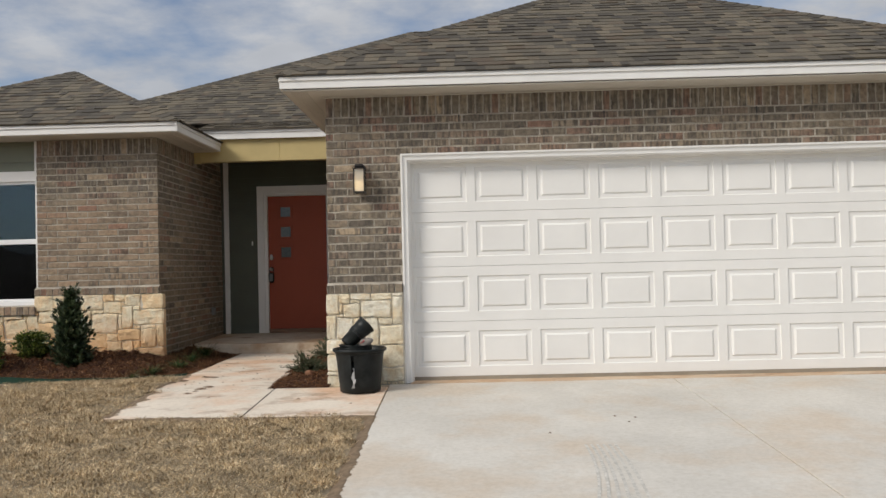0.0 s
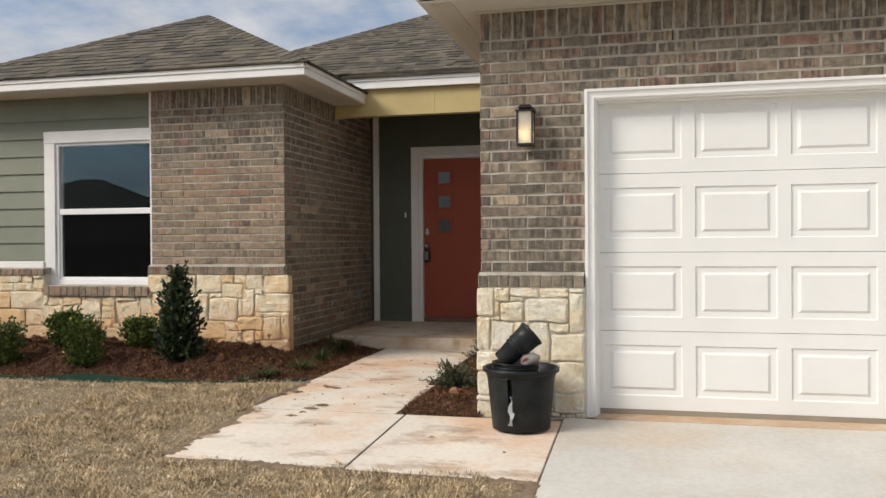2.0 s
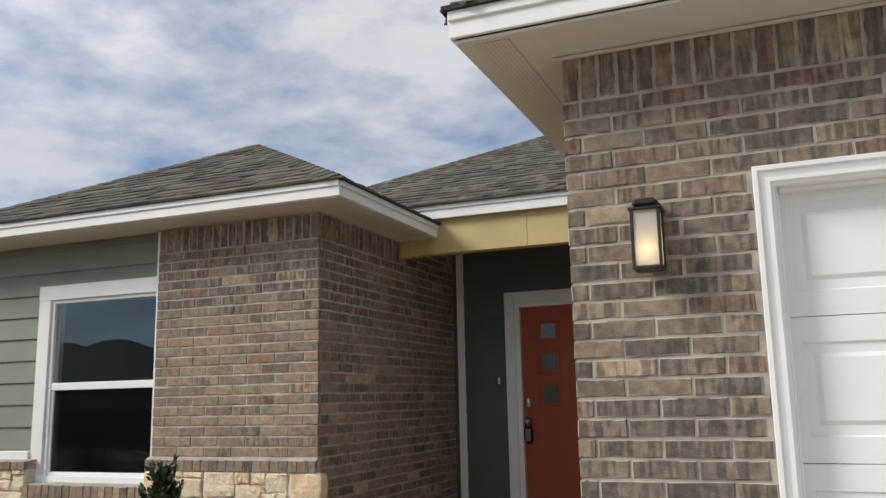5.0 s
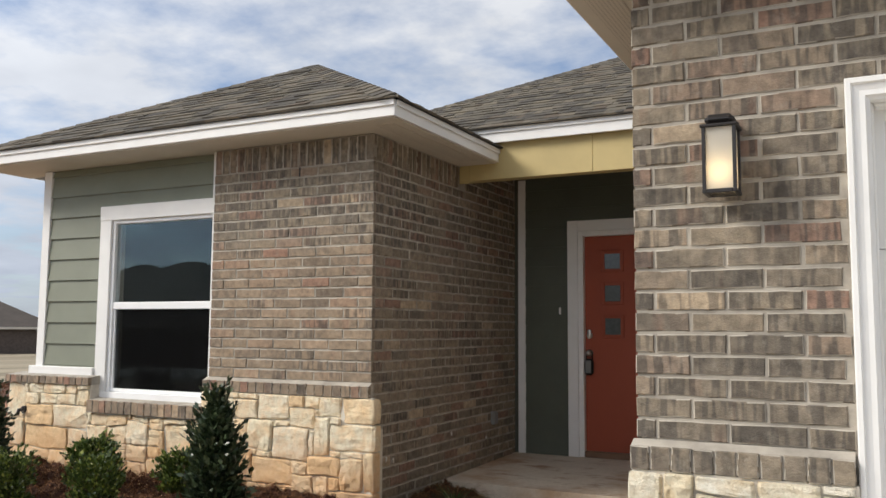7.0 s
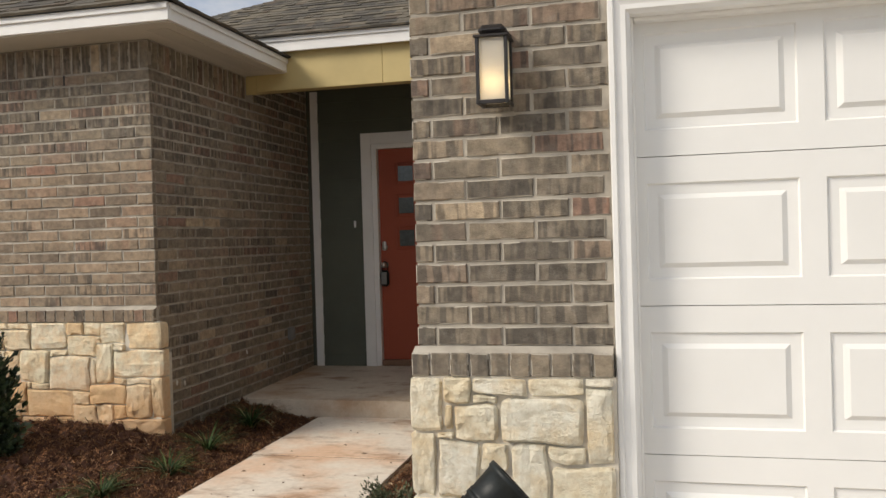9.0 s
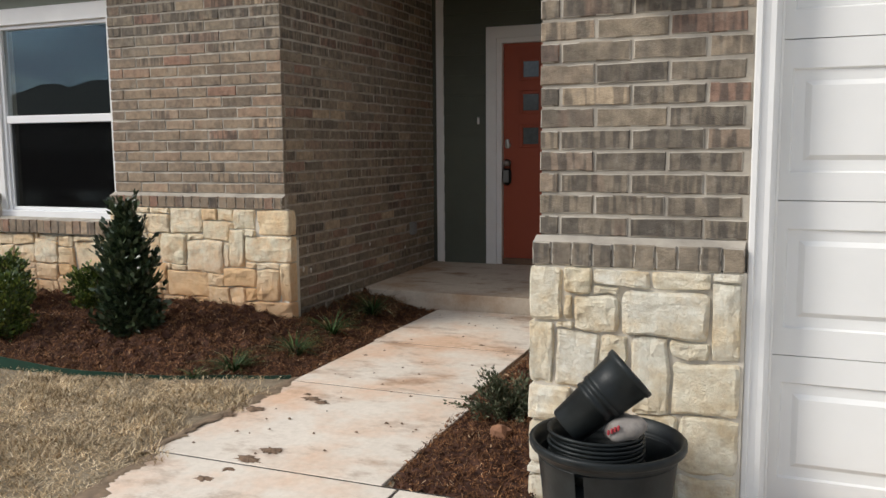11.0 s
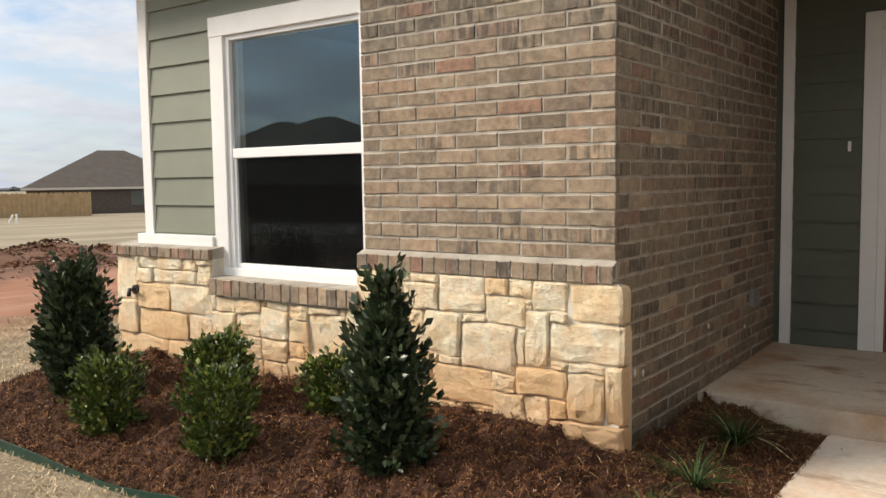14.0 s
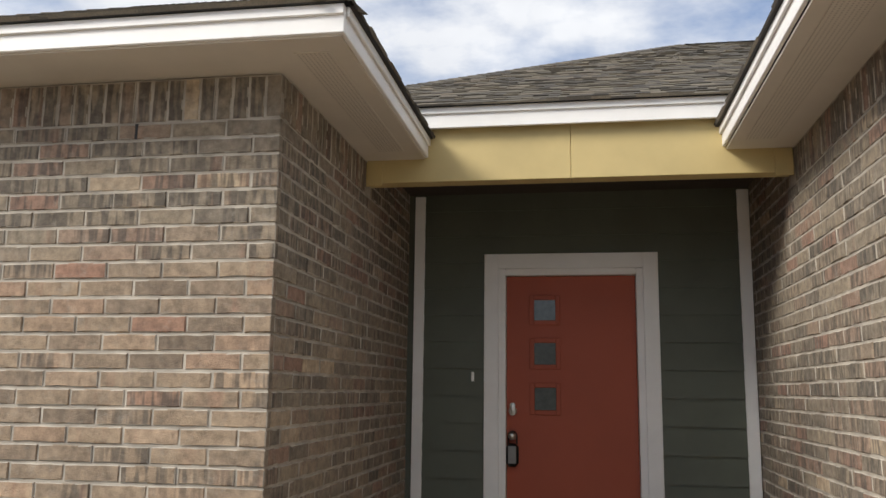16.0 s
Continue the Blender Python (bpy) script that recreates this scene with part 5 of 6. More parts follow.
bag = thing("paper_bag", (PX + 0.050, PY - 0.065, PZ0 + 0.42), "crumpled grey bag with red print on the pots", "bag")
part("bag_body", bagb, GREY_BAG, bag, "", True)
for k in range(4):
    part("print_bar", add_box(bmesh.new(), PX + 0.022 + 0.010 * k, PX + 0.029 + 0.010 * k, PY - 0.123, PY - 0.112, PZ0 + 0.448 + 0.006 * k, PZ0 + 0.463 + 0.006 * k, 0.002), RED_PRINT, bag, "red printed mark")


# ---------------------------------------------------------------- planting
def bed_edge(x):
    """Front edge of the left bed."""
    return float(np.interp(x, [-7.98, -7.85, -7.62, -7.29, -6.6, -5.99, -5.16, -4.18, -3.72, -3.40, -3.05], [9.90, 9.50, 9.16, 8.97, 8.91, 8.905, 8.90, 8.935, 9.07, 9.22, 9.33]))


def in_left_bed(x, y):
    if x > -3.03 or x < -7.98:
        return False
    top = LY - 0.02 if x < LX + 0.06 else 11.47
    return bed_edge(x) < y < top


def left_bed_z(x, y):
    d = min(y - bed_edge(x), -3.03 - x, x + 7.98)
    k = min(1.0, max(0.0, d / 0.75))
    k = k * k * (3 - 2 * k)
    near = min(1.0, max(0.0, (y - 9.2) / 1.1)) * min(1.0, max(0.0, (-3.45 - x) / 0.7))
    return 0.345 + 0.085 * k + 0.105 * near + k * (0.050 * noise.noise(Vector((x * 2.3, y * 2.3, 1.0))) + 0.050 * noise.noise(Vector((x * 6, y * 6, 4.0)))) + 0.058 * noise.noise(Vector((x * 12, y * 12, 2.0))) * (0.3 + 0.7 * k) + 0.024 * noise.noise(Vector((x * 27, y * 27, 7.0)))


def in_right_bed(x, y):
    return -1.965 + max(0, 9.24 - y) * 0.07 < x < GX + 0.01 and 8.10 < y < 11.46


def right_bed_z(x, y):
    d = min(x + 1.97, y - 8.10)
    k = min(1.0, max(0.0, d / 0.4))
    return 0.335 + 0.06 * k + 0.030 * noise.noise(Vector((x * 8, y * 8, 9.0))) * k + 0.022 * noise.noise(Vector((x * 25, y * 25, 7.0)))


def bed(name, inside, height, x0, x1, y0, y1, chips, label, seed):
    step = 0.022
    xs, ys = np.arange(x0, x1, step), np.arange(y0, y1, step)
    index, v, f = {}, [], []
    for j, y in enumerate(ys):
        for i, x in enumerate(xs):
            if inside(x, y):
                index[i, j] = len(v)
                v.append((x, y, height(x, y)))
    for i, j in index:
        q = [(i, j), (i + 1, j), (i + 1, j + 1), (i, j + 1)]
        if all(k in index for k in q):
            f.append([index[k] for k in q])
    soil = new(name, raw(name, v, f, plain("mulch_bed_base", (0.060, 0.024, 0.012), 0.95, vary=0.45, scale=22, bumps=0.8, fine=70)))
    structure(soil, label, "flower bed")
    r = np.random.RandomState(seed)
    pv, pt = [], []
    n = 0
    while n < chips:
        x, y = r.uniform(x0, x1), r.uniform(y0, y1)
        if not inside(x, y):
            continue
        z = height(x, y) + r.uniform(0.0, 0.012)
        a = r.uniform(0, math.pi)
        ln, w = r.uniform(0.005, 0.015) * (2.2 if r.uniform() < 0.12 else 1.0), r.uniform(0.0009, 0.0025)
        tilt = r.normal(0, 0.6)
        d = np.array([math.cos(a), math.sin(a), tilt]) * ln
        s = np.array([-math.sin(a), math.cos(a), r.normal(0, 0.5)]) * w
        c = np.array([x, y, z])
        b = len(pv)
        k = np.array([0, 0, r.uniform(0.002, 0.008)])
        pv += [c - d - s, c - d + s, c + k + s, c + k - s, c + d * 0.9 + s * 0.4, c + d * 0.9 - s * 0.4]
        pt += [(b, b + 1, b + 2), (b, b + 2, b + 3), (b + 3, b + 2, b + 4), (b + 3, b + 4, b + 5)]
        n += 1
    tagged(part("mulch_chips", tri_mesh("mulch_chips", pv, pt, MULCH), None, soil), "shredded red-brown bark mulch", "", "", "stuff")


bed("flower_bed_left", in_left_bed, left_bed_z, -8.0, -3.0, 8.88, 11.5, 95000, "bed of shredded red-brown bark mulch along the house", 5)
bed("flower_bed_right", in_right_bed, right_bed_z, -2.0, -1.28, 8.08, 11.5, 24000, "narrow mulch bed between the path and the garage", 6)

# green steel edging
edging = structure(new("garden_edging"), "dark green painted steel bed edging with scuffs", "edging")
pts = [(-7.55, 10.27), (-7.82, 10.12)] + [(x, bed_edge(x) - 0.012) for x in np.linspace(-7.98, -3.08, 44)]
for k in range(0, len(pts) - 1, 9):
    run = pts[k:k + 10]
    v, f = [], []
    for i, (x, y) in enumerate(run):
        a, b = run[max(0, i - 1)], run[min(len(run) - 1, i + 1)]
        t = Vector((b[0] - a[0], b[1] - a[1], 0)).normalized()
        nn = Vector((-t.y, t.x, 0)) * 0.003
        zb = 0.30
        zt = 0.388 - 0.010 * math.sin(x * 3.0) + 0.030 * noise.noise(Vector((x * 1.7, y * 1.7, 6.0))) - 0.02 * max(0, x + 3.8)
        for sgn in (-1, 1):
            v += [(x + sgn * nn.x, y + sgn * nn.y, zb), (x + sgn * nn.x, y + sgn * nn.y, zt)]
    for i in range(len(run) - 1):
        a = i * 4
        f += [(a, a + 4, a + 5, a + 1), (a + 2, a + 3, a + 7, a + 6), (a + 1, a + 5, a + 7, a + 3)]
    part("edging_strip", raw("edging_strip", v, f, GREEN_STEEL), None, edging)


def leaf_cloud(points, outs, length, width, r, droop=0.0):
    """Folded pointed leaves at the points, leaning along outs."""
    v, t = [], []
    for p, o in zip(points, outs):
        d = o + r.normal(0, 0.55, 3)
        d[2] += 0.25 - droop
        d /= np.linalg.norm(d) + 1e-6
        s = np.cross(d, r.normal(0, 1, 3))
        s /= np.linalg.norm(s) + 1e-6
        u = np.cross(s, d)
        ln, w = length * r.uniform(0.7, 1.25), width * r.uniform(0.75, 1.2)
        b = len(v)
        v += [p, p + d * ln * 0.5 + s * w + u * w * 0.35, p + d * ln, p + d * ln * 0.5 - s * w + u * w * 0.35]
        t += [(b, b + 1, b + 2), (b, b + 2, b + 3)]
    return v, t


def shrub(name, x, y, z, height, profile, leaves, size, mat, label, seed, lumps=0.18):
    """A trunk with side branches inside a crown of leaves; profile: radius by share of height."""
    r = np.random.RandomState(seed)
    t = thing(name, (x, y, z), label, "shrub")
    tr = bmesh.new()
    add_tube(tr, (x, y, z - 0.04), (x, y, z + height * 0.85), 0.014, 0.004, 8)
    hs, rs = zip(*profile)
    for k in range(14):
        h = r.uniform(0.08, 0.8)
        a = r.uniform(0, 2 * math.pi)
        rad = np.interp(h, hs, rs) * 0.8
        add_tube(tr, (x, y, z + h * height * 0.8), (x + rad * math.cos(a), y + rad * math.sin(a), z + h * height + 0.05), 0.005, 0.002, 5)
    part("trunk", tr, BARK, t)
    pts_, outs = [], []
    ph = r.uniform(0, 10, 3)
    for k in range(leaves):
        h = r.beta(1.15, 1.35)
        a = r.uniform(0, 2 * math.pi)
        lump = 1 + lumps * noise.noise(Vector((math.cos(a) * 1.6 + ph[0], math.sin(a) * 1.6 + ph[1], h * 5 + ph[2]))) * 1.6 + 0.22 * noise.noise(Vector((math.cos(a) * 5, math.sin(a) * 5, h * 14 + ph[0])))
        rad = np.interp(h, hs, rs) * lump * math.sqrt(r.uniform(0.12, 1.0))
        pts_.append(np.array([x + rad * math.cos(a), y + rad * math.sin(a), z + h * height]))
        outs.append(np.array([math.cos(a), math.sin(a), 0.35 + h]))
    for k in range(leaves // 60):
        h = r.uniform(0.05, 1.0)
        a = r.uniform(0, 2 * math.pi)
        rad = np.interp(h, hs, rs)
        o = np.array([math.cos(a), math.sin(a), 0.5 + 1.3 * h])
        o /= np.linalg.norm(o)
        p_ = np.array([x + rad * math.cos(a), y + rad * math.sin(a), z + h * height])
        for q in range(9):
            pts_.append(p_ + o * size[0] * 0.22 * q + r.normal(0, 0.006, 3))
            outs.append(o * 1.2)
    v, f = leaf_cloud(pts_, outs, size[0], size[1], r)
    part("crown", tri_mesh("crown", v, f, mat), None, t)
    return t


CONE = [(0.0, 0.11), (0.10, 0.155), (0.30, 0.155), (0.55, 0.120), (0.8, 0.072), (0.95, 0.022), (1.0, 0.006)]
COLUMN = [(0.0, 0.09), (0.12, 0.145), (0.4, 0.170), (0.7, 0.160), (0.88, 0.115), (1.0, 0.035)]
TUFT = [(0.0, 0.085), (0.15, 0.125), (0.45, 0.150), (0.75, 0.150), (0.92, 0.115), (1.0, 0.06)]
def bedded(x, y):
    return left_bed_z(x, y) - 0.015


shrub("holly", -4.50, 9.60, bedded(-4.50, 9.60), 1.30 - bedded(-4.50, 9.60), CONE, 4600, (0.056, 0.0150), HOLLY, "dark green cone-shaped holly standing in bark mulch", 11, 0.34)
shrub("holly", -6.92, 9.57, bedded(-6.92, 9.57), 1.24 - bedded(-6.92, 9.57), COLUMN, 5200, (0.056, 0.0150), HOLLY, "dark green columnar holly at the end of the bed", 12, 0.30)
BOX = "bright-tipped upright boxwood shrub in bark mulch"
for bx, by, top, bs in ((-6.22, 9.33, 0.80, 13), (-5.36, 9.36, 0.83, 14), (-5.88, 9.80, 0.86, 15), (-5.15, 9.99, 0.80, 16)):
    shrub("boxwood", bx, by, bedded(bx, by), top - bedded(bx, by), TUFT, 2600, (0.034, 0.0105), BOXWOOD, BOX, bs, 0.62)


def grass_clump(name, x, y, z, blades, reach, mat, label, seed, category, up=0.85):
    r = np.random.RandomState(seed)
    v, t = [], []
    for k in range(blades):
        a = r.uniform(0, 2 * math.pi)
        ln = reach * r.uniform(0.55, 1.1)
        lean_ = r.uniform(0.45, 1.15)
        d = np.array([math.cos(a), math.sin(a)])
        s = np.array([-math.sin(a), math.cos(a), 0]) * r.uniform(0.003, 0.0055)
        o = np.array([x, y, z]) + np.array([*(d * r.uniform(0, 0.035)), -0.01])
        b = len(v)
        for i in range(5):
            q = i / 4
            h = up * ln * (0.95 * q - lean_ * 0.62 * q * q)
            c = o + np.array([d[0] * ln * lean_ * q * (0.55 + 0.5 * q), d[1] * ln * lean_ * q * (0.55 + 0.5 * q), max(h, -0.0)])
            w = 1 - q * 0.85
            v += [c - s * w, c + s * w]
        for i in range(4):
            e = b + 2 * i
            t += [(e, e + 1, e + 3), (e, e + 3, e + 2)]
    ob = new(name, tri_mesh(name, v, t, mat))
    return tagged(ob, label, category)


for i, (x, y, rch, n_) in enumerate(((-3.48, 9.32, 0.25, 120), (-3.33, 9.76, 0.27, 130), (-3.34, 10.26, 0.30, 80), (-3.36, 10.92, 0.38, 130), (-3.62, 9.12, 0.12, 36), (-5.02, 8.86, 0.11, 30))):
    grass_clump("liriope_clump", x, y, left_bed_z(x, y), n_, rch, LIRIOPE, "tuft of arching green liriope blades in mulch", 30 + i, "grass clump")


def twiggy(x, y, z, reach, seed):
    """A low spreading shrub of fine twigs with tiny leaves."""
    r = np.random.RandomState(seed)
    t = thing("low_shrub", (x, y, z), "low grey-green twiggy shrub in mulch beside the path", "shrub")
    tw = bmesh.new()
    tips, outs = [], []
    for k in range(110):
        a, e = r.uniform(0, 2 * math.pi), r.uniform(0.25, 1.35)
        ln = reach * r.uniform(0.5, 1.0)
        d = np.array([math.cos(a) * math.cos(e), math.sin(a) * math.cos(e), math.sin(e) * 0.8])
        p1 = np.array([x, y, z]) + d * ln
        add_tube(tw, (x + r.uniform(-.03, .03), y + r.uniform(-.03, .03), z - 0.01), tuple(p1), 0.0022, 0.001, 4)
        for j in range(40):
            q = r.uniform(0.25, 1.02)
            tips.append(np.array([x, y, z]) + d * ln * q + r.normal(0, 0.008, 3))
            outs.append(d * 1.5)
    part("twigs", tw, BARK, t)
    v, f = leaf_cloud(tips, outs, 0.021, 0.0050, r)
    part("crown", tri_mesh("crown", v, f, JUNIPER), None, t)


twiggy(-1.66, 8.98, 0.385, 0.30, 41)
twiggy(-1.62, 10.45, 0.385, 0.34, 42)
clod = bmesh.new()
bmesh.ops.create_icosphere(clod, subdivisions=2, radius=0.045, matrix=Matrix.Translation((-1.60, 8.68, 0.40)))
for v_ in clod.verts:
    v_.co += v_.normal * 0.02 * noise.noise(v_.co * 25)
tagged(part("dirt_clod", clod, plain("red_clay", (0.27, 0.135, 0.075), 0.95, vary=0.3, scale=30, bumps=0.6, fine=80)), "reddish dirt clod lying on the mulch", "clod")

# mud on the path
rr = random.Random(8)
for x, y, s in ((-2.75, 8.97, 0.075), (-2.66, 8.93, 0.06), (-2.80, 9.03, 0.03), (-2.93, 8.72, 0.08), (-2.99, 8.60, 0.05), (-2.52, 8.26, 0.07), (-2.56, 8.14, 0.08), (-2.58, 8.03, 0.04), (-2.62, 7.92, 0.055), (-1.50, 7.55, 0.03), (-2.2, 8.75, 0.015),
                (-2.4, 9.6, 0.015), (-2.55, 9.7, 0.012), (-2.45, 8.5, 0.012), (-2.3, 10.4, 0.03), (-2.5, 10.6, 0.02), (-2.8, 8.4, 0.014), (-2.35, 7.7, 0.012), (-2.9, 9.9, 0.02), (-1.0, 7.3, 0.018), (0.6, 6.1, 0.016), (1.15, 6.6, 0.02), (1.22, 6.4, 0.016), (1.3, 6.55, 0.018)):
    n_ = 26
    s *= 0.78
    z_ = slab_z(y) + 0.001
    v = [(x, y, z_ + 0.006 + 0.05 * s)]
    for i in range(n_):
        a = 2 * math.pi * i / n_
        q = s * (0.45 + 1.1 * abs(noise.noise(Vector((x * 7 + math.cos(a) * 1.9, y * 7 + math.sin(a) * 1.9, 3.0)))) + rr.uniform(-0.12, 0.16))
        v.append((x + q * 1.25 * math.cos(a), y + q * math.sin(a) * 0.8, slab_z(y + q * math.sin(a) * 0.8) - 0.001))
    f = [(0, 1 + i, 1 + (i + 1) % n_) for i in range(n_)]
    tagged(new("mud_clump", raw("mud_clump", v, f, MUD)), "dried brown mud clump on the pale concrete", "mud", "mud on the concrete")

for k in range(40):
    x, y, s = rr.uniform(-2.95, -2.02), rr.uniform(8.2, 11.4), rr.uniform(0.004, 0.011)
    n_ = 9
    v = [(x, y, slab_z(y) + 0.002 + 0.4 * s)]
    for i in range(n_):
        a = 2 * math.pi * i / n_
        q = s * rr.uniform(0.6, 1.3)
        v.append((x + q * math.cos(a), y + q * math.sin(a), slab_z(y) - 0.001))
    tagged(new("mud_crumb", raw("mud_crumb", v, [(0, 1 + i, 1 + (i + 1) % n_) for i in range(n_)], MUD)), "small dark mud crumb on the pale concrete", "mud", "mud on the concrete")

# soil washed over the edges of the path and the driveway
SOIL = plain("damp_soil", (0.19, 0.135, 0.085), 0.95, vary=0.35, scale=18, bumps=0.7, fine=60)


def soil_edge(x0, y0, x1, y1, nx_, ny_, seed, wide):
    v, f = [], []
    n = 420
    for i in range(n + 1):
        q = i / n
        x, y = x0 + (x1 - x0) * q, y0 + (y1 - y0) * q
        k = wide * (0.25 + 0.9 * max(-0.25, noise.noise(Vector((x * 2.3, y * 2.3, seed)))) + 0.5 * noise.noise(Vector((x * 11, y * 11, seed))) + 0.4 * noise.noise(Vector((x * 37, y * 37, seed))))
        k = max(0.012, k)
        for o, h in ((-0.10, -0.030), (-0.015, 0.001), (k * 0.6, 0.003), (k, -0.002)):
            px_, py_ = x + nx_ * o, y + ny_ * o
            v.append((px_, py_, slab_z(py_) + h))
    for i in range(n):
        for j in range(3):
            a = 4 * i + j
            f.append((a, a + 4, a + 5, a + 1))
    return tagged(new("soil_edge", raw("soil_edge", v, f, SOIL, True)), "brown soil washed over the concrete edge", "soil", "", "stuff")


soil_edge(-3.03, 8.06, -3.03, 9.30, 1, 0, 3.0, 0.09)
soil_edge(-2.98, 6.90, -2.98, 8.06, 1, 0, 5.0, 0.14)
soil_edge(-2.98, 6.84, -0.74, 6.78, 0, 1, 7.0, 0.10)
soil_edge(-0.735, 2.5, -0.735, 6.76, 1, 0, 9.0, 0.06)

# tyre marks on the driveway
marks = structure(new("tyre_mark"), "faint grey tyre tread marks on the driveway", "stain")
for k in range(6):
    v, f = [], []
    for i in range(16):
        q = i / 15
        y = 5.75 - 1.9 * q
        x = 0.80 + 0.040 * k - 0.36 * q * q * (1 - 0.11 * k) + 0.06 * q
        w = 0.010
        v += [(x - w, y, slab_z(y) + 0.003), (x + w, y, slab_z(y) + 0.003)]
    f = [(2 * i, 2 * i + 2, 2 * i + 3, 2 * i + 1) for i in range(15)]
    part("tread_line", raw("tread_line", v, f, TREAD), None, marks)


# ---------------------------------------------------------------- far houses, fences
def plain_house(name, x, y, z, w, d, eave, ridge, yaw, wall_mat, roof_mat, label, windows=(), gable=False):
    t = thing(name, (x, y, z), label, "house")
    m = Matrix.Translation((x, y, z)) @ Matrix.Rotation(radians(yaw), 4, "Z")

    def put(nm, bm, mat, par, lab=""):
        bmesh.ops.transform(bm, matrix=m, verts=bm.verts)
        return part(nm, bm, mat, par, lab)

    put("wall", add_box(bmesh.new(), -w / 2, w / 2, -d / 2, d / 2, -0.6, eave), wall_mat, t)
    o = 0.45
    rb_ = bmesh.new()
    c = [rb_.verts.new(p) for p in ((-w / 2 - o, -d / 2 - o, eave - 0.05), (w / 2 + o, -d / 2 - o, eave - 0.05), (w / 2 + o, d / 2 + o, eave - 0.05), (-w / 2 - o, d / 2 + o, eave - 0.05))]
    run_ = w / 2 + o if gable else max(0.8, (w - d) / 2)
    e0, e1 = rb_.verts.new((-run_, 0, ridge)), rb_.verts.new((run_, 0, ridge))
    rb_.faces.new((c[0], c[1], e1, e0))
    rb_.faces.new((c[2], c[3], e0, e1))
    rb_.faces.new((c[1], c[2], e1))
    rb_.faces.new((c[3], c[0], e0))
    rb_.faces.new((c[3], c[2], c[1], c[0]))
    put("roof", rb_, roof_mat, t)
    for b_ in ((-w / 2 - o, w / 2 + o, -d / 2 - o - 0.03, -d / 2 - o), (-w / 2 - o, w / 2 + o, d / 2 + o, d / 2 + o + 0.03)):
        put("fascia", add_box(bmesh.new(), *b_, eave - 0.22, eave - 0.02), SOFFIT, t)
    for side, u, zz, ww, hh in windows:
        wb, pb = bmesh.new(), bmesh.new()
        yy = side * d / 2
        add_box(wb, u - ww / 2 - 0.08, u + ww / 2 + 0.08, yy - 0.05, yy + 0.05, zz - 0.08, zz + hh + 0.08)
        add_box(pb, u - ww / 2, u + ww / 2, yy - 0.07, yy + 0.07, zz, zz + hh)
        wo = put("window", wb, FAR_TRIM, t)
        put("pane", pb, DOOR_GLASS, wo)
    return t


FAR_ROOF = plain("far_shingle", (0.080, 0.066, 0.056), 0.95, vary=0.15, scale=1.5)
FAR_BRICK = plain("far_brick", (0.10, 0.078, 0.066), 0.9, vary=0.25, scale=5)
FAR_TRIM = plain("far_window_trim", (0.16, 0.15, 0.14), 0.8)
FAR_BUFF = plain("far_buff_brick", (0.20, 0.165, 0.13), 0.9, vary=0.2, scale=4)
FAR_GREY = plain("far_grey_siding", (0.13, 0.13, 0.12), 0.9, vary=0.2, scale=4)


def polar(az_, dist):
    return -1.23 - dist * math.sin(radians(az_)), 5.95 + dist * math.cos(radians(az_))


hx, hy = polar(57.0, 92)
plain_house("house", hx, hy, -0.95, 15.5, 13.0, 2.55, 6.15, 62, FAR_BRICK, FAR_ROOF, "dark brick house with a brown hip roof beyond the field", ((-1, -3.0, 0.9, 0.9, 1.3), (-1, 1.6, 0.9, 0.9, 1.3)))
for az_, dd, w_, rg, mt in ((42.7, 320, 13, 7.6, FAR_BUFF), (40.45, 300, 12, 8.6, FAR_GREY), (44.9, 330, 14, 7.4, FAR_BRICK), (38.0, 310, 13, 8.0, FAR_BUFF)):
    hx, hy = polar(az_, dd)
    plain_house("house", hx, hy, -1.6, w_, 10, 4.6, rg, 30, mt, FAR_ROOF, "distant new house with a grey shingle roof", ((-1, -3.6, 0.9, 1.2, 1.4), (-1, 0.0, 0.9, 1.2, 1.4), (-1, 3.6, 0.9, 1.2, 1.4)), rg > 8)
# houses across the street, behind the walker
for x, y, w_, d_, rg, mt in ((-18.0, -30.0, 15, 11.5, 5.9, FAR_BRICK), (-35.8, -30.0, 16, 14.5, 6.72, FAR_BRICK), (-53.6, -40.0, 24, 22, 8.25, FAR_BRICK), (-69.6, -50.0, 24, 22, 9.15, FAR_BRICK), (-2.0, -30.0, 15, 11.5, 6.3, FAR_GREY), (15.0, -30.0, 15, 11.5, 6.2, FAR_BRICK)):
    plain_house("house", x, y, -0.85, w_, d_, 2.7, rg, 180, mt, FAR_ROOF, "single-storey brick house across the street", ((-1, -4.5, 0.9, 1.2, 1.5), (-1, 4.0, 0.9, 1.2, 1.5)))
street = structure(new("road", raw("road", [(x, y, z) for x in np.linspace(-300, 300, 41) for y, z in ((-19.0, 0), (-11.0, 0))], [(2 * i, 2 * i + 2, 2 * i + 3, 2 * i + 1) for i in range(40)], plain("street_concrete", (0.34, 0.33, 0.31), 0.9, vary=0.12, scale=1.2))), "pale concrete street in front of the houses", "road")
for v_ in street.data.vertices:
    v_.co.z = ground_z(v_.co.x, v_.co.y) + 0.06

CEDAR = plain("raw_pine", (0.42, 0.29, 0.155), 0.85, vary=0.18, scale=2.0)
DARK_FENCE = plain("dark_mesh", (0.035, 0.034, 0.034), 0.8, vary=0.2, scale=1.0)


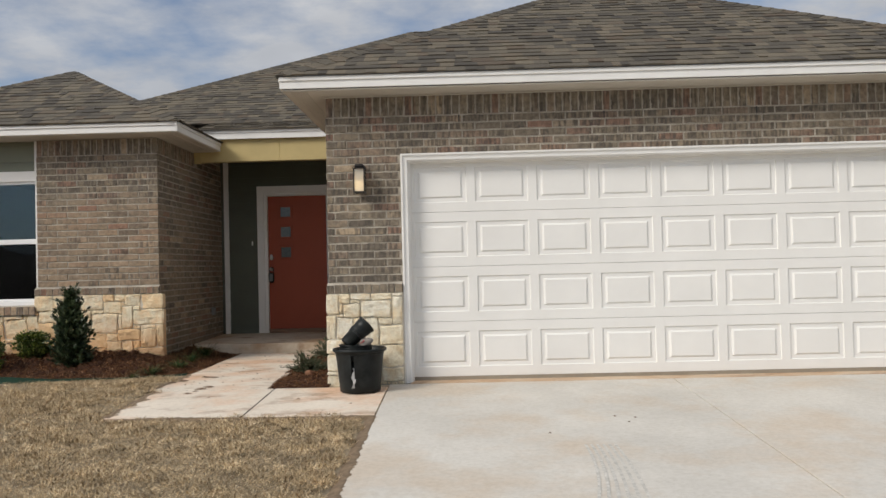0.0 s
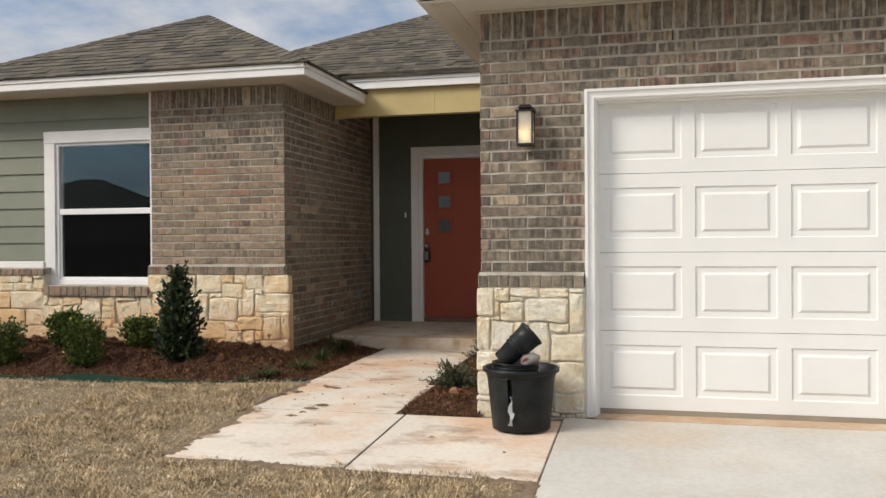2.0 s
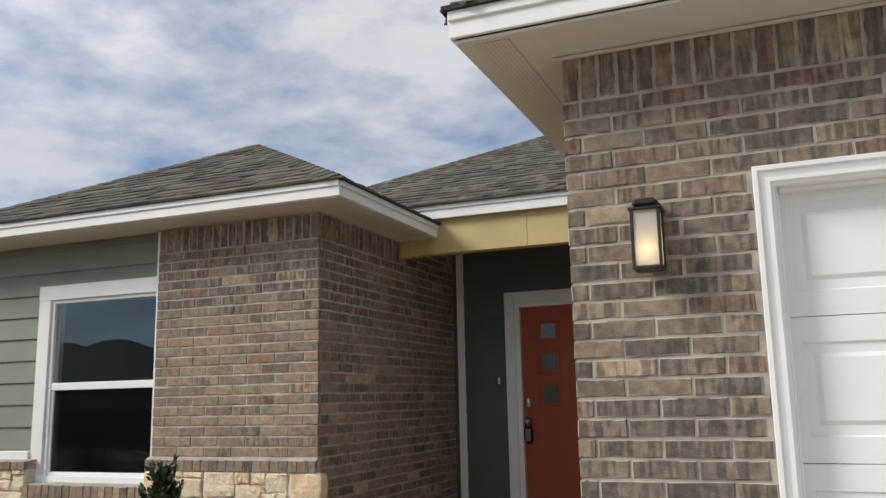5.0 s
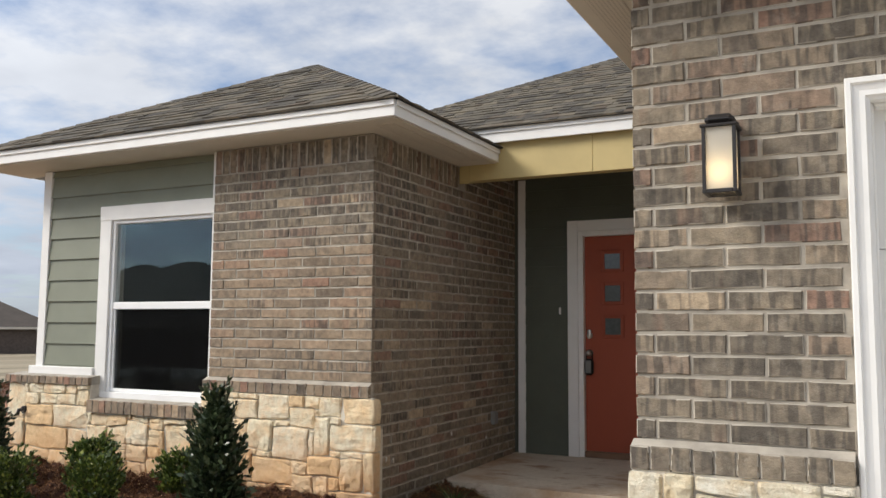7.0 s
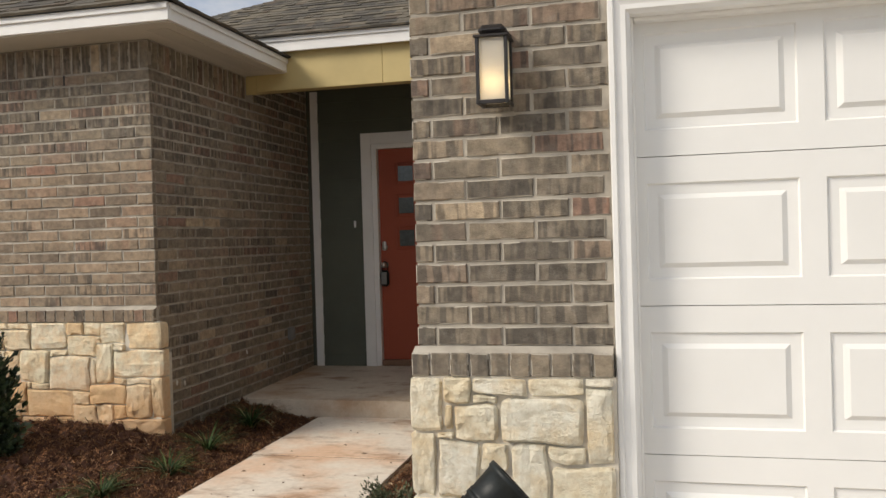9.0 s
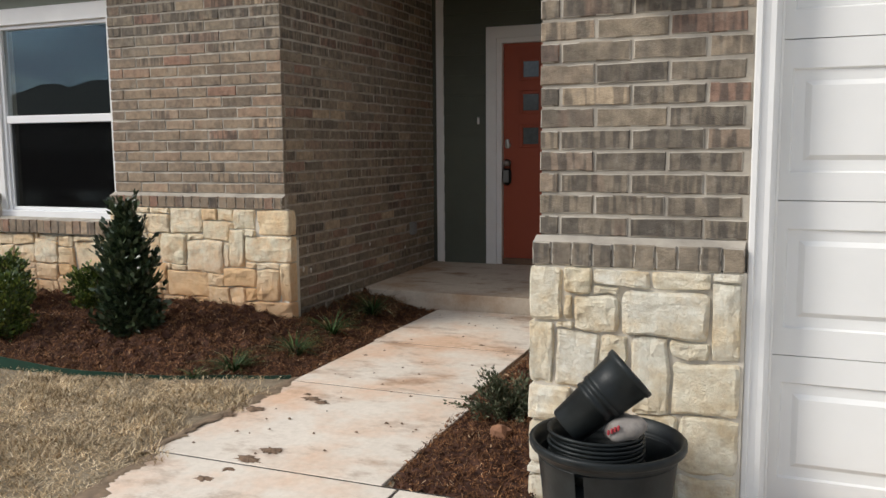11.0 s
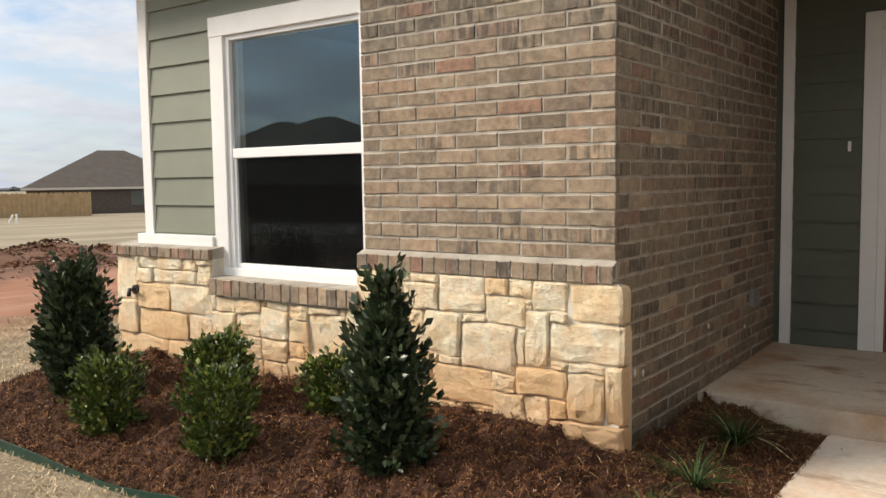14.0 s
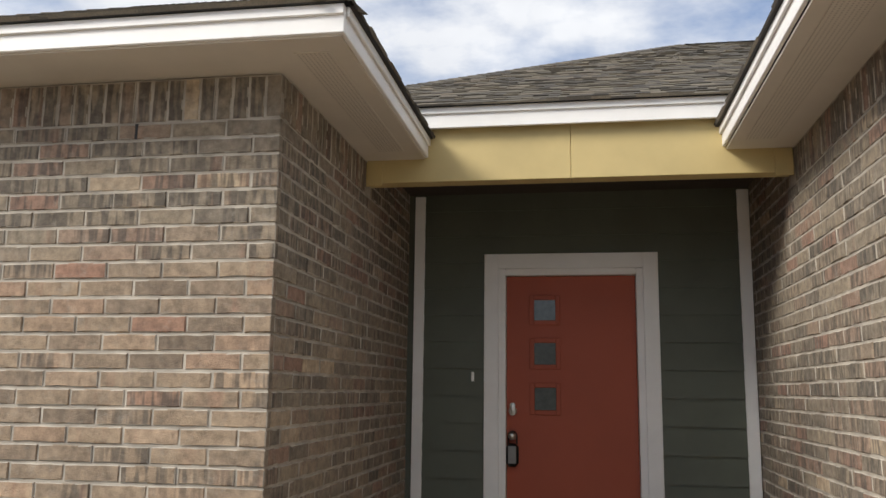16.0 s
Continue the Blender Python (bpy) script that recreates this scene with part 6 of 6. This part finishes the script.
def fence(name, az0, az1, dist, top, base, mat, label, panels, gap):
    ax, ay = polar(az0, dist)
    bx, by = polar(az1, dist)
    t = thing(name, (ax, ay, base), label, "fence")
    a, b = Vector((ax, ay, 0)), Vector((bx, by, 0))
    d = (b - a) / panels
    u = d.normalized()
    n = Vector((-u.y, u.x, 0)) * 0.03
    for i in range(panels):
        p, q = a + d * i, a + d * (i + 1) - u * gap
        v = [p - n, q - n, q + n, p + n]
        z0, z1 = base - 0.3, top + 0.03 * math.sin(i * 2.3)
        part("panel", raw("panel", [(*c.xy, z0) for c in v] + [(*c.xy, z1) for c in v], [(0, 1, 5, 4), (1, 2, 6, 5), (2, 3, 7, 6), (3, 0, 4, 7), (4, 5, 6, 7)], mat), None, t)
        part("post", add_box(bmesh.new(), p.x - 0.07, p.x + 0.07, p.y - 0.07, p.y + 0.07, z0, top + 0.06), mat, t)


fence("wood_fence", 58.3, 65.3, 80, 1.13, -0.70, CEDAR, "new pale pine privacy fence across the field", 26, 0.015)
fence("dark_fence", 65.35, 76.0, 81, 1.22, -0.70, DARK_FENCE, "dark mesh-covered fence across the field", 9, 0.10)
pipe = thing("vent_pipe", (*polar(62.35, 66), -0.78), "short bent white plastic pipe standing in the field", "pipe")
pxy = polar(62.35, 66)
part("upright", add_tube(bmesh.new(), (*pxy, -0.9), (*pxy, -0.15), 0.07, 0.07, 10), VINYL, pipe)
part("elbow", add_tube(bmesh.new(), (pxy[0] - 0.4, pxy[1] - 0.3, -0.75), (pxy[0] - 0.2, pxy[1] - 0.15, -0.2), 0.07, 0.07, 10), VINYL, pipe)

# clods along the dirt mound
rc = np.random.RandomState(17)
cv, ct = [], []
for k in range(60000):
    y = rc.uniform(2.0, 46.0)
    x = -(19.5 + 0.8 * math.sin(y * 0.21)) + rc.normal(0, 1.7)
    s = abs(rc.normal(0, 0.022)) + 0.014
    c = np.array([x, y, ground_z(x, y) + s * 0.2])
    q = rc.normal(0, 1, (5, 3))
    q /= np.linalg.norm(q, axis=1)[:, None]
    b = len(cv)
    cv += [tuple(c + e * s * np.array([1, 1, 0.7])) for e in q]
    ct += [(b, b + 1, b + 2), (b, b + 2, b + 3), (b, b + 3, b + 4), (b, b + 4, b + 1), (b + 1, b + 2, b + 3), (b + 1, b + 3, b + 4)]
tagged(new("dirt_clods", tri_mesh("dirt_clods", cv, ct, blend_material("clod_earth", [(0.0, (0.085, 0.038, 0.020)), (1.0, (0.195, 0.092, 0.048))], 0.95, 3.0))), "dark red-brown clods along the dirt mound", "dirt", "", "stuff")

# distant tree line
tv, tt = [], []
rt = np.random.RandomState(3)
for k in range(26000):
    a = rt.uniform(20, 110)
    dd = rt.uniform(520, 560)
    x, y = polar(a, dd)
    hgt = 2.3 + 0.8 * noise.noise(Vector((a * 0.35, 0, 0))) + 0.7 * noise.noise(Vector((a * 2.0, 3, 0)))
    z = -1.5 + rt.uniform(0, 1) * max(1.0, hgt)
    s = rt.uniform(0.5, 1.1)
    b = len(tv)
    e = rt.normal(0, 1, (4, 3)) * s * np.array([1.5, 1.5, 0.45])
    tv += [(x + q[0], y + q[1], z + q[2]) for q in e]
    tt += [(b, b + 1, b + 2), (b, b + 2, b + 3), (b, b + 1, b + 3)]
trees = tagged(new("tree_line", tri_mesh("tree_line", tv, tt, blend_material("far_winter_trees", [(0.0, (0.25, 0.265, 0.28)), (1.0, (0.33, 0.34, 0.35))], 0.95, 0.05))), "grey-brown winter tree line on the horizon", "trees", "", "stuff")


# ---------------------------------------------------------------- lawn
def lawn(count, seed):
    r = np.random.RandomState(seed)
    x = np.concatenate([r.uniform(-10.9, -0.76, int(count * 0.72)), r.uniform(-4.5, -0.76, int(count * 0.28))])
    y = np.concatenate([r.uniform(2.2, 12.0, int(count * 0.72)), r.uniform(3.5, 9.0, int(count * 0.28))])
    edge = np.interp(x, [-7.98, -7.85, -7.62, -7.29, -6.6, -5.99, -5.16, -4.18, -3.72, -3.40, -3.05], [9.90, 9.50, 9.16, 8.97, 8.91, 8.905, 8.90, 8.935, 9.07, 9.22, 9.33])
    rag_ = 0.05 * np.sin(x * 9.0) + 0.04 * np.sin(x * 23.0 + 1.0)
    ragy = 0.05 * np.sin(y * 8.0) + 0.05 * np.sin(y * 19.0)
    ok = (x < -7.98) | (y < edge - 0.02)
    pad = (x > -2.98 + ragy) & (y > 6.82 + rag_ + 0.03)
    pad |= (x > -3.05 + ragy * 1.6) & (y > 8.0)
    ok &= ~pad
    ok &= ~((x > -7.75) & (y > 10.2))
    ok &= ~((x > -0.80 + 0.035 * np.sin(y * 14)) & (y < 6.9))
    # worn, bare margin beside the path
    ok &= ~((x > -3.28 + ragy) & (y > 7.2) & (r.uniform(0, 1, len(x)) < 0.4))
    x, y = x[ok], y[ok]
    n = len(x)
    z = SLOPE * np.clip(y, -8, 8.4) - 0.018
    a = r.uniform(0, 2 * np.pi, n)
    clump = 0.5 + 0.5 * np.sin(x * 5.1 + 2 * np.sin(y * 3.7)) * np.sin(y * 6.3 + 1.5 * np.sin(x * 4.1))
    ln = r.uniform(0.017, 0.047, n) * (0.65 + 0.7 * clump)
    el_ = r.uniform(0.0, 0.95, n) * (0.55 + 0.65 * clump)
    w = r.uniform(0.0014, 0.0029, n)
    d = np.stack([np.cos(a) * np.cos(el_), np.sin(a) * np.cos(el_), np.sin(el_)], 1) * ln[:, None]
    s = np.stack([-np.sin(a), np.cos(a), np.zeros(n)], 1) * w[:, None]
    curl = np.stack([-np.sin(a), np.cos(a), -0.4 * np.ones(n)], 1) * (r.normal(0, 0.35, n) * ln)[:, None]
    base = np.stack([x, y, z + r.uniform(0.0, 0.018, n)], 1)
    mid = base + d * 0.55
    tip = base + d + curl
    v = np.stack([base - s, base + s, mid + s * 0.8, mid - s * 0.8, tip], 1).reshape(-1, 3)
    o = (np.arange(n) * 5)[:, None]
    t = np.concatenate([o + [0, 1, 2], o + [0, 2, 3], o + [3, 2, 4]], 0)
    return v, t


lv, lt = lawn(560000, 21)
tagged(new("lawn_grass", tri_mesh("lawn_grass", lv, lt, GRASS)), "dormant straw-coloured clipped lawn grass", "grass", "", "stuff")


# ---------------------------------------------------------------- stonework
def stones(parent, x0, x1, plane, cell, allowed, mat, seed, first=(), tight=1.0):
    """Pack uneven squared stones into a grid of cells, then give each a rugged split face.

    first: stones set by hand as (column, row from the top, columns, rows); tight: how wide and crooked the joints are."""
    r = random.Random(seed)
    z0, z1 = 0.24, LEDGE_BOT - 0.004
    nx_, nz = round((x1 - x0) / cell), round((z1 - z0) / cell)
    cw, ch = (x1 - x0) / nx_, (z1 - z0) / nz
    free = {(i, j) for i in range(nx_) for j in range(nz) if allowed(x0 + (i + 0.5) * cw, z0 + (j + 0.5) * ch)}
    out = []

    def fits(i, j, w, h):
        return all((i + a, j + b) in free for a in range(w) for b in range(h))

    def take(i, j, w, h):
        for a in range(w):
            for b in range(h):
                free.discard((i + a, j + b))
        out.append((x0 + i * cw, x0 + (i + w) * cw, z0 + j * ch, z0 + (j + h) * ch))

    for i, k, w, h in first:
        if fits(i, nz - k - h, w, h):
            take(i, nz - k - h, w, h)
    for sizes, tries in (([(8, 5), (7, 5), (9, 4), (6, 5), (8, 6)], 40), ([(6, 4), (5, 4), (6, 3), (4, 5), (7, 4), (5, 5), (7, 3), (4, 4)], 420), ([(4, 3), (3, 3), (3, 4), (5, 3), (6, 3), (2, 4), (4, 2)], 900)):
        for k in range(tries):
            w, h = r.choice(sizes)
            i, j = r.randrange(nx_), r.randrange(nz)
            if fits(i, j, w, h):
                # slide down and left to rest on its neighbours
                while fits(i, j - 1, w, h):
                    j -= 1
                while fits(i - 1, j, w, h):
                    i -= 1
                take(i, j, w, h)
    while free:
        i, j = min(free)
        for w, h in ((6, 2), (5, 2), (4, 2), (3, 3), (3, 2), (2, 3), (2, 4), (2, 2), (5, 1), (4, 1), (3, 1), (1, 4), (1, 3), (2, 1), (1, 2), (1, 1)):
            if fits(i, j, w, h):
                break
        take(i, j, w, h)

    def wander(x, z):
        # joints that run crooked, straight again at the ends of the wall
        near = min(1.0, (x - x0) / 0.12, (x1 - x) / 0.12, (z1 - z) / 0.10, (z - z0) / 0.10)
        k = 0.026 * tight * max(0.0, near)
        e = 0.010 * max(0.15, near)
        return (x + k * noise.noise(Vector((x * 4.3, z * 4.3, seed))) + e * noise.noise(Vector((x * 17, z * 17, seed))),
                z + k * noise.noise(Vector((x * 4.3, z * 4.3, seed + 30.5))) + e * noise.noise(Vector((x * 17, z * 17, seed + 8.5))))

    marks_ = (-1.0, -0.88, -0.5, 0.0, 0.5, 0.88, 1.0)
    N = 6
    for a, b, c, d in out:
        cx, cz = (a + b) / 2, (c + d) / 2
        hw, hh = (b - a) / 2 - tight * r.uniform(0.004, 0.010), (d - c) / 2 - tight * r.uniform(0.004, 0.010)
        v, f = [], []
        ph = r.uniform(0, 50)
        proud = r.uniform(-0.002, 0.014)
        tx, tz = r.uniform(-0.10, 0.10), r.uniform(-0.10, 0.10)
        cut = [r.uniform(0.0, 0.13) * tight for q in range(4)]
        for iy in range(N + 1):
            for ix in range(N + 1):
                s_, t_ = marks_[ix], marks_[iy]
                k = cut[(0 if s_ < 0 else 1) + (0 if t_ < 0 else 2)]
                wx, wz = wander(cx + s_ * hw * (1 - k * abs(t_) ** 8), cz + t_ * hh * (1 - k * abs(s_) ** 8))
                rough_ = 0.010 * noise.noise(Vector((wx * 9 + ph, wz * 9, ph))) + 0.019 * abs(noise.noise(Vector((wx * 24 + ph, wz * 24, ph)))) + r.uniform(-0.0022, 0.0022)
                depth = 0.011 * max(abs(s_), abs(t_)) ** 12 - proud - rough_ + tx * s_ * hw * 0.6 + tz * t_ * hh * 0.6
                v.append((wx - cx, depth, wz - cz))
        for iy in range(N):
            for ix in range(N):
                q = iy * (N + 1) + ix
                if (ix + iy) % 2:
                    f += [(q, q + 1, q + N + 2), (q, q + N + 2, q + N + 1)]
                else:
                    f += [(q, q + 1, q + N + 1), (q + 1, q + N + 2, q + N + 1)]
        ringi = [i for i in range(N + 1)] + [(i + 1) * (N + 1) - 1 for i in range(1, N + 1)] + [N * (N + 1) + i for i in range(N - 1, -1, -1)] + [i * (N + 1) for i in range(N - 1, 0, -1)]
        k0 = len(v)
        v += [(v[i][0], 0.09, v[i][2]) for i in ringi]
        for i in range(len(ringi)):
            j = (i + 1) % len(ringi)
            f.append((ringi[j], ringi[i], k0 + i, k0 + j))
        ob = new("stone", raw("stone", v, f, mat))
        attach(ob, parent)
        ob.matrix_basis = Matrix.Translation((cx, plane, cz))


PIER_STONES = ((57, 0, 4, 1), (61, 0, 6, 4), (67, 0, 3, 2), (70, 0, 3, 2), (73, 0, 4, 3), (77, 0, 6, 4), (67, 2, 5, 3), (72, 3, 3, 6), (75, 4, 8, 4), (64, 5, 7, 5), (56, 1, 5, 3), (59, 4, 5, 5), (61, 9, 3, 1),
               (75, 8, 2, 1), (77, 8, 4, 1), (71, 9, 6, 3), (77, 9, 4, 5), (81, 8, 2, 6), (60, 10, 8, 4), (68, 10, 3, 2), (75, 12, 2, 2), (68, 12, 4, 3), (72, 12, 3, 3), (75, 14, 8, 3))
SILL_STONES = ((22, 7, 5, 3), (27, 7, 5, 3), (32, 6, 5, 4), (37, 4, 4, 6), (23, 5, 4, 2), (27, 4, 3, 3), (30, 5, 3, 2), (33, 5, 4, 1), (41, 4, 2, 2), (43, 4, 4, 2), (41, 6, 6, 5), (32, 10, 5, 3), (37, 10, 3, 2), (32, 13, 4, 3), (37, 12, 6, 4), (47, 5, 3, 4))
END_STONES = ((6, 0, 4, 2), (10, 0, 6, 2), (16, 0, 3, 2), (9, 2, 5, 2), (14, 2, 5, 2), (19, 0, 4, 4), (5, 4, 8, 4), (13, 4, 9, 4), (0, 0, 5, 7), (0, 7, 5, 5), (5, 8, 12, 4), (17, 8, 5, 4), (0, 12, 12, 4), (12, 12, 5, 4), (17, 12, 7, 3))
plinth_left = structure(new("plinth_left"), "buff and orange limestone plinth of the left wing", "wall")
block("mortar_bed", -7.57, LX + 0.035, LY - 0.037, LY + 0.113, 0.15, 1.005, STONE_MORTAR, plinth_left)
block("mortar_bed", -7.57, -6.555, LY - 0.037, LY + 0.113, 1.0055, LEDGE_BOT - 0.002, STONE_MORTAR, plinth_left)
block("mortar_bed", PIER_X - 0.01, LX + 0.035, LY - 0.037, LY + 0.005, 1.0055, LEDGE_BOT - 0.002, STONE_MORTAR, plinth_left)
stones(plinth_left, -7.60, LX + 0.065, LY - 0.050, 0.047, lambda x, z: z < 1.005 or x < -6.55 or x > PIER_X - 0.02, STONE_BUFF, 7, PIER_STONES + SILL_STONES + END_STONES, 0.55)
plinth_garage = structure(block("plinth_garage", GX - 0.005, DOOR_X0 - 0.0755, GY - 0.045, GY + 0.004, 0.15, LEDGE_BOT - 0.002, STONE_MORTAR), "cream limestone plinth of the garage front", "wall")
stones(plinth_garage, GX - 0.028, DOOR_X0 - 0.082, GY - 0.058, (DOOR_X0 - 0.082 - GX + 0.028) / 22, lambda x, z: True, STONE_CREAM, 29,
       ((0, 0, 4, 6), (4, 0, 3, 3), (7, 0, 6, 2), (13, 0, 6, 2), (19, 0, 3, 1), (19, 1, 3, 8), (10, 2, 9, 5), (5, 3, 5, 4), (4, 3, 1, 3), (3, 6, 2, 1), (0, 6, 3, 7),
        (3, 7, 5, 6), (8, 7, 3, 3), (11, 7, 4, 8), (15, 7, 4, 2), (15, 9, 7, 6), (0, 13, 5, 4), (5, 13, 6, 5), (16, 15, 6, 6), (11, 15, 5, 5), (0, 17, 5, 5), (11, 20, 5, 4), (16, 21, 6, 4)), 0.75)


# brick ledges on the stone
def ledge(name, x0, x1, top, bottom, y_front, y_back, label):
    ob = structure(new(name), label, "ledge")
    v = [(x0 + 0.004, y_front + 0.006, bottom + 0.004), (x1 - 0.004, y_front + 0.006, bottom + 0.004), (x1 - 0.004, y_front + 0.010, top - 0.008), (x0 + 0.004, y_front + 0.010, top - 0.008),
         (x0 + 0.004, y_back, bottom + 0.004), (x1 - 0.004, y_back, bottom + 0.004), (x1 - 0.004, y_back, top + 0.014), (x0 + 0.004, y_back, top + 0.014)]
    part("mortar_bed", raw("mortar_bed", v, [(0, 1, 2, 3), (3, 2, 6, 7), (0, 4, 5, 1), (0, 3, 7, 4), (1, 5, 6, 2), (4, 7, 6, 5)], MORTAR), None, ob)
    n = round((x1 - x0) / 0.0765)
    w = (x1 - x0) / n
    for i in range(n):
        me = brick_shape(w - 0.006, top - bottom - 0.005, i % 3)
        b = new("brick", me)
        attach(b, ob)
        b.matrix_basis = Matrix.Translation((x0 + (i + 0.5) * w, y_front + 0.003 * math.sin(i * 2.1), (top + bottom) / 2 - 0.004)) @ Matrix.Rotation(0.012 * math.sin(i * 3.3), 4, "X")
    return ob


ledge("ledge_left", -7.63, -6.545, LEDGE_TOP - 0.025, LEDGE_BOT - 0.01, LY - 0.075, LY + 0.11, "brick rowlock ledge under the green siding")
ledge("ledge_window", -6.545, PIER_X + 0.0, WZ0 + 0.004, 1.008, LY - 0.085, LY + 0.10, "sloping brick sill under the window")
ledge("ledge_pier", PIER_X - 0.02, LX + 0.012, LEDGE_TOP, LEDGE_BOT, LY - 0.055, LY + 0.002, "brick rowlock ledge at the foot of the brick")
ledge("ledge_garage", GX - 0.016, DOOR_X0 - 0.08, LEDGE_TOP, LEDGE_BOT, GY - 0.055, GY + 0.002, "brick rowlock ledge on the garage pier")

# ---------------------------------------------------------------- bricks, laid last
SOL0, SOL1 = TOP0, SOFFIT_Z - 0.004
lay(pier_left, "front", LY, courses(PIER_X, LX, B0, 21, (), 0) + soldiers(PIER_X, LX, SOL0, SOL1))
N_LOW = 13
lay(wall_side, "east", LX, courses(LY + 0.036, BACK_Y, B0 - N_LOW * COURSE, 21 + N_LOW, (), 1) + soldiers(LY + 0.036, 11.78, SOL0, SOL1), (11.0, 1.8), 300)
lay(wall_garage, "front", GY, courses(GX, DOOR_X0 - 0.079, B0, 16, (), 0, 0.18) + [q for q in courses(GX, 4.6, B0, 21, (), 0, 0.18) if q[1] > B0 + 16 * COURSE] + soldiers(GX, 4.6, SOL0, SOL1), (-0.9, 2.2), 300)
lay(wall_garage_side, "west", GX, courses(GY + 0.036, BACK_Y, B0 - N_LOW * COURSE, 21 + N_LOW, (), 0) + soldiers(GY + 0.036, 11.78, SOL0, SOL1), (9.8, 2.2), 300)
for wall_, face_, plane_ in ((wall_side, "east", LX), (wall_garage_side, "west", GX)):
    lay(wall_, face_, plane_, courses(11.93, BACK_Y, TOP0, 4), None, 0)
weep = structure(new("weep_slots"), "narrow dark weep slots in the brick joints", "vent")
for x, y in ((0.0, GY), (1.42, GY), (2.9, GY), (-4.42, LY)):
    block("slot", x - 0.006, x + 0.006, y - 0.004, y + 0.004, TOP0 - COURSE + 0.005, TOP0 - 0.004, BLACK_RUBBER, weep)
